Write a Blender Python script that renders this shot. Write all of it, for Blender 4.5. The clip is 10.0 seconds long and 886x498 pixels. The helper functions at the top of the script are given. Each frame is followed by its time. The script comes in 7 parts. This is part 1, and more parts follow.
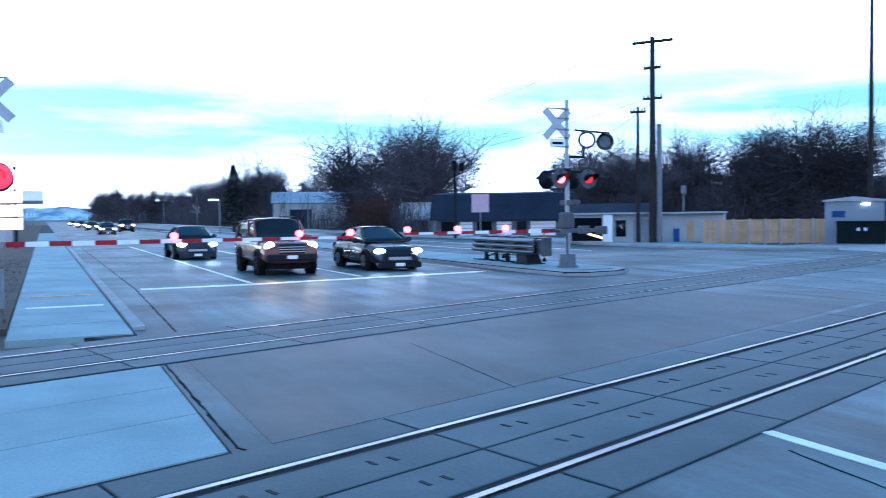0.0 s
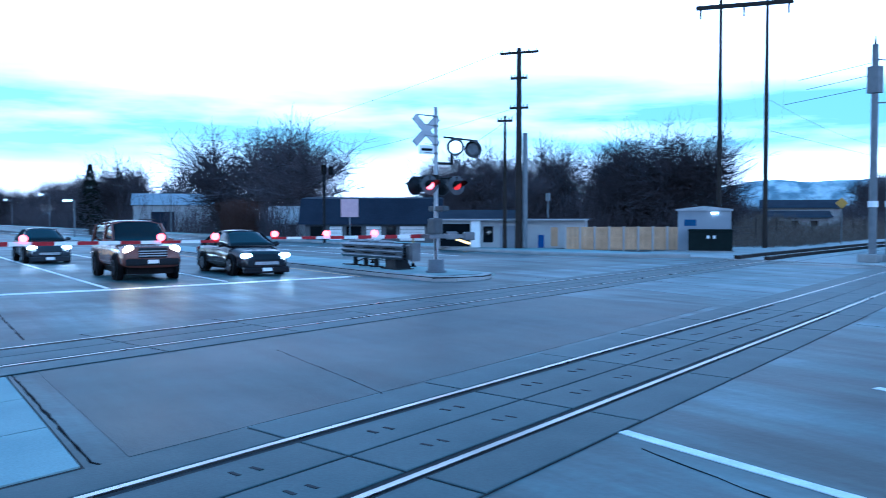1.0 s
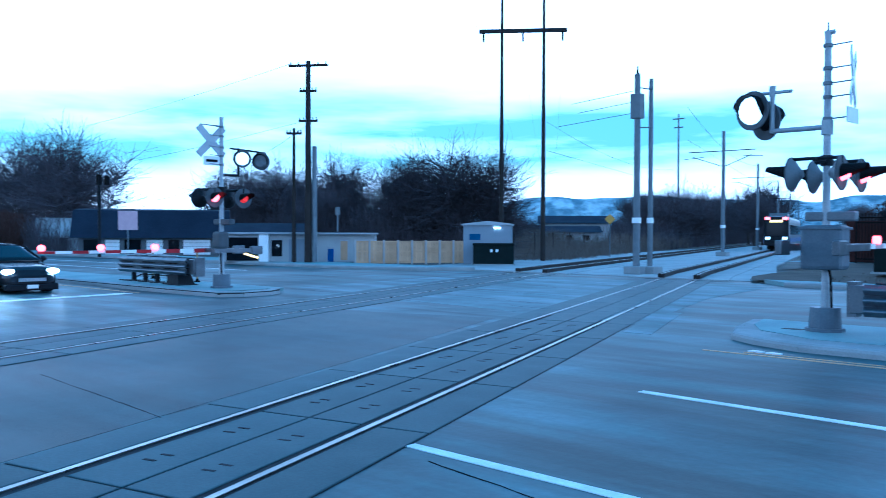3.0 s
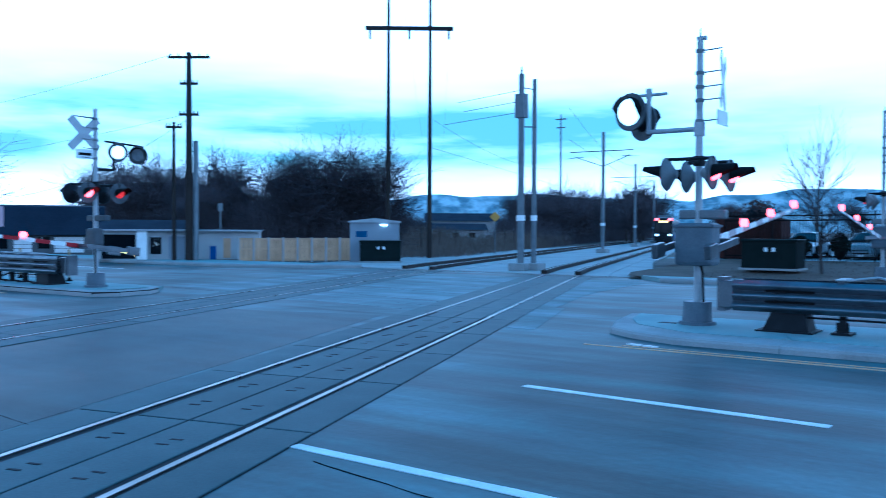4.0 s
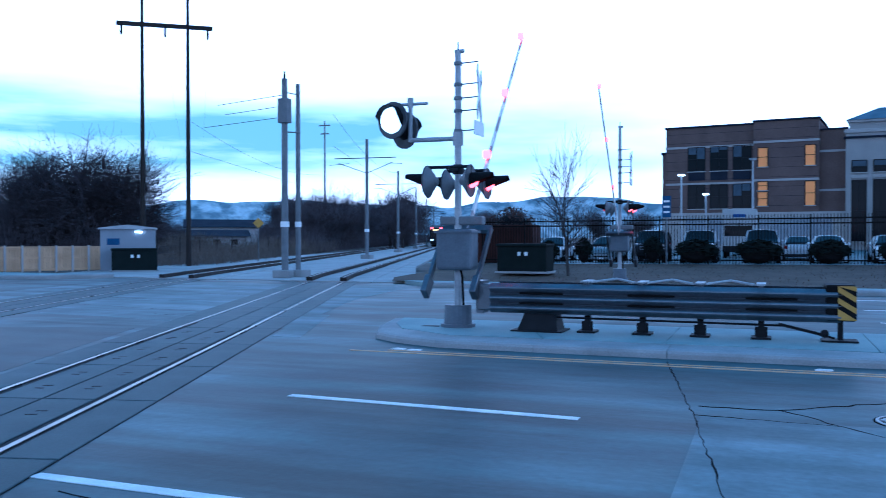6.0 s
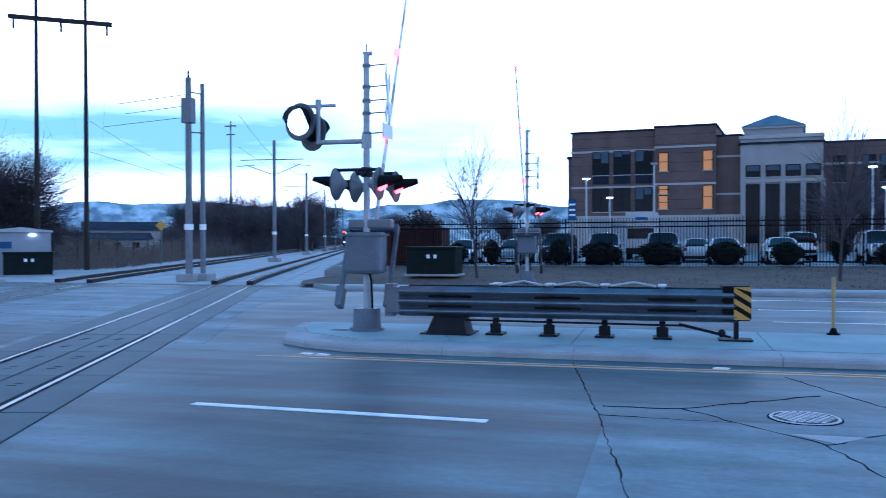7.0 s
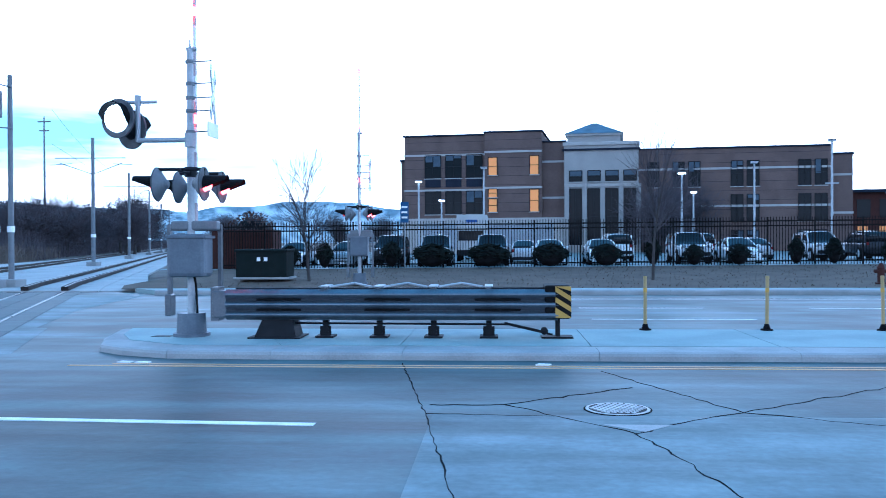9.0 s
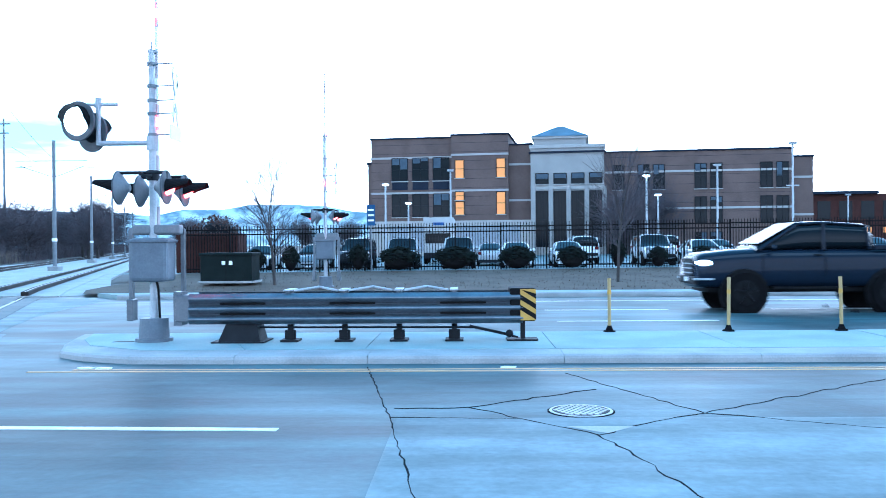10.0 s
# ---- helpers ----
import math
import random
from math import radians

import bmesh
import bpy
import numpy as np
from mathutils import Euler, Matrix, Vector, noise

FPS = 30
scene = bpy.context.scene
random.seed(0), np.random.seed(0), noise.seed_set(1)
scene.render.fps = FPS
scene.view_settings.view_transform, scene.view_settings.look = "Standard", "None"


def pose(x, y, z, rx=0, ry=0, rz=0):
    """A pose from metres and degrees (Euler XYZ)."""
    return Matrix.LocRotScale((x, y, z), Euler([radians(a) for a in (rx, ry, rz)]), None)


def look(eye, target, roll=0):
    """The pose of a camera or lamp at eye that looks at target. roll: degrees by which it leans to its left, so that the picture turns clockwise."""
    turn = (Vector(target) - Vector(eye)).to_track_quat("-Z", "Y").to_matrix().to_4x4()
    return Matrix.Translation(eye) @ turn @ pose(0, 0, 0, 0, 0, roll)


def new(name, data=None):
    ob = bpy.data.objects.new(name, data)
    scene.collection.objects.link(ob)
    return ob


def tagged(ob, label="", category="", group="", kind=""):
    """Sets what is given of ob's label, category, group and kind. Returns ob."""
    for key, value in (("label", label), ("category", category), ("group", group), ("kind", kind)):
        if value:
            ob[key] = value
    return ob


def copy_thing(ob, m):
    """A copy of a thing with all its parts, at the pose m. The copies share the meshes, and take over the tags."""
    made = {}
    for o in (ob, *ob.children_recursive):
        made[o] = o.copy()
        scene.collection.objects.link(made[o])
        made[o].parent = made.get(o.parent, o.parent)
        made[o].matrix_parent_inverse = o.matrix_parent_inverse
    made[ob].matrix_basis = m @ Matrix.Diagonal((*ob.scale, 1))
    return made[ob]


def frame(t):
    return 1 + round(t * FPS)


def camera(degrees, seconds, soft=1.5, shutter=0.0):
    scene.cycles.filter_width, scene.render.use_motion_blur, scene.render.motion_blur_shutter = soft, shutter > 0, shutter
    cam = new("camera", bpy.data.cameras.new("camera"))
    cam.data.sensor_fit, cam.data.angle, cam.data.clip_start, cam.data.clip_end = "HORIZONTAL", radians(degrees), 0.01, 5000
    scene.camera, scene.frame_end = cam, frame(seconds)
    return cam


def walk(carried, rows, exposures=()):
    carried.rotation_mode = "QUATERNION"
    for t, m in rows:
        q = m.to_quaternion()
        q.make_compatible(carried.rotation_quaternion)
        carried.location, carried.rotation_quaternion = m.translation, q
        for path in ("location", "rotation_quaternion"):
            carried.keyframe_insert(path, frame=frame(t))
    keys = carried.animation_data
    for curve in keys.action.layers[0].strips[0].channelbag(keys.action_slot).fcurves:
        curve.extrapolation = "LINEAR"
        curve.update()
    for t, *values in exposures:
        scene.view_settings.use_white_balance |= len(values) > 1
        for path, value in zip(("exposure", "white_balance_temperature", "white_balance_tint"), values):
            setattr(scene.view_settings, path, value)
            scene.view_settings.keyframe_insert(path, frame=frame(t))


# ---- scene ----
cam = camera(53.8, 10.0, soft=0.6, shutter=0.5)
# seconds, place of the eye, tilt, lean, heading
PATH = [
    (0.0, 0.016, -0.129, 1.827, 87.77, 0.67, 65.44),
    (0.5, 0.021, -0.102, 1.828, 87.79, 0.26, 61.16),
    (1.0, 0.037, -0.120, 1.841, 88.03, 0.03, 56.92),
    (1.5, 0.027, -0.117, 1.847, 88.38, 0.24, 53.27),
    (2.0, 0.012, -0.096, 1.845, 88.53, 0.12, 50.14),
    (2.5, 0.002, -0.079, 1.856, 88.82, -0.13, 46.53),
    (4.0, -0.024, -0.017, 1.846, 88.80, -0.27, 35.81),
    (4.5, -0.042, 0.004, 1.849, 88.85, -0.42, 31.06),
    (5.0, -0.038, 0.032, 1.855, 89.04, -0.15, 27.65),
    (5.5, -0.052, 0.030, 1.847, 89.11, -0.05, 23.87),
    (7.0, -0.053, 0.075, 1.863, 89.39, 0.10, 14.54),
    (7.5, -0.030, 0.088, 1.862, 89.36, 0.04, 11.37),
    (8.0, -0.016, 0.087, 1.859, 89.56, 0.30, 8.33),
    (8.5, 0.001, 0.079, 1.861, 89.42, 0.31, 5.56),
    (9.0, 0.022, 0.092, 1.851, 89.52, 0.25, 3.70),
    (9.5, 0.047, 0.094, 1.866, 89.50, 0.17, 2.64),
    (10.0, 0.064, 0.088, 1.859, 89.68, 0.47, 1.57),
]
EXPOSURES = [(0.0, 0.06, 4020, 4), (1.0, -0.07, 3700, -1), (2.5, -0.1, 3490, -6), (4.5, -0.44, 3400, -6), (5.5, -0.48, 3530, 0),
             (7.0, -0.24, 3980, 8), (8.5, 0.14, 4020, 6), (9.2, 0.54, 4010, -1), (10.0, 1.08, 4120, -4)]
walk(cam, [(t, pose(*p)) for t, *p in PATH], EXPOSURES)

# ---------------------------------------------------------------- world and sun
world = bpy.data.worlds.new("dusk_sky")
scene.world = world
world.use_nodes = True
wn, wl = world.node_tree.nodes, world.node_tree.links
wn.clear()
w_out, w_bg = wn.new("ShaderNodeOutputWorld"), wn.new("ShaderNodeBackground")
sky = wn.new("ShaderNodeTexSky")
sky.sky_type, sky.sun_disc = "NISHITA", False
sky.sun_elevation, sky.sun_rotation = radians(4), radians(250)
sky.altitude, sky.air_density, sky.dust_density = 1300, 1.0, 1.5
coord, sep = wn.new("ShaderNodeTexCoord"), wn.new("ShaderNodeSeparateXYZ")
wl.new(coord.outputs["Generated"], sep.inputs[0])
stretch = wn.new("ShaderNodeMapping")
stretch.inputs["Scale"].default_value = (1.6, 1.6, 11.0)
wl.new(coord.outputs["Generated"], stretch.inputs[0])
cloud = wn.new("ShaderNodeTexNoise")
cloud.inputs["Scale"].default_value, cloud.inputs["Detail"].default_value, cloud.inputs["Roughness"].default_value = 1.7, 8, 0.55
wl.new(stretch.outputs[0], cloud.inputs["Vector"])
# layers of the overcast by height: a bright gap over the hills, a grey-blue deck, bright above
deck = wn.new("ShaderNodeValToRGB")
deck.color_ramp.elements[0].position, deck.color_ramp.elements[0].color = 0.0, (0, 0, 0, 1)
deck.color_ramp.elements[1].position, deck.color_ramp.elements[1].color = 1.0, (0, 0, 0, 1)
for at, v in ((0.045, 0.0), (0.082, 1.0), (0.12, 0.95), (0.155, 0.45), (0.2, 0.0)):
    e = deck.color_ramp.elements.new(at)
    e.color = (v, v, v, 1)
wl.new(sep.outputs["Z"], deck.inputs[0])
thick = wn.new("ShaderNodeMath")
thick.operation = "MULTIPLY_ADD"
thick.inputs[1].default_value, thick.inputs[2].default_value = 3.2, -0.75
wl.new(cloud.outputs["Fac"], thick.inputs[0])
bank_side = wn.new("ShaderNodeMapRange")  # the cloud bank lies over the western half
bank_side.inputs["From Min"].default_value, bank_side.inputs["From Max"].default_value = -0.05, -0.42
bank_side.inputs["To Min"].default_value, bank_side.inputs["To Max"].default_value = 0.3, 1.0
wl.new(sep.outputs["X"], bank_side.inputs["Value"])
lay = wn.new("ShaderNodeMath")
lay.operation = "MULTIPLY"
wl.new(bank_side.outputs[0], lay.inputs[0])
wl.new(deck.outputs[0], lay.inputs[1])
cover = wn.new("ShaderNodeMath")
cover.operation, cover.use_clamp = "MULTIPLY", True
# heavier cloud down the road
west, heap = wn.new("ShaderNodeMapRange"), wn.new("ShaderNodeMath")
west.inputs["From Min"].default_value, west.inputs["From Max"].default_value, west.inputs["To Max"].default_value = -0.94, -0.985, 0.4
wl.new(sep.outputs["X"], west.inputs["Value"])
wl.new(thick.outputs[0], heap.inputs[0])
wl.new(west.outputs[0], heap.inputs[1])
wl.new(heap.outputs[0], cover.inputs[0])
wl.new(lay.outputs[0], cover.inputs[1])
cmix = wn.new("ShaderNodeMix")
cmix.data_type = "RGBA"
high = wn.new("ShaderNodeMapRange")
high.inputs["From Min"].default_value, high.inputs["From Max"].default_value = 0.26, 0.62
wl.new(sep.outputs["Z"], high.inputs["Value"])
bright = wn.new("ShaderNodeMix")
bright.data_type = "RGBA"
bright.inputs["A"].default_value, bright.inputs["B"].default_value = (2.95, 2.5, 2.35, 1), (0.33, 0.6, 0.8, 1)
wl.new(high.outputs[0], bright.inputs["Factor"])
wl.new(bright.outputs["Result"], cmix.inputs["A"])
cmix.inputs["B"].default_value = (0.52, 0.72, 0.72, 1)
wl.new(cover.outputs[0], cmix.inputs["Factor"])
add = wn.new("ShaderNodeMix")
add.data_type, add.blend_type = "RGBA", "ADD"
add.inputs["Factor"].default_value = 0.06
wl.new(cmix.outputs["Result"], add.inputs["A"])
wl.new(sky.outputs[0], add.inputs["B"])
# the southern half of the overcast is dimmer than the northern one
south, dim = wn.new("ShaderNodeMapRange"), wn.new("ShaderNodeMix")
south.inputs["From Min"].default_value, south.inputs["From Max"].default_value = -0.75, 0.25
south.inputs["To Min"].default_value, south.inputs["To Max"].default_value = 0.6, 1.0
south.interpolation_type = "SMOOTHSTEP"
wl.new(sep.outputs["Y"], south.inputs["Value"])
dim.data_type, dim.blend_type = "RGBA", "MULTIPLY"
dim.inputs["Factor"].default_value = 1.0
wl.new(add.outputs["Result"], dim.inputs["A"])
wl.new(south.outputs[0], dim.inputs["B"])
wl.new(dim.outputs["Result"], w_bg.inputs["Color"])
w_bg.inputs["Strength"].default_value = 1.0
wl.new(w_bg.outputs[0], w_out.inputs[0])

sun = new("sun", bpy.data.lights.new("sun", "SUN"))
sun.data.energy, sun.data.angle, sun.data.color = 0.3, radians(25), (1.0, 0.98, 0.93)
sun.matrix_world = look((0, 0, 60), (-20, 40, 0))


# ---------------------------------------------------------------- materials
def material(name, color, rough=0.7, metal=0.0, other=None, scale=4.0, fine=60.0, bump=0.1, amount=0.5, emit=0.0, spread=0.0, spec=0.2, streak=0.0):
    """A surface with large patches towards the other colour, fine grain and relief, and some spread from piece to piece."""
    m = bpy.data.materials.new(name)
    m.use_nodes = True
    n, l = m.node_tree.nodes, m.node_tree.links
    b = n["Principled BSDF"]
    b.inputs["Roughness"].default_value, b.inputs["Metallic"].default_value = rough, metal
    b.inputs["Specular IOR Level"].default_value = spec
    if emit:
        b.inputs["Base Color"].default_value = (*color, 1)
        b.inputs["Emission Color"].default_value = (*color, 1)
        b.inputs["Emission Strength"].default_value = emit
        return m
    tc = n.new("ShaderNodeTexCoord")
    big, small = n.new("ShaderNodeTexNoise"), n.new("ShaderNodeTexNoise")
    big.inputs["Scale"].default_value, big.inputs["Detail"].default_value = scale, 5
    small.inputs["Scale"].default_value, small.inputs["Detail"].default_value = fine, 3
    l.new(tc.outputs["Object"], big.inputs["Vector"])
    l.new(tc.outputs["Object"], small.inputs["Vector"])
    other = other or tuple(c * 0.6 for c in color)
    ramp = n.new("ShaderNodeMapRange")
    ramp.inputs["From Min"].default_value, ramp.inputs["From Max"].default_value = 0.4, 0.62
    ramp.inputs["To Max"].default_value = amount
    l.new(big.outputs["Fac"], ramp.inputs["Value"])
    mix = n.new("ShaderNodeMix")
    mix.data_type = "RGBA"
    mix.inputs["A"].default_value, mix.inputs["B"].default_value = (*color, 1), (*other, 1)
    l.new(ramp.outputs[0], mix.inputs["Factor"])
    grain = n.new("ShaderNodeHueSaturation")
    gv = n.new("ShaderNodeMapRange")
    gv.inputs["To Min"].default_value, gv.inputs["To Max"].default_value = 0.75, 1.25
    l.new(small.outputs["Fac"], gv.inputs["Value"])
    value = gv.outputs[0]
    if spread:
        info, sp, mul = n.new("ShaderNodeObjectInfo"), n.new("ShaderNodeMapRange"), n.new("ShaderNodeMath")
        sp.inputs["To Min"].default_value, sp.inputs["To Max"].default_value = 1 - spread, 1 + spread
        l.new(info.outputs["Random"], sp.inputs["Value"])
        mul.operation = "MULTIPLY"
        l.new(sp.outputs[0], mul.inputs[0])
        l.new(value, mul.inputs[1])
        value = mul.outputs[0]
    if streak:
        # tyre wear and stains drawn out along the road
        mp, sn, sr, mul = n.new("ShaderNodeMapping"), n.new("ShaderNodeTexNoise"), n.new("ShaderNodeMapRange"), n.new("ShaderNodeMath")
        mp.inputs["Scale"].default_value = (0.09, 0.95, 1.0)
        sn.inputs["Scale"].default_value, sn.inputs["Detail"].default_value, sn.inputs["Roughness"].default_value = 1.0, 6, 0.6
        l.new(tc.outputs["Object"], mp.inputs[0])
        l.new(mp.outputs[0], sn.inputs["Vector"])
        sr.inputs["From Min"].default_value, sr.inputs["From Max"].default_value = 0.36, 0.64
        sr.inputs["To Min"].default_value, sr.inputs["To Max"].default_value = 1 - streak, 1 + streak
        l.new(sn.outputs["Fac"], sr.inputs["Value"])
        mul.operation = "MULTIPLY"
        l.new(sr.outputs[0], mul.inputs[0])
        l.new(value, mul.inputs[1])
        value = mul.outputs[0]
        # blotches about a metre wide
        bn, br, mul2 = n.new("ShaderNodeTexNoise"), n.new("ShaderNodeMapRange"), n.new("ShaderNodeMath")
        bn.inputs["Scale"].default_value, bn.inputs["Detail"].default_value, bn.inputs["Roughness"].default_value = 1.3, 9, 0.68
        l.new(tc.outputs["Object"], bn.inputs["Vector"])
        br.inputs["From Min"].default_value, br.inputs["From Max"].default_value = 0.34, 0.66
        br.inputs["To Min"].default_value, br.inputs["To Max"].default_value = 0.8, 1.2
        l.new(bn.outputs["Fac"], br.inputs["Value"])
        mul2.operation = "MULTIPLY"
        l.new(br.outputs[0], mul2.inputs[0])
        l.new(value, mul2.inputs[1])
        value = mul2.outputs[0]
    l.new(value, grain.inputs["Value"])
    l.new(mix.outputs["Result"], grain.inputs["Color"])
    l.new(grain.outputs[0], b.inputs["Base Color"])
    if bump:
        bp = n.new("ShaderNodeBump")
        bp.inputs["Strength"].default_value, bp.inputs["Distance"].default_value = bump, 0.01
        l.new(small.outputs["Fac"], bp.inputs["Height"])
        l.new(bp.outputs[0], b.inputs["Normal"])
    rr = n.new("ShaderNodeMapRange")
    rr.inputs["To Min"].default_value, rr.inputs["To Max"].default_value = max(0.02, rough - 0.12), min(1, rough + 0.12)
    l.new(big.outputs["Fac"], rr.inputs["Value"])
    l.new(rr.outputs[0], b.inputs["Roughness"])
    return m


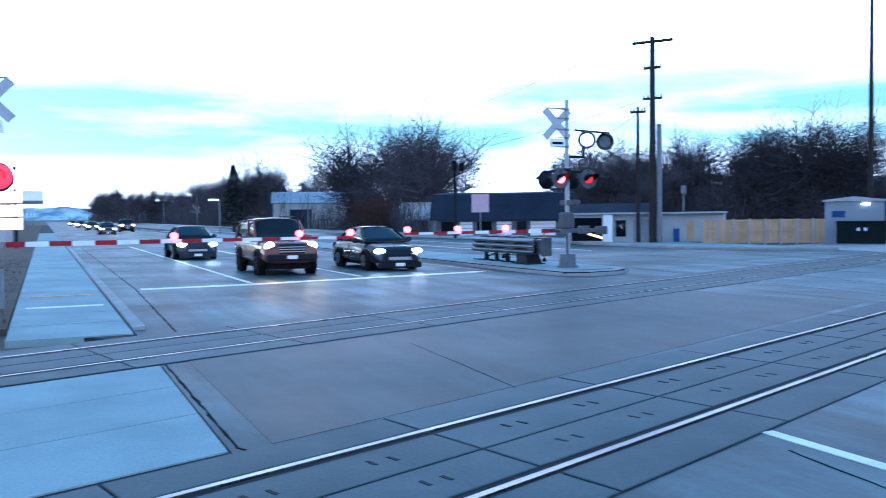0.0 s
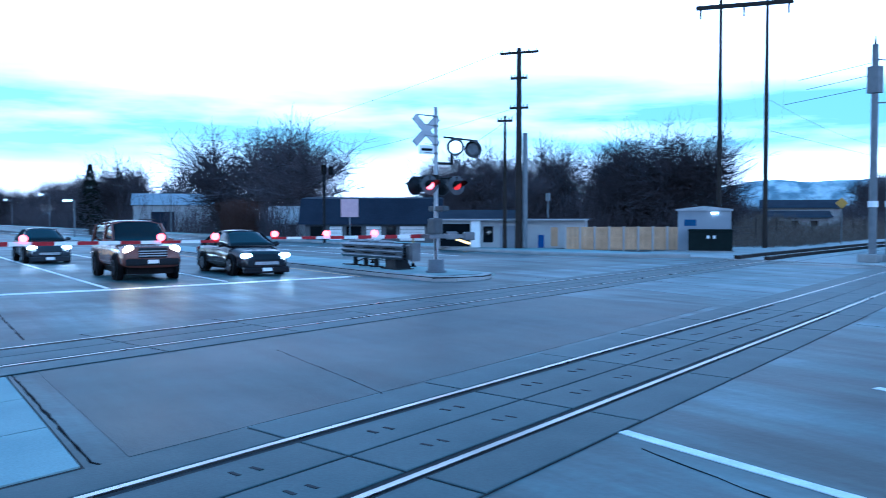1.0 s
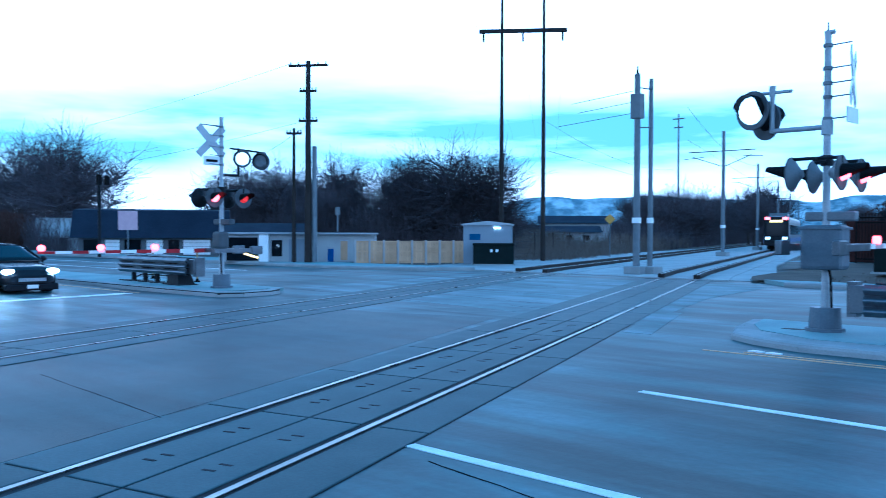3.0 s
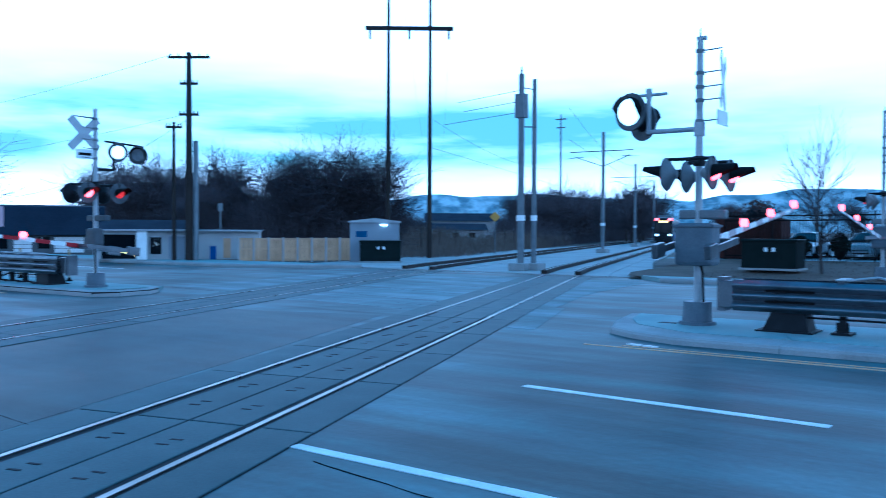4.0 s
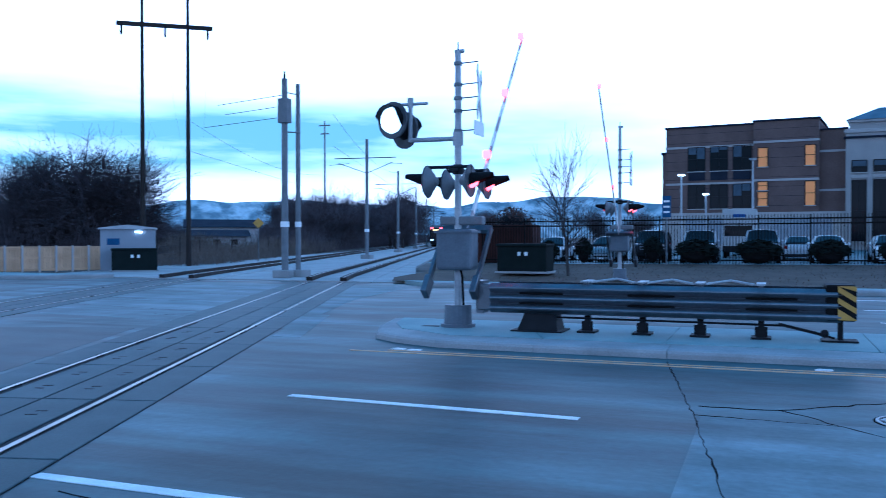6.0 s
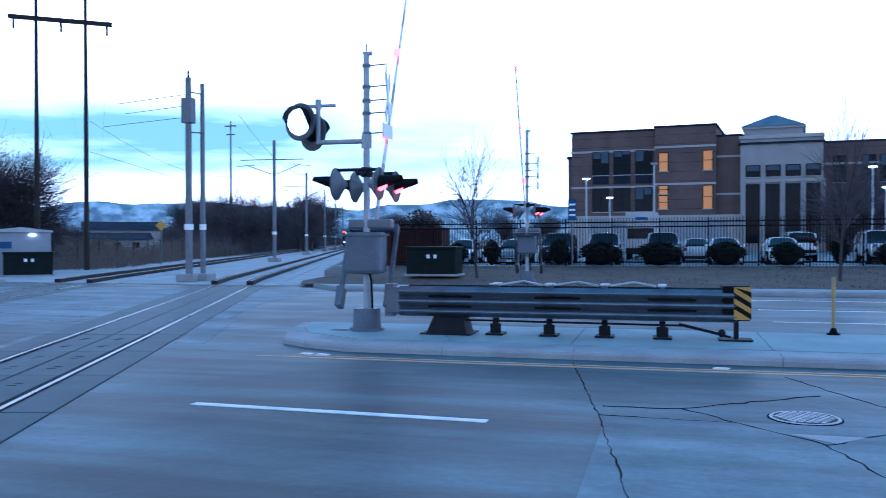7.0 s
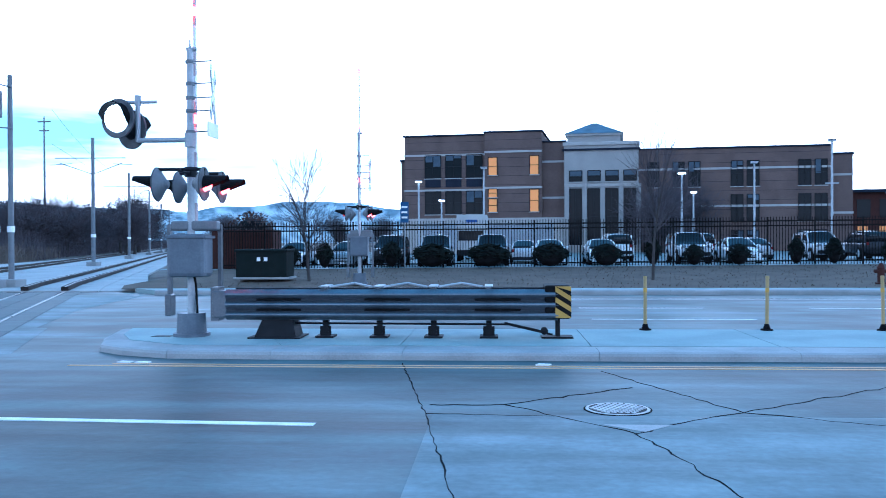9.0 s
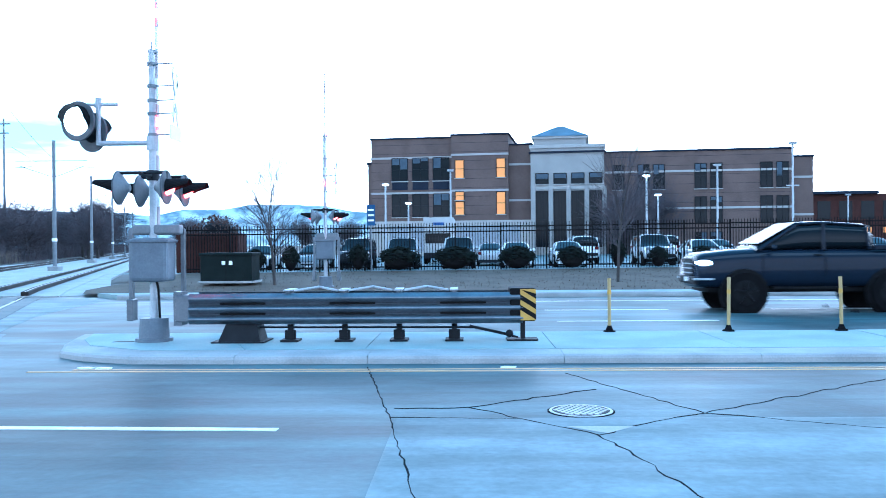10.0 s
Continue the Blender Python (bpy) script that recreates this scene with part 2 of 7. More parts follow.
M = {
    "darkplaster": material("dark_grey_render", (0.12, 0.125, 0.135), 0.85, other=(0.07, 0.074, 0.08), scale=0.8, fine=20, bump=0.2, spec=0.1),
    "case": material("grey_blue_enamel", (0.125, 0.14, 0.165), 0.5, 0.1, other=(0.085, 0.095, 0.118), scale=3, fine=30, bump=0.05),
    "discgrey": material("dark_grey_disc", (0.085, 0.09, 0.1), 0.6, scale=5, spec=0.15),
    "ground": material("dry_earth", (0.085, 0.075, 0.066), 0.95, other=(0.14, 0.125, 0.11), scale=0.3, fine=6, bump=0.4),
    "grass": material("dormant_grass", (0.078, 0.06, 0.045), 0.95, other=(0.044, 0.037, 0.029), scale=0.7, fine=25, bump=0.6),
    "road": material("worn_concrete", (0.057, 0.091, 0.101), 0.5, other=(0.021, 0.037, 0.043), scale=0.33, fine=11, bump=0.25, amount=0.9, spec=0.14, streak=0.55),
    "roadlight": material("pale_concrete", (0.132, 0.166, 0.177), 0.62, other=(0.082, 0.107, 0.116), scale=0.5, fine=12, bump=0.15, spec=0.2, streak=0.35),
    "walk": material("sidewalk_concrete", (0.26, 0.315, 0.315), 0.75, other=(0.18, 0.225, 0.23), scale=0.8, fine=50, bump=0.12, spread=0.06, spec=0.2),
    "kerb": material("kerb_concrete", (0.3, 0.3, 0.3), 0.75, other=(0.19, 0.19, 0.19), scale=1.2, fine=40, bump=0.15, spec=0.2),
    "panel": material("crossing_concrete", (0.055, 0.078, 0.086), 0.55, other=(0.034, 0.05, 0.056), scale=0.7, fine=40, bump=0.15, spread=0.12, spec=0.1),
    "joint": material("joint_dirt", (0.025, 0.025, 0.028), 0.9, scale=3, fine=40),
    "crack": material("tarred_crack", (0.012, 0.012, 0.014), 0.95, scale=3, fine=40, spec=0.02),
    "rail": material("polished_rail_steel", (0.22, 0.225, 0.23), 0.3, 1.0, other=(0.1, 0.095, 0.09), scale=1.5, fine=30, bump=0.03),
    "railside": material("rusty_rail", (0.022, 0.018, 0.017), 0.8, 0.1, scale=2, fine=30),
    "ballast": material("pale_ballast", (0.34, 0.34, 0.335), 0.9, other=(0.24, 0.235, 0.23), scale=0.6, fine=14, bump=0.7),
    "paint": material("worn_white_paint", (0.75, 0.76, 0.76), 0.6, other=(0.5, 0.51, 0.52), scale=2.5, fine=40, amount=0.6),
    "yellow": material("worn_yellow_paint", (0.5, 0.32, 0.17), 0.65, other=(0.33, 0.26, 0.18), scale=2.5, fine=40),
    "galv": material("galvanised_steel", (0.17, 0.18, 0.195), 0.5, 0.2, other=(0.115, 0.122, 0.135), scale=3, fine=30, bump=0.05),
    "alu": material("grey_mast_paint", (0.38, 0.39, 0.41), 0.5, 0.2, other=(0.28, 0.29, 0.31), scale=3, fine=30, bump=0.04),
    "guard": material("weathered_guardrail_steel", (0.15, 0.16, 0.18), 0.36, 0.85, other=(0.07, 0.076, 0.088), scale=2.2, fine=25, bump=0.05),
    "tread": material("worn_cast_iron", (0.4, 0.41, 0.42), 0.5, 0.2, other=(0.2, 0.2, 0.21), scale=6, fine=40),
    "black": material("black_paint", (0.006, 0.006, 0.007), 0.6, other=(0.012, 0.012, 0.013), scale=4, spec=0.05),
    "dark": material("dark_steel", (0.015, 0.016, 0.019), 0.6, 0.0, scale=4, spec=0.1),
    "rubber": material("tyre_rubber", (0.007, 0.007, 0.008), 0.95, scale=6, spec=0.02),
    "wood": material("pale_timber", (0.46, 0.32, 0.19), 0.8, other=(0.34, 0.23, 0.13), scale=1.5, fine=25, bump=0.2, spread=0.12),
    "polewood": material("weathered_pole_wood", (0.03, 0.025, 0.022), 0.9, other=(0.019, 0.016, 0.015), scale=2, fine=20, bump=0.3),
    "bark": material("bare_bark", (0.05, 0.045, 0.044), 0.95, other=(0.07, 0.062, 0.06), scale=2, fine=15, bump=0.4, spec=0.1),
    "twig": material("bare_twigs", (0.085, 0.074, 0.08), 0.95, other=(0.05, 0.045, 0.052), scale=1, fine=10, bump=0.1, spread=0.25, spec=0.05),
    "brownbush": material("brown_bush", (0.06, 0.035, 0.028), 0.9, scale=3, fine=20),
    "drygrass": material("dry_weeds", (0.15, 0.125, 0.105), 0.95, other=(0.1, 0.085, 0.075), scale=0.6, fine=12, spec=0.05),
    "brick": material("tan_brick", (0.128, 0.092, 0.08), 0.85, other=(0.09, 0.066, 0.06), scale=0.5, fine=9, bump=0.25, amount=0.6),
    "band": material("cast_stone_band", (0.36, 0.345, 0.33), 0.8, other=(0.28, 0.27, 0.26), scale=1),
    "stone": material("pale_entrance_stone", (0.3, 0.29, 0.28), 0.8, other=(0.24, 0.235, 0.23), scale=0.6),
    "roof": material("slate_roof", (0.022, 0.026, 0.04), 0.8, other=(0.014, 0.016, 0.026), scale=0.6, fine=8, bump=0.3, spec=0.05),
    "metalroof": material("standing_seam_roof", (0.10, 0.13, 0.17), 0.5, 0.3, scale=0.8),
    "plaster": material("white_render", (0.4, 0.4, 0.4), 0.85, other=(0.28, 0.28, 0.29), scale=0.7),
    "shelter": material("grey_cabin_panel", (0.26, 0.275, 0.31), 0.6, other=(0.2, 0.215, 0.25), scale=1),
    "greenbox": material("dark_green_box", (0.009, 0.013, 0.013), 0.6, other=(0.014, 0.018, 0.018), scale=2, spec=0.04),
    "maroon": material("dark_red_container", (0.05, 0.022, 0.018), 0.85, other=(0.03, 0.016, 0.015), scale=1.5, spec=0.1),
    "signback": material("pale_sign_face", (0.5, 0.36, 0.39), 0.6, other=(0.42, 0.3, 0.33), scale=4),
    "signyellow": material("yellow_sign_face", (0.42, 0.26, 0.05), 0.55, other=(0.34, 0.21, 0.04), scale=4),
    "signblue": material("blue_sign_face", (0.03, 0.075, 0.18), 0.5, scale=4),
    "white": material("white_sheet", (0.78, 0.78, 0.78), 0.5, other=(0.68, 0.68, 0.68), scale=3),
    "redtape": material("red_reflective_tape", (0.26, 0.012, 0.02), 0.6, other=(0.18, 0.01, 0.015), scale=5),
    "postyellow": material("yellow_plastic_post", (0.33, 0.24, 0.1), 0.6, other=(0.27, 0.21, 0.11), scale=6),
    "lensdark": material("dark_red_lens", (0.10, 0.008, 0.01), 0.15, scale=8),
    "lensgrey": material("grey_lens", (0.16, 0.17, 0.19), 0.2, scale=8),
    "redglow": material("lit_red_lens", (1.0, 0.05, 0.04), emit=13.0),
    "blind": material("window_blind", (0.075, 0.095, 0.125), 0.8, other=(0.05, 0.065, 0.085), scale=2),
    "redsolid": material("bloomed_red_lens", (1.0, 0.02, 0.03), emit=2.2),
    "greytape": material("faded_grey_tape", (0.42, 0.36, 0.37), 0.6, other=(0.34, 0.3, 0.31), scale=5),
    "reddim": material("fading_red_lens", (0.8, 0.02, 0.015), emit=1.3),
    "whiteglow": material("lit_white_lens", (1.0, 0.97, 0.9), emit=2.6),
    "headlight": material("lit_headlamp", (1.0, 0.55, 0.22), emit=170.0),
    "headcool": material("lit_cool_headlamp", (1.0, 0.88, 0.72), emit=90.0),
    "amber": material("lit_amber_sign", (1.0, 0.55, 0.12), emit=4.0),
    "warmwin": material("lit_window", (0.9, 0.36, 0.1), emit=0.05),
    "lampglow": material("lit_street_lamp", (1.0, 0.93, 0.8), emit=9.0),
    # distance haze painted into both hill tones; the lighter one is snow
    "hazed_snowhill": material("haze_tinted_hill", (0.17, 0.22, 0.26), 1.0, other=(0.5, 0.56, 0.6), amount=1.0, scale=0.022, fine=0.08, bump=0),
    "shopglow": material("lit_shop_sign", (1.0, 0.55, 0.28), emit=1.5),
    "lightblue": material("light_rail_white", (0.085, 0.09, 0.11), 0.35, scale=2),
    "navy": material("light_rail_blue", (0.03, 0.07, 0.25), 0.35, scale=2),
}


def car_paint(name, color, spec=0.22):
    m = material(name, color, 0.15, 0.0, scale=2.0, fine=30, bump=0.0, amount=0.15, spec=spec)
    m.node_tree.nodes["Principled BSDF"].inputs["Coat Weight"].default_value = 0.22 if spec > 0.1 else 0.06
    m.node_tree.nodes["Principled BSDF"].inputs["Coat Roughness"].default_value = 0.06
    return m


def glass(name, color=(0.005, 0.006, 0.008), rough=0.05):
    """Tinted glass, dark behind, with a mirror-like gloss."""
    m = bpy.data.materials.new(name)
    m.use_nodes = True
    b = m.node_tree.nodes["Principled BSDF"]
    b.inputs["Base Color"].default_value = (*color, 1)
    b.inputs["Roughness"].default_value, b.inputs["IOR"].default_value = rough, 1.5
    b.inputs["Specular IOR Level"].default_value = 0.22
    return m


M["glass"] = glass("tinted_glass")
M["window"] = glass("window_glass", (0.005, 0.007, 0.01), 0.05)
M["window"].node_tree.nodes["Principled BSDF"].inputs["Specular IOR Level"].default_value = 0.12


# ---------------------------------------------------------------- mesh helpers
def part(name, bm, mat, parent=None, label="", smooth=False):
    """Links a bmesh as one mesh object, under a thing or on its own."""
    me = bpy.data.meshes.new(name)
    bmesh.ops.recalc_face_normals(bm, faces=bm.faces)
    if smooth:
        for fc in bm.faces:
            fc.smooth = True
    bm.to_mesh(me)
    bm.free()
    me.materials.append(M[mat] if isinstance(mat, str) else mat)
    ob = new(name, me)
    if parent is not None:
        ob.parent = parent
    if label:
        ob["label"] = label
    return ob


def shared(name, me, parent, m):
    ob = new(name, me)
    ob.parent = parent
    ob.matrix_basis = m
    return ob


def empty(name, m, label, category, group="", kind=""):
    ob = new(name)
    ob.matrix_basis = m
    return tagged(ob, label, category, group, kind)


def box(bm, x0, x1, y0, y1, z0, z1, bevel=0.0):
    r = bmesh.ops.create_cube(bm, size=1.0)
    vs = r["verts"]
    bmesh.ops.scale(bm, vec=(x1 - x0, y1 - y0, z1 - z0), verts=vs)
    bmesh.ops.translate(bm, vec=((x0 + x1) / 2, (y0 + y1) / 2, (z0 + z1) / 2), verts=vs)
    if bevel:
        es = list({e for v in vs for e in v.link_edges})
        bmesh.ops.bevel(bm, geom=es, offset=bevel, segments=2, affect="EDGES", profile=0.5)
    return bm


def boxed(*a, bevel=0.0):
    return box(bmesh.new(), *a, bevel=bevel)


def tube(bm, a, b, r0, r1=None, seg=10, caps=True):
    a, b = Vector(a), Vector(b)
    r1 = r0 if r1 is None else r1
    d = b - a
    m = Matrix.Translation((a + b) / 2) @ d.to_track_quat("Z", "Y").to_matrix().to_4x4()
    bmesh.ops.create_cone(bm, cap_ends=caps, segments=seg, radius1=r0, radius2=r1, depth=d.length, matrix=m)
    return bm


def tubed(*a, **k):
    return tube(bmesh.new(), *a, **k)


def slab(bm, pts, z0, z1):
    """A flat piece with the outline pts, from z0 up to z1."""
    low = [bm.verts.new((x, y, z0)) for x, y in pts]
    top = [bm.verts.new((x, y, z1)) for x, y in pts]
    bm.faces.new(top)
    bm.faces.new(low[::-1])
    k = len(pts)
    for i in range(k):
        bm.faces.new((low[i], low[(i + 1) % k], top[(i + 1) % k], top[i]))
    return bm


def slabbed(pts, z0, z1):
    return slab(bmesh.new(), pts, z0, z1)


def loft(bm, rings, close=True):
    rows = [[bm.verts.new(p) for p in ring] for ring in rings]
    k = len(rows[0])
    for a, b in zip(rows, rows[1:]):
        for i in range(k):
            bm.faces.new((a[i], a[(i + 1) % k], b[(i + 1) % k], b[i]))
    if close:
        bm.faces.new(rows[0][::-1])
        bm.faces.new(rows[-1])
    return bm


def ribbon(bm, pts, width, z0, z1, jitter=0.0, rng=random):
    """A strip along a line of points, with an uneven width."""
    left, right = [], []
    for i, (x, y) in enumerate(pts):
        ax, ay = pts[max(0, i - 1)]
        bx, by = pts[min(len(pts) - 1, i + 1)]
        dx, dy = bx - ax, by - ay
        n = math.hypot(dx, dy) or 1
        w = width / 2 * (1 + rng.uniform(-jitter, jitter))
        left.append((x - dy / n * w, y + dx / n * w))
        right.append((x + dy / n * w, y - dx / n * w))
    for i in range(len(pts) - 1):
        slab(bm, [right[i], right[i + 1], left[i + 1], left[i]], z0, z1)
    return bm


# ---------------------------------------------------------------- the setting
def lot_z(x, y):
    """Height of the lawn and the car park: a low bank that rises from the far pavement."""
    t = min(1.0, max(0.0, (y - 32.0) / 14.0))
    return 0.12 + t * (0.36 + 0.006 * max(-20, min(45, x)))


def structure(ob, label, category):
    return tagged(ob, label, category, kind="structure")


structure(part("ground", slabbed([(-3200, -2500), (3200, -2500), (3200, 3200), (-3200, 3200)], -0.6, -0.08), "ground"),
          "bare grey-brown earth reaching to the horizon", "ground")
road = structure(part("road", slabbed([(-700, 1.15), (400, 1.15), (400, 29.0), (400, 30.3), (-12, 30.3), (-14, 32.6), (-27.5, 32.6), (-29.5, 30.4), (-34, 28.6), (-700, 28.6)], -0.5, 0.0), "road"),
                 "worn grey concrete roadway with cracks and stains", "road")
structure(part("pavement", slabbed([(-9.8, -7), (60, -7), (60, 1.145), (-5.3, 1.145), (-2.3, -7)], -0.5, -0.001), "roadlight"),
          "pale concrete pavement beside the track", "pavement")


def ax(y):
    """Across-road place of the near track's far rail at the depth y."""
    return -5.62 - 0.385 * y if y < 36 else -19.48 - 0.338 * (y - 36)


GAUGE_X = 1.58
TRACK_X = 7.47   # the second track lies that much further along the road


def strip_y(bm, off0, off1, y0, y1, z0, z1, step=None):
    ys = [y0] + [y for y in (36.0,) if y0 < y < y1] + [y1]
    for a, b in zip(ys, ys[1:]):
        slab(bm, [(ax(a) + off0, a), (ax(a) + off1, a), (ax(b) + off1, b), (ax(b) + off0, b)], z0, z1)
    return bm


walk_thing = structure(part("sidewalk", slabbed([(-12.6, 1.14), (-6.3, 1.14), (-4.6, -3.2), (-3.2, -7), (-18, -7), (-12.2, -0.9)], -0.5, 0.002), "joint"),
                       "pale concrete sidewalk of large slabs crossing the tracks", "pavement")

# pale and dark patches of the roadway that have their own edges
patch = bmesh.new()
slab(patch, [(-23.5, 17.6), (-9.2, 15.6), (-11.6, 23.5), (-12.5, 30.2), (-26, 29.8)], 0.0, 0.004)
structure(part("road_patch", patch, "roadlight", road), "", "")
patch = bmesh.new()
slab(patch, [(-13.6, 1.5), (-6.9, 1.5), (-9.9, 9.0), (-12.2, 14.6), (-17.4, 13.0)], 0.0, 0.003)
part("road_patch", patch, material("dark_repair", (0.022, 0.037, 0.043), 0.46, other=(0.04, 0.061, 0.069), scale=0.35, fine=45, bump=0.2, spec=0.08, streak=0.25), road)
patch = bmesh.new()
slab(patch, [(-0.7, 1.3), (9, 1.3), (9, 9.4), (-0.7, 9.4)], 0.0, 0.003)
part("road_patch", patch, "roadlight", road)

patch = bmesh.new()
slab(patch, [(ax(y) + GAUGE_X + d, y) for d, y in ((0.75, 14.2), (1.35, 14.2), (1.35, 18.6), (0.75, 18.6))], 0.0, 0.005)
part("road_patch", patch, "roadlight", road)

# painted lines
lines = (
    ("lane_line", "paint", [(-5.40, 5.27), (-2.3, 5.24)], 0.13), ("lane_line", "paint", [(-5.30, 8.97), (-1.86, 8.83)], 0.13),
    ("lane_line", "paint", [(7.5, 8.8), (11, 8.8)], 0.13), ("lane_line", "paint", [(7.5, 5.2), (11, 5.2)], 0.13),
    ("edge_line", "yellow", [(-6.5, 12.92), (-1, 12.86), (6, 12.86), (90, 12.9)], 0.085), ("edge_line", "yellow", [(-5.9, 13.12), (-1, 13.06), (6, 13.06), (90, 13.1)], 0.06),
    ("edge_line", "paint", [(-5.0, 28.2), (20, 28.0), (120, 28.0)], 0.11),
    ("lane_line", "paint", [(2.2, 24.4), (5.6, 24.35)], 0.12), ("lane_line", "paint", [(8.4, 24.3), (14, 24.3)], 0.12), ("lane_line", "paint", [(-4.6, 24.4), (-0.8, 24.4)], 0.12),
    ("lane_line", "paint", [(2.2, 20.9), (6, 20.9)], 0.12), ("lane_line", "paint", [(-4.6, 20.9), (0, 20.9)], 0.12),
    ("stop_line", "paint", [(-23.6, 2.1), (-23.7, 4.9), (-24.9, 12.6)], 0.45),
    ("lane_line", "paint", [(-24.2, 5.05), (-60, 4.9)], 0.13), ("lane_line", "paint", [(-25.0, 8.55), (-60, 8.5)], 0.13),
    ("edge_line", "yellow", [(-24.8, 12.9), (-120, 12.9)], 0.11),
    ("lane_line", "paint", [(-70, 4.9), (-76, 4.9)], 0.13), ("lane_line", "paint", [(-70, 8.5), (-76, 8.5)], 0.13),
    ("lane_line", "paint", [(-36, 20.6), (-140, 20.6)], 0.12), ("lane_line", "paint", [(-36, 24.3), (-140, 24.3)], 0.12),
)
rng = random.Random(3)
for name, mat, pts, w in lines:
    (x0, y0), (x1, y1) = pts[0], pts[-1]
    fine = []
    for (a, b), (c, d) in zip(pts, pts[1:]):
        k = max(2, min(40, int(math.hypot(c - a, d - b) / 0.3)))
        fine += [(a + (c - a) * i / k, b + (d - b) * i / k) for i in range(k)]
    fine.append(pts[-1])
    part(name, ribbon(bmesh.new(), fine, w, 0.0, 0.007, 0.07, rng), mat, road)


def wander(pts, step, amount, rng):
    out = []
    for (a, b), (c, d) in zip(pts, pts[1:]):
        k = max(2, int(math.hypot(c - a, d - b) / step))
        for i in range(k):
            s = amount if i else amount * 0.3
            out.append((a + (c - a) * i / k + rng.uniform(-s, s), b + (d - b) * i / k + rng.uniform(-s, s)))
    out.append(pts[-1])
    return out


cracks = (
    ([(-1.46, 13.3), (-0.78, 9.44), (-0.33, 6.44), (0.1, 3.0)], 0.026, 0.02), ([(-0.78, 9.95), (0.07, 10.01), (1.68, 11.2)], 0.04, 0.05),
    ([(0.07, 10.01), (0.75, 9.2), (1.32, 8.55), (1.55, 7.6), (1.75, 6.52), (2.1, 4.0)], 0.035, 0.04), ([(1.32, 8.55), (2.0, 9.2), (2.63, 9.63), (3.71, 9.06), (5.4, 8.2)], 0.04, 0.04),
    ([(1.45, 12.6), (2.63, 9.63)], 0.02, 0.03), ([(2.63, 9.63), (4.4, 11.0), (6.5, 12.6)], 0.022, 0.05), ([(-0.78, 9.44), (0.6, 9.35)], 0.022, 0.04),
    ([(-4.9, 5.0), (-2.4, 4.6), (0, 4.5)], 0.02, 0.012), ([(4.2, 6.6), (6.5, 9.0)], 0.02, 0.03),
    ([(-11.5, 4.6), (-7.35, 4.3)], 0.025, 0.012),
    ([(-14, 17.4), (-10, 16.8)], 0.03, 0.06), ([(-19, 19.4), (-12.6, 18.2)], 0.03, 0.06), ([(-21, 22), (-13.6, 20.8)], 0.03, 0.06), ([(-18, 24.3), (-13, 23.5)], 0.03, 0.08),
    ([(-14.2, 1.75), (-24, 1.98), (-60, 2.0)], 0.05, 0.01), ([(-12.9, 1.2), (-6.9, 1.22), (-6.62, 1.35), (-6.6, 1.65), (-7.2, 3.2), (-9.3, 8.6)], 0.05, 0.012),
    ([(-5.0, 3.4), (-4.4, 1.9)], 0.03, 0.01), ([(8, 1.5), (7.4, 12.6)], 0.03, 0.02),
)
for pts, w, amount in cracks:
    part("crack", ribbon(bmesh.new(), wander(pts, 0.16, amount * 0.8, rng), w * 0.46, 0.0, 0.005, 0.7, rng), "crack", road)
bits = bmesh.new()
slab(bits, [(1.05, 8.95), (1.75, 8.95), (1.42, 8.62)], 0.0, 0.006)
part("mortar_patch", bits, "kerb", road)


# ---------------------------------------------------------------- tracks
def track(name, off, y_end):
    bed = bmesh.new()
    strip_y(bed, off - 0.668, off + GAUGE_X + 0.668, -16, 32.2, -0.4, 0.003)
    t = structure(part(name, bed, "joint"), "pair of embedded steel rails between concrete crossing panels", "railway track")
    for k in (0, 1):
        o = off + k * GAUGE_X
        rail = part("rail", strip_y(bmesh.new(), o - 0.035, o + 0.035, -16, 32.2, 0.0, 0.022), "rail", t, "polished steel rail head")
    open_bed = bmesh.new()
    strip_y(open_bed, off - 1.3, off + GAUGE_X + 1.3, 32.2, y_end, -0.4, 0.05)
    part("trackbed", open_bed, "ballast", t, "pale concrete and ballast trackbed")
    for k in (0, 1):
        o = off + k * GAUGE_X
        part("rail", strip_y(bmesh.new(), o - 0.15, o + 0.15, 32.2, y_end, 0.05, 0.2), "railside", t, "dark rusty rail on an open bed")
        part("rail_head", strip_y(bmesh.new(), o - 0.022, o + 0.022, 32.2, y_end, 0.2, 0.206), "rail", t)
    return t


near_track = track("railway_track", 0.0, 420.0)
far_track = track("railway_track", -TRACK_X, 420.0)
structure(part("track_apron", slabbed([(-33.4, 32.6), (-13.4, 32.6), (-20.5, 50), (-54, 150), (-63, 150)], -0.4, 0.03), "ballast"), "pale gravel strip between the two open tracks", "ground")


LEAN = 0.23   # rise of the cross joints along the track for each metre across it


def panel_mesh(w, length):
    """A crossing panel with a chamfered edge."""
    bm = bmesh.new()
    sk = -0.385
    for z, s in ((0.0, 0.0), (0.006, 0.0), (0.01, 0.012)):
        for x, y in ((s, s), (w - s, s), (w - s, length - s), (s, length - s)):
            yy = y + LEAN * x
            bm.verts.new((x + sk * yy, yy, z))
    bm.verts.ensure_lookup_table()
    v = bm.verts
    for k in (0, 4):
        for i in range(4):
            bm.faces.new((v[k + i], v[k + (i + 1) % 4], v[k + 4 + (i + 1) % 4], v[k + 4 + i]))
    bm.faces.new([v[8 + i] for i in range(4)])
    me = bpy.data.meshes.new("panel")
    bmesh.ops.recalc_face_normals(bm, faces=bm.faces)
    bm.to_mesh(me)
    bm.free()
    me.materials.append(M["panel"])
    return me


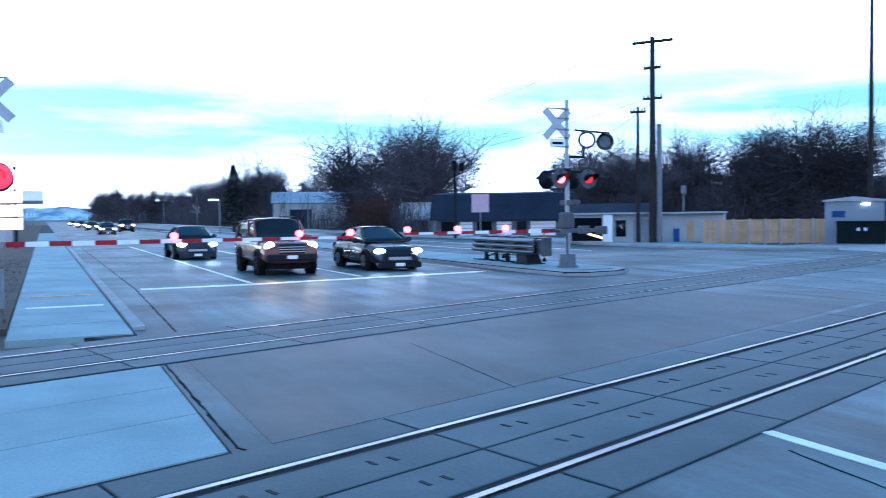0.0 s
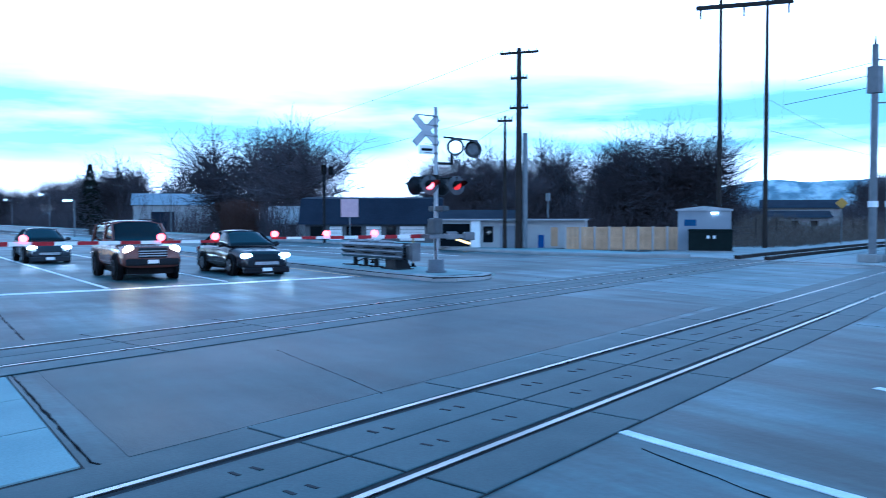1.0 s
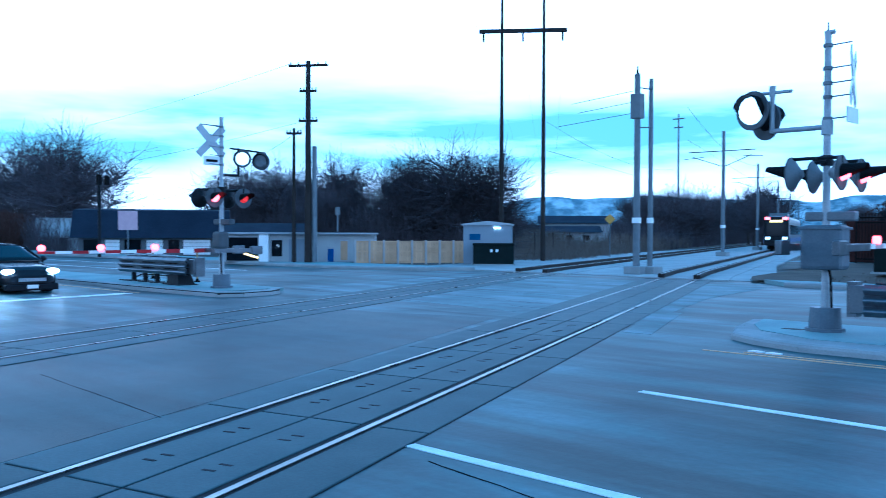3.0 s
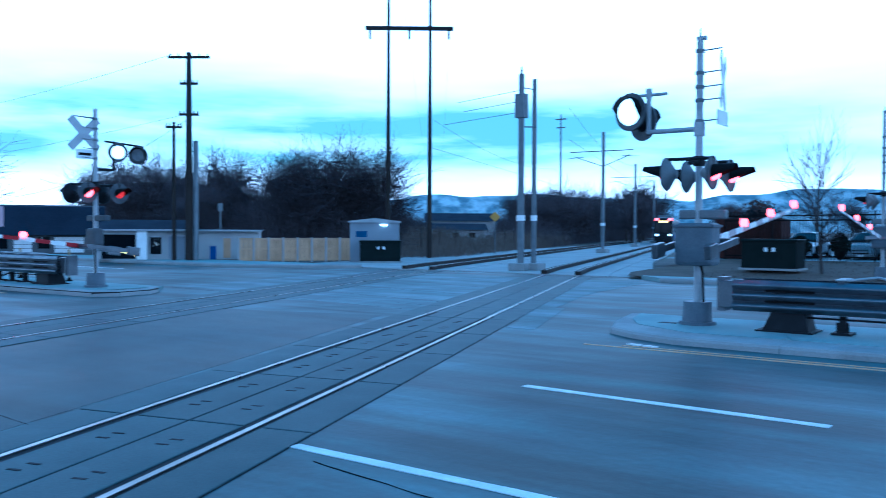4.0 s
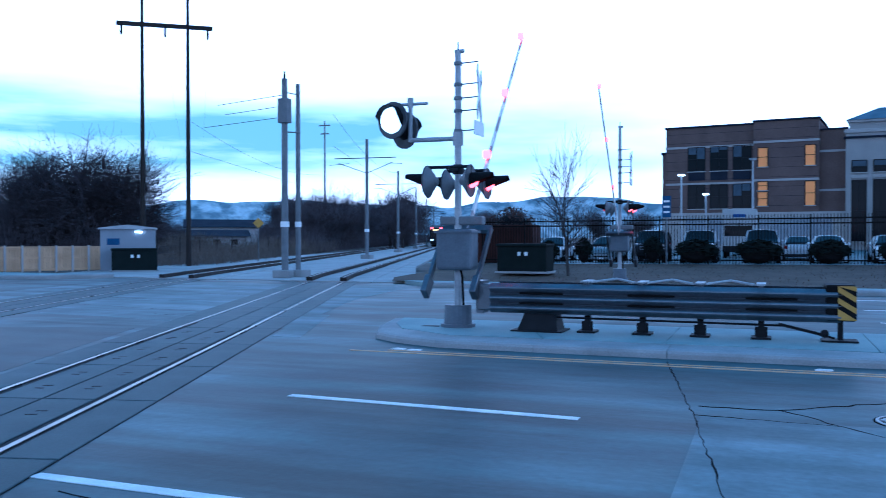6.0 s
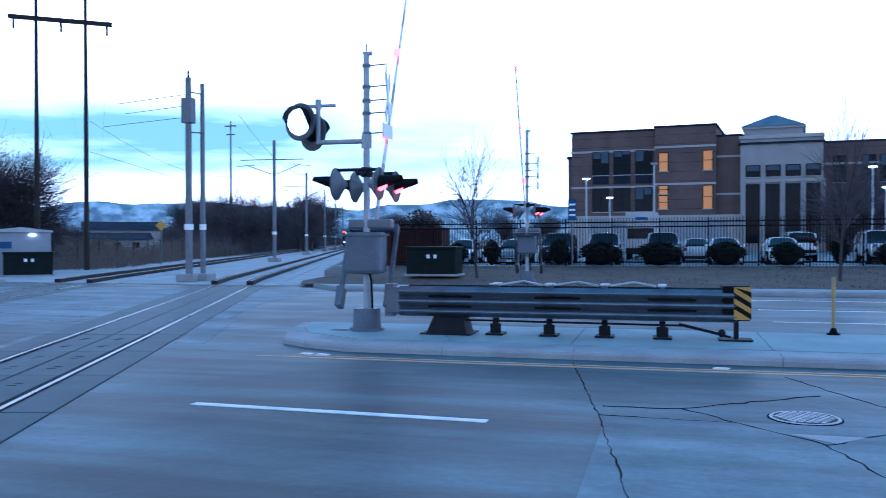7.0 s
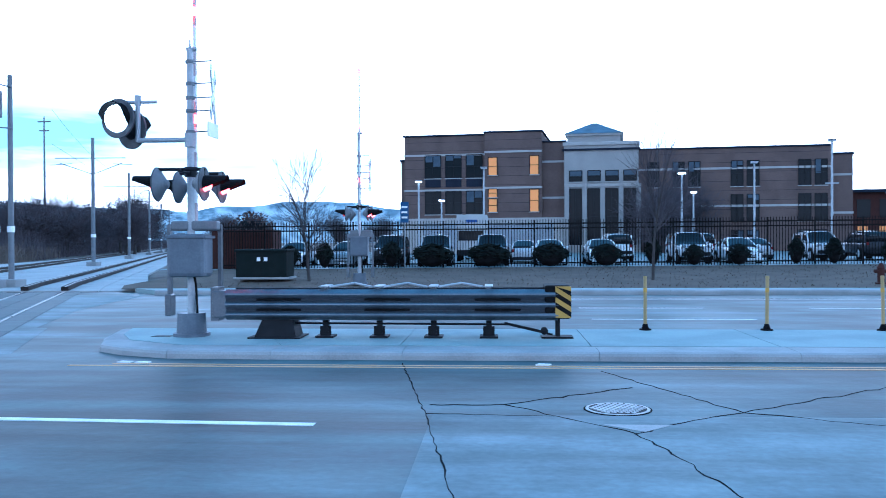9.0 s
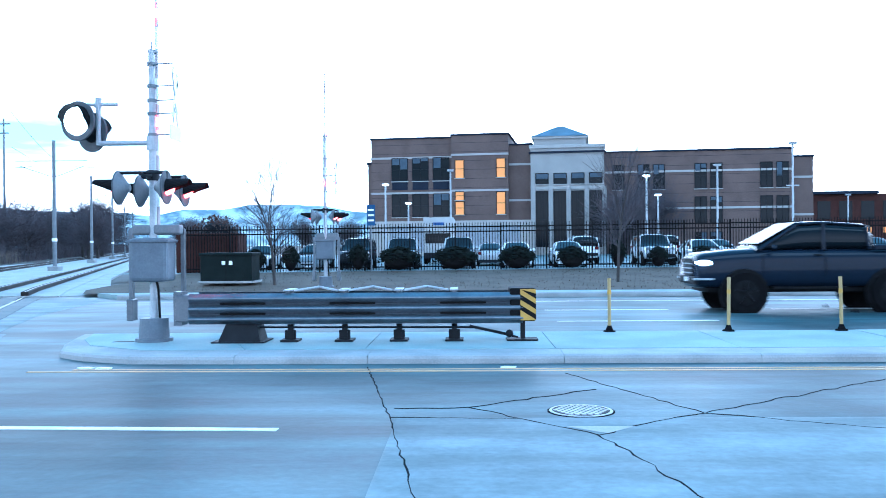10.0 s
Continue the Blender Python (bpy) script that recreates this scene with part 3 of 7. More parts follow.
PANEL = 2.42
inner, outer = panel_mesh(0.64, PANEL - 0.025), panel_mesh(0.58, PANEL - 0.025)
slot = boxed(-0.06, 0.06, -0.018, 0.018, 0.0, 0.004)
slot_me = bpy.data.meshes.new("slot")
slot.to_mesh(slot_me)
slot.free()
slot_me.materials.append(M["joint"])
for trk, off in ((near_track, 0.0), (far_track, -TRACK_X)):
    y = -6.75
    while y + PANEL < 32.0:
        x = ax(y) + off
        for me, dx in ((outer, -0.66), (inner, 0.13), (inner, 0.80), (outer, GAUGE_X + 0.08)):
            dy = LEAN * (dx - 0.79)
            shared("panel", me, trk, pose(x + dx - 0.385 * dy, y + dy, 0.004 + rng.uniform(0, 0.003)))
        if off == 0.0 and y < 14:
            for px, py in ((0.42, 0.5), (0.45, 0.68), (0.42, 1.5), (0.45, 1.68), (1.1, 0.66), (1.13, 0.84), (1.1, 1.66), (1.13, 1.84)):
                shared("slot", slot_me, trk, pose(x + px - 0.385 * py, y + py, 0.015, 0, 0, rng.uniform(-8, 8) + 18))
        y += PANEL

# ---------------------------------------------------------------- sidewalk slabs and kerbs
for i in range(4):
    y1 = 1.12 - i * 2.0
    y0 = y1 - 1.985
    # slabs between the two tracks
    xl0, xr0 = ax(y0) - TRACK_X + GAUGE_X + 0.8, ax(y0) - 0.72
    xl1, xr1 = ax(y1) - TRACK_X + GAUGE_X + 0.8, ax(y1) - 0.72
    n = 3
    for k in range(n):
        a, b = k / n, (k + 1) / n - 0.004
        part("slab", slabbed([(xl0 + (xr0 - xl0) * a, y0), (xl0 + (xr0 - xl0) * b, y0), (xl1 + (xr1 - xl1) * b, y1), (xl1 + (xr1 - xl1) * a, y1)], -0.2, 0.014 + rng.uniform(0, 0.006)), "walk", walk_thing)
far_walk = structure(part("sidewalk", slabbed([(-15.6, -0.72), (-13.6, 1.12), (-300, 1.12), (-300, -0.72)], -0.5, 0.01), "joint"), "pale concrete sidewalk running along the road", "pavement")
x = -14.4
for i in range(60):
    part("slab", slabbed([(x - 1.83, -0.7), (x, -0.7), (x, 1.1), (x - 1.83, 1.1)], -0.2, 0.03 + rng.uniform(0, 0.005)), "walk", far_walk)
    x -= 1.85
part("tactile_line", slabbed([(-19.6, -0.5), (-19.35, -0.5), (-19.35, 0.95), (-19.6, 0.95)], 0.03, 0.042), "paint", far_walk, "worn white line")
part("tactile_line", slabbed([(-22.4, -0.5), (-22.15, -0.5), (-22.15, 0.95), (-22.4, 0.95)], 0.03, 0.042), "yellow", far_walk, "worn yellow line")
structure(part("verge", slabbed([(-16.0, -0.74), (-300, -0.74), (-300, -40), (-34, -40), (-19, -7)], -0.4, 0.03), "grass"), "rough brown grass beside the sidewalk", "grass")


def kerb_line(name, pts, width, top, label):
    """A kerb as a row of rounded stones along a line, mitred where it bends."""
    bm = bmesh.new()
    prof = ((0, -0.3), (0.012, top * 0.55), (0.035, top * 0.85), (0.09, top), (width, top + 0.006), (width, -0.3))
    ways = []
    for (x0, y0), (x1, y1) in zip(pts, pts[1:]):
        n = math.hypot(x1 - x0, y1 - y0)
        ways.append(((x1 - x0) / n, (y1 - y0) / n))
    sides = []
    for i in range(len(pts)):
        a, b = ways[max(0, i - 1)], ways[min(len(ways) - 1, i)]
        mx, my = -(a[1] + b[1]), a[0] + b[0]
        k = 2 / (mx * mx + my * my)
        sides.append((mx * k, my * k))
    for i, (ux, uy) in enumerate(ways):
        rings = []
        for j, back in ((i, 0.0), (i + 1, 0.008)):
            (px, py), (sx, sy) = pts[j], sides[j]
            rings.append([(px - ux * back + sx * o, py - uy * back + sy * o, z) for o, z in prof])
        loft(bm, rings)
    return structure(part(name, bm, "kerb"), label, "kerb")


def stepped(x0, y0, x1, y1, step):
    n = max(1, int(abs(x1 - x0) / step))
    return [(x0 + (x1 - x0) * i / n, y0 + (y1 - y0) * i / n) for i in range(n + 1)]


def median(name, near, nose, far, label):
    """A raised concrete island: kerb stones round it, slabs inside."""
    outline = near + nose + far
    m = structure(part(name, slabbed(outline, -0.3, 0.13), "joint"), label, "traffic island")
    return m


def inset_median(xs, y0, y1, m, top=0.15):
    for a, b in zip(xs, xs[1:]):
        part("slab", slabbed([(a + 0.008, y0), (b - 0.008, y0), (b - 0.008, y1), (a + 0.008, y1)], 0.05, top + rng.uniform(-0.003, 0.003)), "walk", m)


island = median("median", [(120, 13.95), (-4.7, 13.95), (-6.0, 14.4)], [(-6.55, 14.8), (-7.0, 15.7), (-7.35, 16.9)], [(-7.4, 17.15), (120, 17.15)], "raised pale concrete median with a rounded nose")
SLABS = (-3.6, -1.62, 1.5, 4.5, 7.5, 10.5, 13.5, 20, 30, 60, 119)
inset_median(SLABS, 14.36, 17.1, island)
part("slab", slabbed([(-5.3, 14.36), (-3.61, 14.36), (-4.7, 17.1), (-7.3, 17.1), (-7.0, 16.0), (-6.5, 15.1)], 0.05, 0.151), "walk", island)
part("slab", slabbed([(-3.594, 14.36), (-3.59, 17.1), (-4.69, 17.1)], 0.05, 0.149), "walk", island)
kerb_line("kerb", [(-7.58, 17.1), (-7.22, 15.6), (-6.8, 14.56), (-6.2, 14.1), (-5.3, 13.72), (-3.6, 13.66), (-1.5, 13.64), (1.56, 13.62)] + stepped(1.56, 13.62, 50, 13.62, 3.0)[1:] + [(120, 13.62)], 0.74, 0.135, "broad pale concrete kerb of the median")
part("cover_plate", slabbed([(-6.3, 15.55), (-5.95, 15.55), (-5.9, 15.72), (-6.25, 15.72)], 0.15, 0.157), "dark", island)
island2 = median("median", [(-300, 13.5), (-24, 13.5), (-21.6, 13.6)], [(-21.2, 14.2), (-21.3, 15.2), (-21.8, 15.9)], [(-23, 16.3), (-300, 16.3)], "raised pale concrete median carrying a crossing signal")
inset_median([-120, -60, -40, -34, -30, -27, -24, -22], 13.72, 16.2, island2)
kerb_line("kerb", [(-300, 13.48), (-100, 13.48), (-50, 13.48)] + stepped(-50, 13.48, -24, 13.48, 2.6)[1:] + [(-21.6, 13.58), (-21.18, 14.2), (-21.28, 15.2), (-21.8, 15.92)], 0.2, 0.16, "pale concrete kerb of the far median")
kerb_line("kerb", stepped(-12.2, 30.32, 60, 30.32, 3.0) + [(300, 30.32)], 0.22, 0.17, "pale concrete kerb along the far pavement")
kerb_line("kerb", [(-300, 28.62), (-60, 28.62)] + stepped(-60, 28.62, -34, 28.62, 3.0)[1:] + [(-32.5, 29.0), (-30.6, 30.2), (-28.4, 32.5)], 0.22, 0.17, "pale concrete kerb by the railway cabin")
kerb_line("kerb", stepped(-15.0, 1.14, -60, 1.14, 2.8)[::-1], 0.2, 0.06, "low concrete kerb of the sidewalk")
structure(part("far_pavement", slabbed([(-12.2, 30.5), (300, 30.5), (300, 32.0), (-13.6, 32.0)], -0.3, 0.15), "walk"), "pale concrete pavement along the far side", "pavement")
structure(part("far_pavement", slabbed([(-300, 28.8), (-34, 28.8), (-31.5, 30.4), (-29.4, 32.6), (-300, 31.4)], -0.3, 0.15), "walk"), "pale concrete pavement by the railway cabin", "pavement")

bank = bmesh.new()
xs, ys = [-15, -10, -5, 0, 6, 12, 20, 30, 45, 80, 140], [32.0, 34, 36, 39, 43, 46.5]
grid = [[bank.verts.new((max(x, ax(y) + GAUGE_X + 2.2) if i == 0 else x, y, lot_z(x, y) + 0.03 * noise.noise((x * 0.4, y * 0.4, 0)))) for i, x in enumerate(xs)] for y in ys]
for a, b in zip(grid, grid[1:]):
    for i in range(len(xs) - 1):
        bank.faces.new((a[i], a[i + 1], b[i + 1], b[i]))
structure(part("lawn", bank, "grass", smooth=True), "dormant brown grass bank rising to a steel fence", "grass")
lot = bmesh.new()
rows = [[lot.verts.new((x, y, lot_z(x, y))) for x in (-19, -10, 0, 10, 20, 30, 45, 160)] for y in (46.5, 60, 80, 130)]
for a, b in zip(rows, rows[1:]):
    for i in range(7):
        lot.faces.new((a[i], a[i + 1], b[i + 1], b[i]))
structure(part("car_park", lot, "roadlight"), "grey concrete car park surface", "ground")
structure(part("trackside", slabbed([(-300, 31.4), (-29.3, 32.65), (-31.6, 38.5), (-50, 90), (-90, 90), (-300, 60)], -0.3, 0.02), "ground"), "bare earth beside the railway", "ground")

# wisps of dead grass on the bank and the verge
tufts = bmesh.new()
for i in range(5200):
    if i < 3600:
        x, y = rng.uniform(-12, 32), rng.uniform(32.2, 46.3)
        if x < ax(y) + GAUGE_X + 2.5:
            continue
        z = lot_z(x, y)
    else:
        x, y = rng.uniform(-44, -16), rng.uniform(-6, -0.8)
        z = 0.03
    h, a = rng.uniform(0.03, 0.09), rng.uniform(0, 6.28)
    w = 0.02
    vs = [tufts.verts.new((x + math.cos(a) * w, y + math.sin(a) * w, z - 0.02)), tufts.verts.new((x - math.cos(a) * w, y - math.sin(a) * w, z - 0.02)), tufts.verts.new((x + rng.uniform(-0.06, 0.06), y + rng.uniform(-0.06, 0.06), z + h))]
    tufts.faces.new(vs)
tagged(part("dry_grass", tufts, "grass"), "wisps of dry brown grass", "grass", kind="stuff")

# far hills
def ridge(name, heading0, heading1, dist, low, high, seed, label):
    bm = bmesh.new()
    n = 90
    base, mid, top = [], [], []
    for i in range(n + 1):
        u = i / n
        a = radians(heading0 + (heading1 - heading0) * u)
        h = low + (high - low) * (0.5 + 0.55 * noise.noise((u * 7 + seed, seed, 0)) + 0.22 * noise.noise((u * 26 + seed, seed, 3)))
        h *= min(1, u * 6, (1 - u) * 6)
        for lst, f, d in ((base, -0.02, 0), (mid, 0.55, 60), (top, 1.0, 140)):
            r = dist + d + 25 * noise.noise((u * 40, f * 5, seed))
            lst.append(bm.verts.new((-math.sin(a) * r, math.cos(a) * r, h * f if f > 0 else -3)))
    for a, b in ((base, mid), (mid, top)):
        for i in range(n):
            bm.faces.new((a[i], a[i + 1], b[i + 1], b[i]))
    ob = part(name, bm, "hazed_snowhill", smooth=True)
    return structure(ob, label, "backdrop")


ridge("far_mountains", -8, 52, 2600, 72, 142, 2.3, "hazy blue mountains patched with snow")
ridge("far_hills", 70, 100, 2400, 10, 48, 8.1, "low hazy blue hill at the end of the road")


# ---------------------------------------------------------------- crossing signals
def lamp_head(parent, x, y, z, face, lens, disc=0.3, name="lamp_head", lens_r=0.14, bowl="dark"):
    """A flashing light: background disc, hooded lens, housing behind. It looks along x by the sign of face."""
    bm = tubed((-0.012, 0, 0), (0.012, 0, 0), disc, disc, 28)
    head = part(name, bm, "discgrey", parent, "round dark backing disc")
    head.matrix_basis = pose(x, y, z, 0, 0, 0 if face > 0 else 180)
    part("housing", tube(tubed((-0.15, 0, 0), (-0.013, 0, 0), 0.1, disc * 0.97, 24), (-0.2, 0, 0), (-0.15, 0, 0), 0.06, 0.1, 18), bowl, head)
    part("lens", tubed((0.012, 0, 0), (0.12, 0, 0), lens_r, lens_r * 0.65, 24), lens, head)
    hood = bmesh.new()
    n, r = 16, 0.145
    rows = []
    for d, lo in ((0.012, -35), (0.42, 25)):
        ring = []
        for i in range(n + 1):
            a = radians(lo + (180 - 2 * lo) * i / n)
            ring.append((d, r * math.cos(a), r * math.sin(a)))
        rows.append(ring)
    for q, dr in ((0, 0.0), (1, 0.008)):
        vs = [[hood.verts.new((x1, y1 * (1 + dr * 6), z1 * (1 + dr * 6))) for x1, y1, z1 in ring] for ring in rows]
        for i in range(n):
            hood.faces.new((vs[0][i], vs[0][i + 1], vs[1][i + 1], vs[1][i]))
    part("hood", hood, "black", head)
    return head


def round_lamp(parent, x, y, z, turn, lens, r):
    """A large side light on a swivel, turned by degrees about the upright."""
    head = part("side_lamp", tubed((-0.02, 0, 0), (0.02, 0, 0), r, r, 30), "discgrey", parent, "large round dark grey backing disc")
    head.matrix_basis = pose(x, y, z, 0, 0, turn)
    part("housing", tubed((-0.2, 0, 0), (-0.02, 0, 0), 0.1, 0.19, 20), "dark", head)
    part("lens", tubed((0.02, 0, 0), (0.09, 0, 0), r * 0.72, r * 0.66, 26), lens, head)
    hood = bmesh.new()
    for rr in (r * 0.8, r * 0.77):
        rows = [[hood.verts.new((d, rr * math.cos(radians(a)), rr * math.sin(radians(a)))) for a in range(lo, 181 - lo, 15)] for d, lo in ((0.02, -30), (0.2, 15))]
        n = min(len(q) for q in rows)
        rows = [[q[round(i * (len(q) - 1) / (n - 1))] for i in range(n)] for q in rows]
        for i in range(n - 1):
            hood.faces.new((rows[0][i], rows[0][i + 1], rows[1][i + 1], rows[1][i]))
    part("hood", hood, "black", head)
    return head


def crossbuck(parent, y, z, s, turn, x=0.0, mat="white"):
    cb = part("crossbuck", box(bmesh.new(), -0.012, 0.012, -0.61, 0.61, -0.115, 0.115), mat, parent, "crossed sign boards")
    cb.matrix_basis = pose(x, y, z, 0, 0, turn) @ pose(0, 0, 0, 45 * s)
    b2 = part("board", boxed(-0.014, 0.014, -0.115, 0.115, -0.61, 0.61), mat, cb)
    for k in () if mat != "white" else (-0.4, -0.28, 0.28, 0.4):
        part("lettering", boxed(-0.016, 0.016, k - 0.04, k + 0.04, -0.05, 0.05), "black", cb)
    return cb


def signal(x, y, base_z, side, lenses, label, arm_lens, arm_side, top=5.25, with_arm=True, small=False, edge_on=False):
    """A mast with a footing, two pairs of flashing lights, a gate motor case and sign boards. side: +1 where the gate swings to +y."""
    s = empty("crossing_signal", pose(x, y, base_z), label, "crossing signal", "railway crossing signals")
    part("footing", tube(tubed((0, 0, 0), (0, 0, 0.06), 0.33, 0.33, 20), (0, 0, 0.06), (0, 0, 0.42), 0.27, 0.25, 20), "case", s, "grey cast junction base")
    part("mast", tubed((0, 0, 0.4), (0, 0, top), 0.072, 0.06, 18), "alu", s, "grey aluminium mast")
    part("cable", tube(tubed((0.14, -0.09, 0.4), (0.12, -0.1, 0.95), 0.022, 0.022, 8), (0.12, -0.1, 0.95), (0.05, -0.06, 1.2), 0.022, 0.022, 8), "black", s)
    arm = bmesh.new()
    tube(arm, (0, -0.62, 2.98), (0, 0.62, 2.98), 0.035, 0.035, 10)
    for yy in (-0.5, 0.5):
        tube(arm, (-0.44, yy, 3.0), (0.44, yy, 3.0), 0.03, 0.03, 8)
        for xx in (-0.42, 0.42):
            tube(arm, (xx, yy, 3.02), (xx, yy, 2.84), 0.022, 0.022, 8)
    tube(arm, (0, 0, 2.9), (0, 0, 3.08), 0.11, 0.11, 16)
    part("cross_arm", arm, "dark", s)
    # the redsolid lens is drawn oversize, its red bloom made part of it
    for (yy, face), ln in zip(((-0.5, 1), (0.5, 1), (-0.5, -1), (0.5, -1)), lenses):
        lamp_head(s, 0.42 * face, yy, 2.74, face, ln, lens_r=0.27 if ln == "redsolid" else 0.14, bowl="galv" if edge_on else "dark")
    rungs = (3.72, 4.1, 4.34, 4.6) if edge_on else (3.75, 4.02, 4.28, 4.62, 4.9)
    for zz in rungs + ((5.0,) if edge_on else ()):
        reach = (0.4, 0.02) if edge_on else (0.03, 0.42 * side)
        part("bracket", tube(tubed((0, 0, zz), (reach[0], reach[1], zz + 0.02), 0.012, 0.012, 6), (0, 0, zz - 0.03), (0, 0, zz + 0.03), 0.085, 0.085, 12), "galv", s)
    if edge_on:
        part("finial", tube(tubed((0, 0, top), (0, 0, top + 0.16), 0.02, 0.015, 8), (-0.06, 0, top - 0.02), (0.12, 0, top - 0.02), 0.04, 0.04, 10), "alu", s)
        crossbuck(s, 0.02, 4.4, 1, 13, 0.42)
        part("sign_plate", boxed(0.41, 0.43, -0.28, 0.28, 3.62, 3.88), "white", s, "white plate under the crossed boards")
    else:
        crossbuck(s, 0.36 * side, 4.45, 1, 0, mat="alu")
        part("top_bar", tubed((0, 0.02 * side, 4.93), (0, 0.74 * side, 4.93), 0.016, 0.016, 6), "galv", s)
        part("sign_plate", boxed(-0.012, 0.012, min(0.06 * side, 0.62 * side), max(0.06 * side, 0.62 * side), 3.72, 4.0), "white", s, "white plate under the crossed boards")
        part("plate_lettering", boxed(-0.016, 0.016, min(0.14 * side, 0.54 * side), max(0.14 * side, 0.54 * side), 3.82, 3.9), "black", s)
    if small:
        part("motor_case", boxed(-0.22, 0.2, -0.2, 0.16, 1.2, 1.72, bevel=0.07), "discgrey", s, "dark gate motor case")
    else:
        part("motor_case", boxed(-0.36, 0.34, -0.28, 0.24, 1.08, 1.86, bevel=0.07), "case", s, "grey gate motor case")
        part("case_lid", boxed(-0.385, 0.365, -0.3, 0.26, 1.78, 1.83, bevel=0.01), "case", s)
    part("crank_cover", boxed(-0.36, 0.5, -0.06, 0.16, 1.93, 2.1, bevel=0.03), "discgrey" if small else "galv", s)
    if with_arm:
        a = bmesh.new()
        tube(a, (-0.05, 0, 3.58), (-0.98 , 0, 3.58), 0.045, 0.045, 12)
        tube(a, (-0.98, 0, 3.55), (-0.98, 0, 4.3), 0.045, 0.045, 12)
        tube(a, (-1.3, 0, 4.28), (-0.62, 0, 4.28), 0.03, 0.03, 10)
        tube(a, (0, 0, 3.45), (0, 0, 3.7), 0.1, 0.1, 14)
        tube(a, (-0.98, 0, 4.22), (-0.98, 0, 4.4), 0.06, 0.06, 12)
        part("bracket_arm", a, "alu", s, "grey angled bracket arm")
        round_lamp(s, -1.3, -0.12, 3.97, arm_side, arm_lens, 0.36)
        round_lamp(s, -1.16, 0.16, 3.8, arm_side + 172, "black", 0.36)
    return s


nm = signal(-5.6, 15.72, 0.15, 1, ["redglow", "redglow", "reddim", "lensdark"], "grey railway crossing signal with hooded red lights and large side lamp", "whiteglow", -107, edge_on=True)
fm = signal(-23.2, 14.75, 0.15, -1, ["redglow", "reddim", "lensdark", "lensdark"], "grey railway crossing signal with lit red lamp and lowered barrier", "whiteglow", -30, 5.2, with_arm=False, small=True)
arm = bmesh.new()
tube(arm, (0, 0, 3.45), (0, 0.6, 3.45), 0.04, 0.04, 10)
tube(arm, (0, 0.6, 3.43), (0, 0.6, 4.3), 0.04, 0.04, 10)
tube(arm, (0, 0.3, 4.28), (0, 1.6, 4.22), 0.028, 0.028, 8)
part("bracket_arm", arm, "dark", fm)
round_lamp(fm, 0.06, 0.7, 3.98, -28, "whiteglow", 0.28)
round_lamp(fm, 0.02, 1.42, 3.95, -45, "lensgrey", 0.28)
fm2 = signal(-5.45, 34.0, 0.22, 1, ["redglow", "redglow", "reddim", "redglow"], "slim grey railway crossing signal with red lamps on the grass bank", "lensgrey", -60, 5.9, with_arm=False, edge_on=True)
signal(-21.6, -1.5, 0.03, 1, ["redsolid", "redsolid", "lensdark", "lensdark"], "grey railway crossing signal with lit red lamp beside the sidewalk", "lensgrey", -60, 5.2, with_arm=False)


def gate(x, y, z, length, label, second="redtape", lamps=None):
    """A striped barrier arm along its own +y, with a counterweight behind the pivot."""
    g = empty("barrier_gate", pose(x, y, z), label, "barrier", "railway barriers")
    n = max(4, int(length / 0.5))
    step = (length - 0.5) / n
    for i in range(n):
        y0 = 0.5 + i * step
        w = 0.06 - 0.03 * i / n
        part("stripe", boxed(-0.02, 0.02, y0, y0 + step - 0.002, -w, w), "white" if i % 2 else second, g)
    for wx in (-0.5, 0.46):
        bm = bmesh.new()
        slab(bm, [(wx - 0.03, -1.1), (wx + 0.03, -1.1), (wx + 0.03, 0.55), (wx - 0.03, 0.55)], -0.06, 0.06)
        part("pivot_arm", bm, "guard", g)
        part("counterweight", boxed(wx - 0.06, wx + 0.06, -1.12, -0.72, -0.13, 0.13, bevel=0.02), "guard", g)
    part("arm_yoke", boxed(-0.52, 0.48, 0.45, 0.58, -0.05, 0.05), "guard", g)
    for at in lamps or (length * 0.38, length * 0.68, length * 0.99):
        part("gate_lamp", tube(tubed((-0.06, at, 0.12), (0.06, at, 0.12), 0.085, 0.085, 16), (0, at, 0.0), (0, at, 0.06), 0.02, 0.02, 8), "redglow", g, "small lit red lamp")
    return g


gate_near = gate(-5.6, 15.98, 1.62, 6.6, "striped red and white railway barrier arm rising at the median", "greytape")
gate_far = gate(-5.4, 33.8, 1.6, 7.0, "striped red and white railway barrier arm rising beside the bank", "greytape")
gate_left = gate(-21.6, -1.5, 1.28, 8.7, "lowered red and white railway barrier arm over the lanes", lamps=(4.19, 7.25, 8.6))
gate_mid = gate(-23.2, 14.75, 1.30, 5.5, "lowered red and white railway barrier arm from the median", lamps=(2.2, 3.8, 5.4))


# ---------------------------------------------------------------- guard rails
def thrie_beam(length, y, z, flip):
    """A beam with three rounded crests along x: the wave section in y and z."""
    n = 36
    prof = []
    for i in range(n + 1):
        u = i / n
        crest = 0.5 - 0.5 * math.cos(2 * math.pi * 3 * u)
        prof.append((0.085 * crest ** 0.7, (u - 0.5) * 0.54))
    back = [(p - 0.006, q) for p, q in prof[::-1]]
    ring = prof + back
    return loft(bmesh.new(), [[(x, y - flip * p, z + q) for p, q in ring] for x in (0, length)])


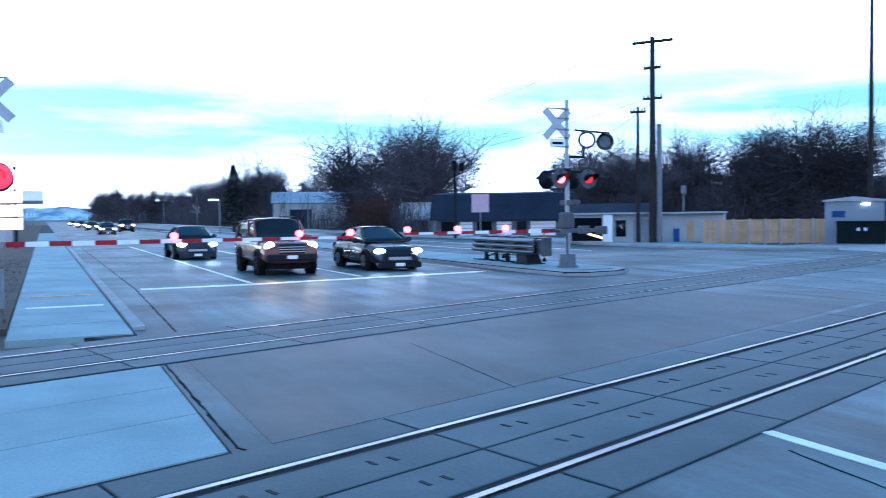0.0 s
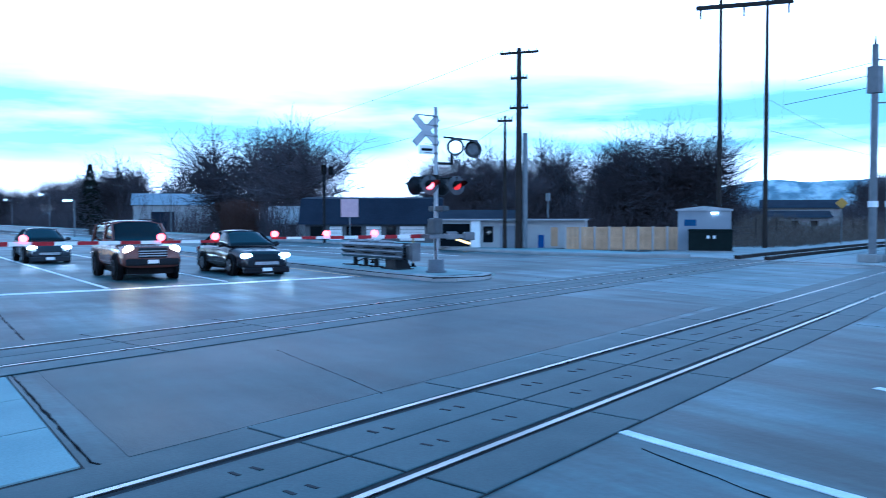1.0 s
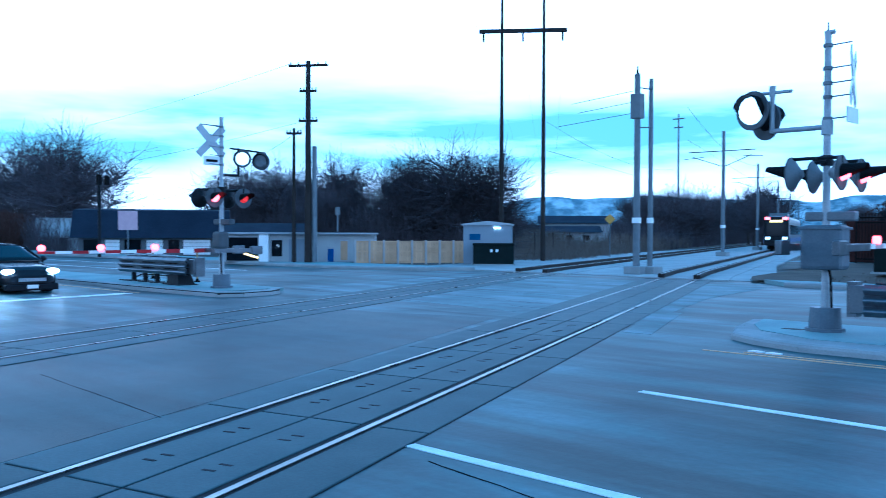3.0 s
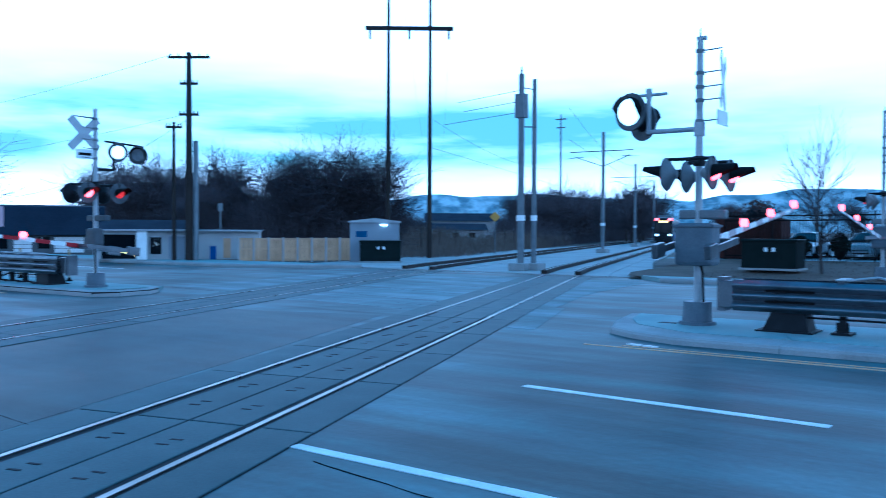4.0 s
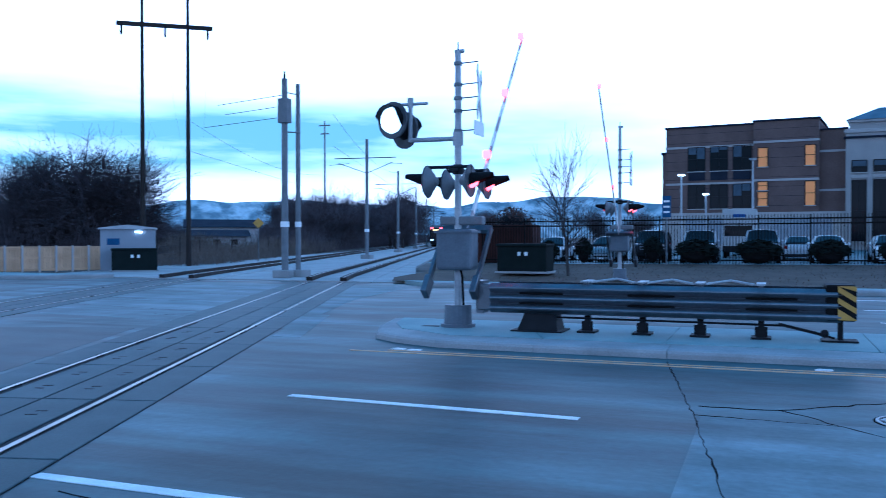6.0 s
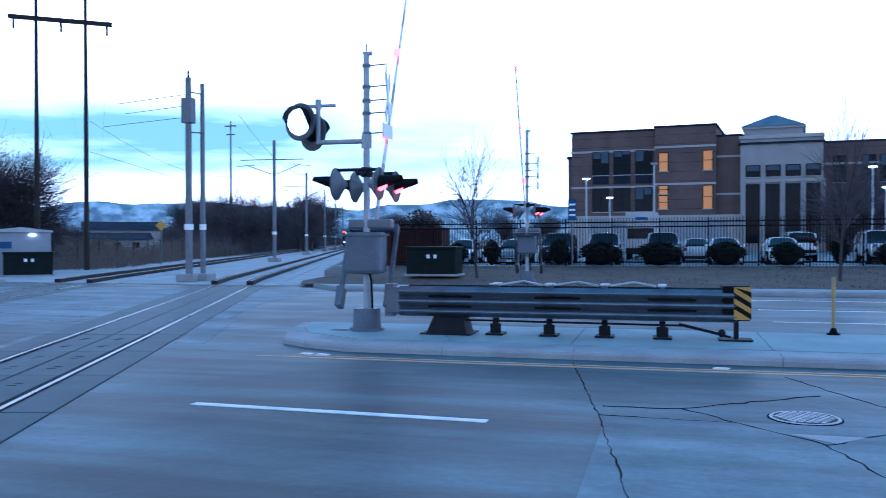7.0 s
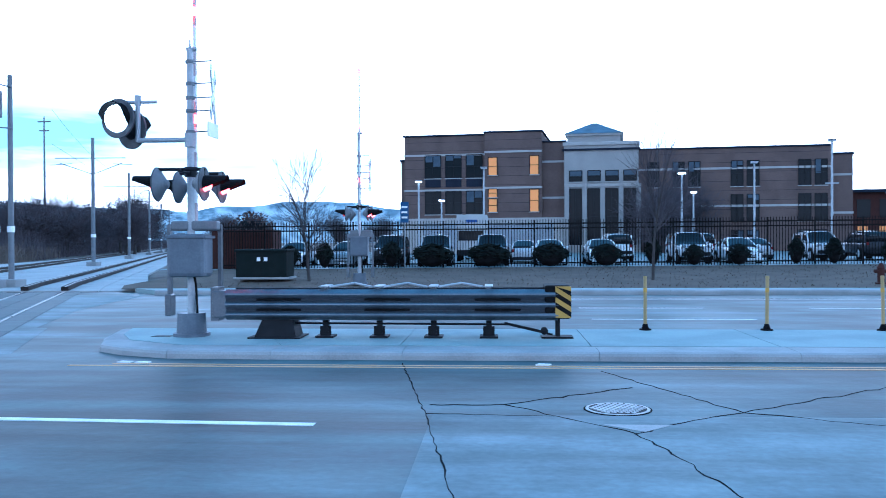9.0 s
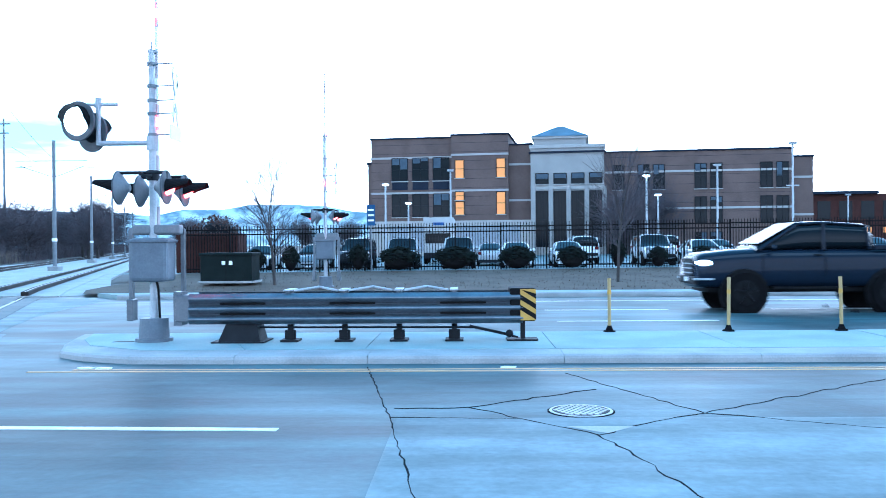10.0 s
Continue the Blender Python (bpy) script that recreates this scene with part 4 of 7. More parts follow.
def guardrail(m, length, label, posts, head=True):
    g = empty("guardrail", m, label, "guardrail", "guardrails")
    n = 3
    seg = (length - 0.25) / n
    for side, yy in ((1, -0.28), (-1, 0.28)):
        for i in range(n):
            b = part("beam", thrie_beam(seg + 0.06, yy - 0.012 * i * side, 0.6, side), "guard", g)
            b.location.x = 0.12 + i * seg
            # black bars paint the shadow lying in the beam's splice slots
            for zz in (0.51, 0.69):
                part("splice_slot_shade", boxed(0.12 + i * seg + 0.55, 0.12 + i * seg + 1.35, yy - 0.012 * i * side - 0.02, yy - 0.012 * i * side + 0.02, zz - 0.014, zz + 0.014), "black", g)
    for px in posts:
        p = bmesh.new()
        box(p, px - 0.05, px + 0.05, -0.06, 0.06, 0.03, 0.3)
        box(p, px - 0.16, px + 0.16, -0.2, 0.2, 0.0, 0.035)
        slab(p, [(px - 0.1, -0.05), (px + 0.1, -0.05), (px + 0.03, 0.05), (px - 0.03, 0.05)], 0.035, 0.2)
        part("post", p, "dark", g)
        part("diaphragm", boxed(px - 0.04, px + 0.04, -0.24, 0.24, 0.32, 0.92), "guard", g)
        part("top_clip", boxed(px - 0.07, px + 0.07, -0.3, 0.3, 0.905, 0.93), "alu", g)
    xs = sorted(posts)
    for a, b in zip(xs, xs[1:]):
        mid = (a + b) / 2
        part("top_brace", tube(tubed((a + 0.1, -0.24, 0.91), (mid, 0.2, 0.955), 0.022, 0.022, 6), (mid, 0.2, 0.955), (b - 0.1, -0.24, 0.91), 0.022, 0.022, 6), "alu", g)
    part("cable", tube(tubed((0.9, -0.1, 0.26), (length - 0.9, -0.1, 0.24), 0.018, 0.018, 8), (length - 0.9, -0.1, 0.24), (length - 0.15, -0.1, 0.06), 0.025, 0.018, 8), "dark", g)
    anchor = bmesh.new()
    tube(anchor, (length - 1.0, -0.12, 0.27), (length - 0.25, -0.12, 0.1), 0.02, 0.02, 6)
    bmesh.ops.create_uvsphere(anchor, u_segments=10, v_segments=6, radius=0.07, matrix=Matrix.Translation((length - 0.3, -0.12, 0.13)))
    box(anchor, length - 0.35, length + 0.2, -0.2, 0.2, 0.0, 0.03)
    part("anchor", anchor, "dark", g)
    foot = bmesh.new()
    loft(foot, [[(0.62, -0.3, 0), (1.38, -0.3, 0), (1.38, 0.3, 0), (0.62, 0.3, 0)], [(0.76, -0.24, 0.34), (1.3, -0.24, 0.34), (1.3, 0.24, 0.34), (0.76, 0.24, 0.34)]])
    box(foot, 0.52, 1.46, -0.36, 0.36, 0, 0.025)
    part("anchor_block", foot, "dark", g, "dark steel anchor block")
    part("end_stub", box(boxed(-0.16, 0.16, -0.2, 0.2, 0.36, 0.84, bevel=0.02), -0.2, -0.05, -0.16, 0.16, 0.3, 0.9), "guard", g)
    if head:
        nose = part("end_head", boxed(length - 0.3, length + 0.14, -0.36, 0.36, 0.36, 0.94, bevel=0.03), "black", g, "black impact head")
        plate = part("marker", boxed(length - 0.12, length + 0.15, -0.385, -0.363, 0.38, 0.92), "signyellow", nose, "yellow marker with black diagonal stripes")
        for k in range(3):
            st = bmesh.new()
            z0 = 0.4 + k * 0.18
            vs = [(length - 0.12, z0 + 0.16), (length - 0.12, z0 + 0.25), (length + 0.15, z0 + 0.08), (length + 0.15, z0 - 0.01)]
            vs = [(a, min(0.92, b)) for a, b in vs]
            f0 = [st.verts.new((a, -0.388, b)) for a, b in vs]
            f1 = [st.verts.new((a, -0.384, b)) for a, b in vs]
            st.faces.new(f0)
            st.faces.new(f1[::-1])
            for i in range(4):
                st.faces.new((f0[i], f0[(i + 1) % 4], f1[(i + 1) % 4], f1[i]))
            part("stripe", st, "black", nose)
        part("end_post", boxed(length - 0.1, length - 0.02, -0.06, 0.06, 0.0, 0.4), "dark", g)
    return g


guardrail(pose(-4.95, 15.6, 0.15), 6.05, "weathered corrugated steel guardrail with a striped end head on the median", [1.86, 2.83, 3.8, 4.78], True)
guardrail(pose(-24.6, 14.75, 0.15, 0, 0, 180), 4.6, "weathered corrugated steel guardrail on the far median", [1.7, 2.5, 3.3, 4.1], False)

# ---------------------------------------------------------------- marker posts, manhole
post = empty("marker_post", pose(2.79, 16.95, 0.15), "slim yellow plastic marker post standing on the median", "post", "marker posts")
part("base", tube(tubed((0, 0, 0), (0, 0, 0.025), 0.12, 0.11, 14), (0, 0, 0.025), (0, 0, 0.12), 0.075, 0.04, 12), "rubber", post, "black rubber base")
part("tube", tubed((0, 0, 0.1), (0, 0, 1.0), 0.034, 0.032, 14), "postyellow", post)
part("reflector", tubed((0, 0, 0.72), (0, 0, 0.8), 0.037, 0.037, 14), "signyellow", post)
part("cap", tubed((0, 0, 0.98), (0, 0, 1.03), 0.038, 0.03, 14), "postyellow", post)
for x, y in ((5.06, 16.95), (7.2, 16.95), (9.4, 16.95), (11.7, 16.95), (-26.5, 15.9), (-29.5, 15.9)):
    copy_thing(post, pose(x, y, 0.15, rng.uniform(-1, 1), rng.uniform(-1, 1)))
mh = empty("manhole_cover", pose(1.31, 9.77, 0.0), "round cast-iron manhole cover set in cracked concrete", "manhole")
part("joint", tubed((0, 0, -0.02), (0, 0, 0.006), 0.372, 0.372, 40), "crack", mh)
part("rim", tubed((0, 0, -0.02), (0, 0, 0.012), 0.355, 0.35, 40), "tread", mh)
part("lid", tubed((0, 0, 0.0), (0, 0, 0.014), 0.318, 0.316, 40), "dark", mh)
lug = bmesh.new()
for i in range(-5, 6):
    for j in range(-5, 6):
        lx, ly = (i + 0.5 * (j % 2)) * 0.07, j * 0.062
        if math.hypot(lx, ly) < 0.285:
            tube(lug, (lx, ly, 0.012), (lx, ly, 0.021), 0.03, 0.026, 6)
part("tread", lug, "tread", mh, "worn raised tread")
for x, y in ((0.55, 13.15), (-5.9, 13.25), (-5.6, 13.2)):
    tagged(part("litter_scrap", slabbed([(x, y), (x + 0.2, y - 0.02), (x + 0.24, y + 0.06), (x + 0.06, y + 0.09)], 0.0, 0.02), "white"), "scrap of pale litter in the gutter", "litter")


# ---------------------------------------------------------------- poles and wires
def wire(points, r=0.012, sag=0.0):
    bm = bmesh.new()
    path = [Vector(points[0])]
    for a, b in zip(points, points[1:]):
        a, b = Vector(a), Vector(b)
        n = 8 if sag else 1
        path += [a.lerp(b, i / n) - Vector((0, 0, sag * 4 * (i / n) * (1 - i / n))) for i in range(1, n + 1)]
    d = path[-1] - path[0]
    side = Vector((-d.y, d.x, 0))
    side = side.normalized() if side.length > 0.01 else Vector((1, 0, 0))
    up_ = d.cross(side).normalized()
    rings = [[bm.verts.new(p + o * r) for o in (side, up_, -side, -up_)] for p in path]
    for lo, hi in zip(rings, rings[1:]):
        for i in range(4):
            bm.faces.new((lo[i], lo[(i + 1) % 4], hi[(i + 1) % 4], hi[i]))
    return bm


def utility_pole(x, y, h, r, label, arms, wood="polewood"):
    p = empty("utility_pole", pose(x, y, 0), label, "utility pole", "utility poles")
    part("pole", tubed((0, 0, -0.1), (0, 0, h), r, r * 0.62, 14), wood, p)
    for z, w, turn in arms:
        c = part("crossarm", boxed(-w, w, -0.06, 0.06, z - 0.06, z + 0.06), "polewood", p)
        c.rotation_euler.z = turn
        for k in (-0.9, -0.5, 0.5, 0.9):
            part("insulator", tubed((w * k, 0, z + 0.06), (w * k, 0, z + 0.2), 0.04, 0.03, 8), "dark", c)
    return p


utility_pole(-39.75, 31.0, 11.6, 0.22, "tall weathered wooden utility pole with a crossarm", [(11.35, 1.15, radians(35)), (9.9, 0.5, radians(35)), (8.2, 0.55, radians(35))])
utility_pole(-40.45, 30.53, 7.8, 0.13, "slim weathered wooden utility pole", [(7.5, 0.45, radians(40))])
gp = empty("steel_pole", pose(-39.5, 31.26, 0), "plain grey steel pole beside a wooden one", "pole")
part("pole", tubed((0, 0, 0), (0, 0, 6.7), 0.15, 0.14, 14), "galv", gp)
part("cap", tubed((0, 0, 6.7), (0, 0, 6.76), 0.16, 0.12, 14), "galv", gp)
hf = empty("pylon", pose(-34.7, 46.5, 0), "tall two-legged wooden transmission frame with a long crossarm", "pylon")
for dx, dy in ((0, 0), (-2.2, -1.65)):
    part("pole", tubed((dx, dy, -0.1), (dx, dy, 17.4), 0.17, 0.09, 14), "polewood", hf)
xa = part("crossarm", boxed(-2.9, 2.9, -0.1, 0.1, -0.12, 0.12), "polewood", hf)
xa.matrix_basis = pose(-1.1, -0.82, 15.2, 0, 0, 36.9)
for k in (-2.6, 0, 2.6):
    part("insulator", tubed((k, 0, -0.7), (k, 0, -0.1), 0.07, 0.07, 8), "dark", xa)

# wires of the transmission line and of the street line
for k, z in ((-2.6, 14.4), (0, 14.4), (2.6, 14.4)):
    cx, cy = -35.8 + k * 0.8, 45.7 + k * 0.6
    tagged(part("power_line", wire([(cx + 66, cy - 90, z + 1.5), (cx, cy, z), (cx - 60, cy + 82, z + 1)], 0.005, 1.6), "dark"), "thin dark overhead power line", "cable", "power lines")
for k, z in ((-0.9, 11.5), (0.2, 8.3)):
    tagged(part("power_line", wire([(-39.75 + k * 0.8, 31.0 + k * 0.6, z), (-95, 29, z - 1.6)], 0.009, 0.9), "dark"), "thin dark overhead power line", "cable", "power lines")
tagged(part("power_line", wire([(-39.75, 31, 8.0), (-61, 33, 4.2)], 0.014, 0.7), "dark"), "thin dark overhead service line", "cable", "power lines")


# ---------------------------------------------------------------- catenary
def catenary_pole(x, y, h, label, arm=True, boxy=False, r=0.16):
    p = empty("catenary_pole", pose(x, y, 0.02), label, "catenary pole", "catenary poles")
    part("plinth", boxed(-0.42, 0.42, -0.42, 0.42, 0, 0.36, bevel=0.04), "kerb", p, "concrete plinth")
    part("mast", tubed((0, 0, 0.3), (0, 0, h), r, r * 0.82, 14), "galv", p, "galvanised steel mast")
    part("collar", tubed((0, 0, 2.3), (0, 0, 2.55), r * 1.25, r * 1.25, 14), "white", p)
    if boxy:
        part("switch_case", boxed(-0.25, 0.25, -0.2, 0.2, h - 2.0, h - 0.9, bevel=0.02), "galv", p)
        part("insulator", tubed((0, 0, h), (0, 0, h + 0.35), 0.06, 0.03, 10), "dark", p)
        part("tie", tubed((0, 0, h - 2.4), (0.55, 0.45, h - 2.4), 0.03), "galv", p)
        part("tie", tubed((0, 0, h - 0.6), (0.5, 0.42, h - 0.7), 0.025), "galv", p)
    if arm:
        a = bmesh.new()
        tube(a, (-3.0, -0.2, h - 1.6), (2.6, 0.2, h - 1.6), 0.035, 0.035, 6)
        tube(a, (-2.6, -0.2, h - 2.0), (0, 0, h - 2.9), 0.03, 0.03, 6)
        tube(a, (2.3, 0.2, h - 2.0), (0, 0, h - 2.9), 0.03, 0.03, 6)
        tube(a, (-3.4, -0.2, h - 2.15), (-1.6, -0.2, h - 2.05), 0.02, 0.02, 6)
        tube(a, (1.6, 0.2, h - 2.05), (3.2, 0.2, h - 2.15), 0.02, 0.02, 6)
        part("cantilever", a, "dark", p)
    return p


catenary_pole(-20.6, 34.6, 9.0, "tall galvanised catenary pole with a switch case", arm=False, boxy=True)
catenary_pole(-20.2, 35.1, 8.8, "tall galvanised catenary pole beside its twin", arm=False, r=0.12)
for x, y, h in ((-32.2, 67.6, 10.2), (-42.9, 99, 10.0), (-53.6, 131, 9.8), (-64.4, 163, 9.6), (-75.2, 195, 9.6)):
    catenary_pole(x, y, h, "galvanised catenary pole with cantilever arms over both tracks")
tp = empty("transmission_tower", pose(-90, 168, 0), "slim steel transmission tower behind the trees", "pylon")
part("mast", tubed((0, 0, 0), (0, 0, 27), 0.34, 0.15, 8), "galv", tp)
for z, w in ((26, 1.3), (24.2, 1.0)):
    part("crossarm", boxed(-w, w, -0.12, 0.12, z - 0.12, z + 0.12), "galv", tp)
for off in (0.79, 0.79 - TRACK_X):
    for z, sag in ((5.9, 0.0), (7.3, 0.7)):
        pts = [(ax(y) + off, y, z) for y in (-30, 34.6, 67.6, 99, 131, 163, 195, 300)]
        tagged(part("catenary_wire", wire(pts[1:], 0.009, sag), "dark"), "thin dark overhead wire above the track", "cable", "catenary wires")
for z, dx in ((8.3, -4.5), (7.8, -4.0), (7.3, -5.5)):
    tagged(part("feeder_wire", wire([(-20.6, 34.6, z), (-20.6 + dx, 34.6 - dx * 0.3, z - 0.05)], 0.012), "dark"), "short dark feeder wire from the catenary pole", "cable")


# ---------------------------------------------------------------- railway cabin, boxes, fences
cab = empty("equipment_cabin", pose(-34.0, 37.85, 0.0, 0, 0, 38.5), "grey railway equipment cabin with a low roof and a lit lamp", "cabin")
part("wall", boxed(0, 2.85, 0, 2.4, 0, 2.3, bevel=0.02), "shelter", cab)
rf = bmesh.new()
loft(rf, [[(-0.1, -0.12, 2.3), (2.95, -0.12, 2.3), (2.95, -0.12, 2.38), (1.43, -0.12, 2.56), (-0.1, -0.12, 2.38)], [(-0.1, 2.5, 2.3), (2.95, 2.5, 2.3), (2.95, 2.5, 2.38), (1.43, 2.5, 2.56), (-0.1, 2.5, 2.38)]])
part("roof", rf, "alu", cab)
part("door", boxed(1.9, 2.65, -0.03, 0.0, 0.1, 2.0), "shelter", cab)
part("sign", boxed(0.35, 1.0, -0.02, 0.0, 1.45, 1.8), "signblue", cab, "small blue notice")
part("lamp", boxed(1.8, 2.15, -0.12, -0.02, 2.1, 2.2), "lampglow", cab, "lit bulkhead lamp")
part("vent", boxed(-0.03, 0.0, 0.8, 1.4, 1.5, 1.9), "dark", cab)


def ground_box(m, w, d, h, mat, label):
    b = empty("utility_box", m, label, "utility box", "utility boxes")
    part("plinth", boxed(-0.08, w + 0.08, -0.08, d + 0.08, 0, 0.08), "kerb", b)
    part("body", boxed(0, w, 0, d, 0.06, h - 0.1, bevel=0.03), mat, b)
    part("lid", boxed(-0.04, w + 0.04, -0.05, d + 0.04, h - 0.12, h, bevel=0.03), mat, b)
    for k in (0.42, 0.56):
        part("label_plate", boxed(w * k, w * k + 0.14, -0.012, 0.0, h * 0.6, h * 0.6 + 0.16), "white", b)
    part("seam", boxed(w * 0.5 - 0.01, w * 0.5 + 0.01, -0.006, 0, 0.1, h - 0.14), "black", b)
    return b


ground_box(pose(-32.75, 37.3, 0.02, 0, 0, 38.5), 2.3, 1.3, 1.25, "greenbox", "dark green utility box in front of the grey cabin")
ground_box(pose(-11.0, 36.0, 0.32), 2.15, 1.4, 1.25, "greenbox", "dark green utility box on the brown grass bank")
mar = empty("shed", pose(-15.9, 47.6, 0.4), "dark red corrugated shed behind the fence", "shed")
part("wall", boxed(0, 3.4, 0, 2.0, 0, 2.15, bevel=0.02), "maroon", mar)
for k in range(16):
    part("rib", boxed(0.08 + k * 0.205, 0.16 + k * 0.205, -0.03, 0.0, 0.05, 2.1), "maroon", mar)

wf = empty("timber_fence", pose(-37.4, 32.5, 0.02, 0, 0, 58.0), "pale timber panel fence with dark posts", "fence")
L = 6.25
for i in range(9):
    x0 = i * L / 7.6
    part("post", boxed(x0 - 0.05, x0 + 0.05, -0.07, 0.05, 0, 1.42), "band", wf)
for i in range(8):
    x0 = i * L / 7.6 + 0.06
    for k in range(5):
        w = (L / 7.6 - 0.12) / 5
        part("board", boxed(x0 + k * w + 0.005, x0 + (k + 1) * w - 0.005, 0, 0.025, 0.08, 1.36 + rng.uniform(-0.015, 0.015)), "wood", wf)
    for z in (0.12, 0.72, 1.28):
        part("rail", boxed(x0, x0 + L / 7.6 - 0.12, -0.04, 0, z, z + 0.09), "wood", wf)

# the low white building and clutter beside the poles
lowb = empty("low_building", pose(-45.6, 26.6, 0.15, 0, 0, 46.0), "low white building with dark openings and a lit interior", "building")
part("wall", boxed(2.2, 11.0, 0, 4, 0, 1.6), "plaster", lowb)
rf = bmesh.new()
loft(rf, [[(2.0, -0.36, 1.66), (2.0, 4.4, 1.66), (2.0, 2.0, 2.25)], [(7.2, -0.36, 1.66), (7.2, 4.4, 1.66), (7.2, 2.0, 2.25)]])
part("roof", rf, "roof", lowb)
part("flat_roof", boxed(7.2, 11.2, -0.35, 4.3, 1.66, 1.74, bevel=0.02), "roof", lowb)
part("fascia", boxed(2.0, 11.2, -0.39, -0.35, 1.6, 1.7), "alu", lowb, "pale fascia board")
part("column", boxed(4.3, 4.85, -0.3, 0.0, 0, 1.6, bevel=0.02), "white", lowb, "broad white column")
for x0, x1, z0, z1, mt in ((2.4, 4.2, 0.05, 1.4, "window"), (5.0, 5.6, 0.3, 1.25, "window"), (6.0, 7.2, 0.0, 1.3, "shelter"), (8.25, 8.6, 0.0, 0.75, "navy"), (9.0, 9.4, 0.1, 1.2, "wood"), (9.9, 10.5, 0.3, 1.2, "shelter")):
    w = part("opening", boxed(x0, x1, -0.04, 0.02, z0, z1), mt, lowb)
    part("frame", boxed(x0 - 0.05, x1 + 0.05, -0.05, -0.01, z1, z1 + 0.08), "alu", w)
gl = part("lit_sign", boxed(3.1, 3.95, -0.07, -0.045, 1.4, 1.52), "amber", lowb, "glowing yellow strip")
gl.rotation_euler.y = 0.3

dr = empty("roadside_building", pose(-64.8, 28.9, 0.0, 0, 0, 58.0), "long low building with a steep dark roof", "building")
part("wall", boxed(0, 10.8, 0, 8, 0, 1.5), "darkplaster", dr)
for x0, x1 in ((1.95, 2.95), (4.9, 6.1), (7.6, 9.6)):
    part("garage_door", boxed(x0, x1, -0.06, 0.02, 0.1, 1.25), "white", dr, "white panelled door")
    for z in (0.4, 0.7, 1.0):
        part("door_seam", boxed(x0, x1, -0.068, -0.055, z, z + 0.03), "darkplaster", dr)
for x0, x1 in ((0.4, 1.5), (3.3, 4.5), (6.5, 7.3)):
    part("window", boxed(x0, x1, -0.05, 0.02, 0.4, 1.25), "window", dr)
rf = bmesh.new()
loft(rf, [[(-0.5, -0.6, 1.4), (-0.5, 8.6, 1.4), (-0.5, 4.6, 3.7), (-0.5, 1.2, 3.5)], [(11.1, -0.6, 1.4), (11.1, 8.6, 1.4), (11.1, 4.6, 3.7), (11.1, 1.2, 3.5)]])
part("roof", rf, "roof", dr)
wh = empty("gabled_house", pose(-85.3, 34.2, 0, 0, 0, 64.0) @ Matrix.Scale(0.62, 4), "white gabled house with a pale roof", "house")
part("wall", boxed(0, 9, 0, 8, 0, 2.3), "plaster", wh)
rf = bmesh.new()
loft(rf, [[(-0.5, -0.5, 2.2), (-0.5, 8.5, 2.2), (-0.5, 4, 5.2)], [(9.5, -0.5, 2.2), (9.5, 8.5, 2.2), (9.5, 4, 5.2)]])
part("roof", rf, "plaster", wh)
part("door", boxed(3, 4.2, -0.05, 0.02, 0, 2.0), "dark", wh)
wh2 = empty("warehouse", pose(-127, 30.5, 0, 0, 0, 74.0) @ Matrix.Diagonal((0.8, 0.8, 0.85, 1)), "long white warehouse with a shallow roof", "building")
part("wall", boxed(0, 20, 0, 12, 0, 4.6), "plaster", wh2)
rf = bmesh.new()
loft(rf, [[(-0.4, -0.4, 4.5), (-0.4, 12.4, 4.5), (-0.4, 6, 6.6)], [(20.4, -0.4, 4.5), (20.4, 12.4, 4.5), (20.4, 6, 6.6)]])
part("roof", rf, "shelter", wh2)
part("gate", boxed(3, 7, -0.06, 0.02, 0, 3.4), "roof", wh2)
for hx, hy, turn, s, lab in ((-67.5, 90, 36, 0.8, "pale house beyond the railway bushes"), (-52, 70, 40, 0.5, "small pale shed roof behind the fence")):
    hs = empty("far_house", pose(hx, hy, 0, 0, 0, turn), lab, "house")
    part("wall", boxed(0, 11 * s, 0, 8 * s, 0, 4.0 * s), "plaster", hs)
    rf = bmesh.new()
    loft(rf, [[(-0.4, -0.5, 3.9 * s), (-0.4, 8.5 * s, 3.9 * s), (-0.4, 4 * s, 5.2 * s)], [(11.4 * s, -0.5, 3.9 * s), (11.4 * s, 8.5 * s, 3.9 * s), (11.4 * s, 4 * s, 5.2 * s)]])
    part("roof", rf, "roof", hs)
    for k in range(3):
        part("window", boxed((1 + k * 3.3) * s, (2.3 + k * 3.3) * s, -0.05, 0.02, 2.3 * s, 3.3 * s), "window", hs)


# chain-link fence along the track
cl = empty("mesh_fence", pose(0, 0, 0), "low grey wire mesh fence along the railway", "fence")
for y in range(40, 130, 4):
    part("post", tubed((ax(y) - TRACK_X - 5.5, y, 0), (ax(y) - TRACK_X - 5.5, y, 1.9), 0.025, 0.025, 6), "dark", cl)
mesh = bmesh.new()
for z in (0.1, 0.5, 0.9, 1.3, 1.7, 1.88):
    tube(mesh, (ax(40) - TRACK_X - 5.5, 40, z), (ax(128) - TRACK_X - 5.5, 128, z), 0.007, 0.007, 4)
part("wire_mesh", mesh, "dark", cl)


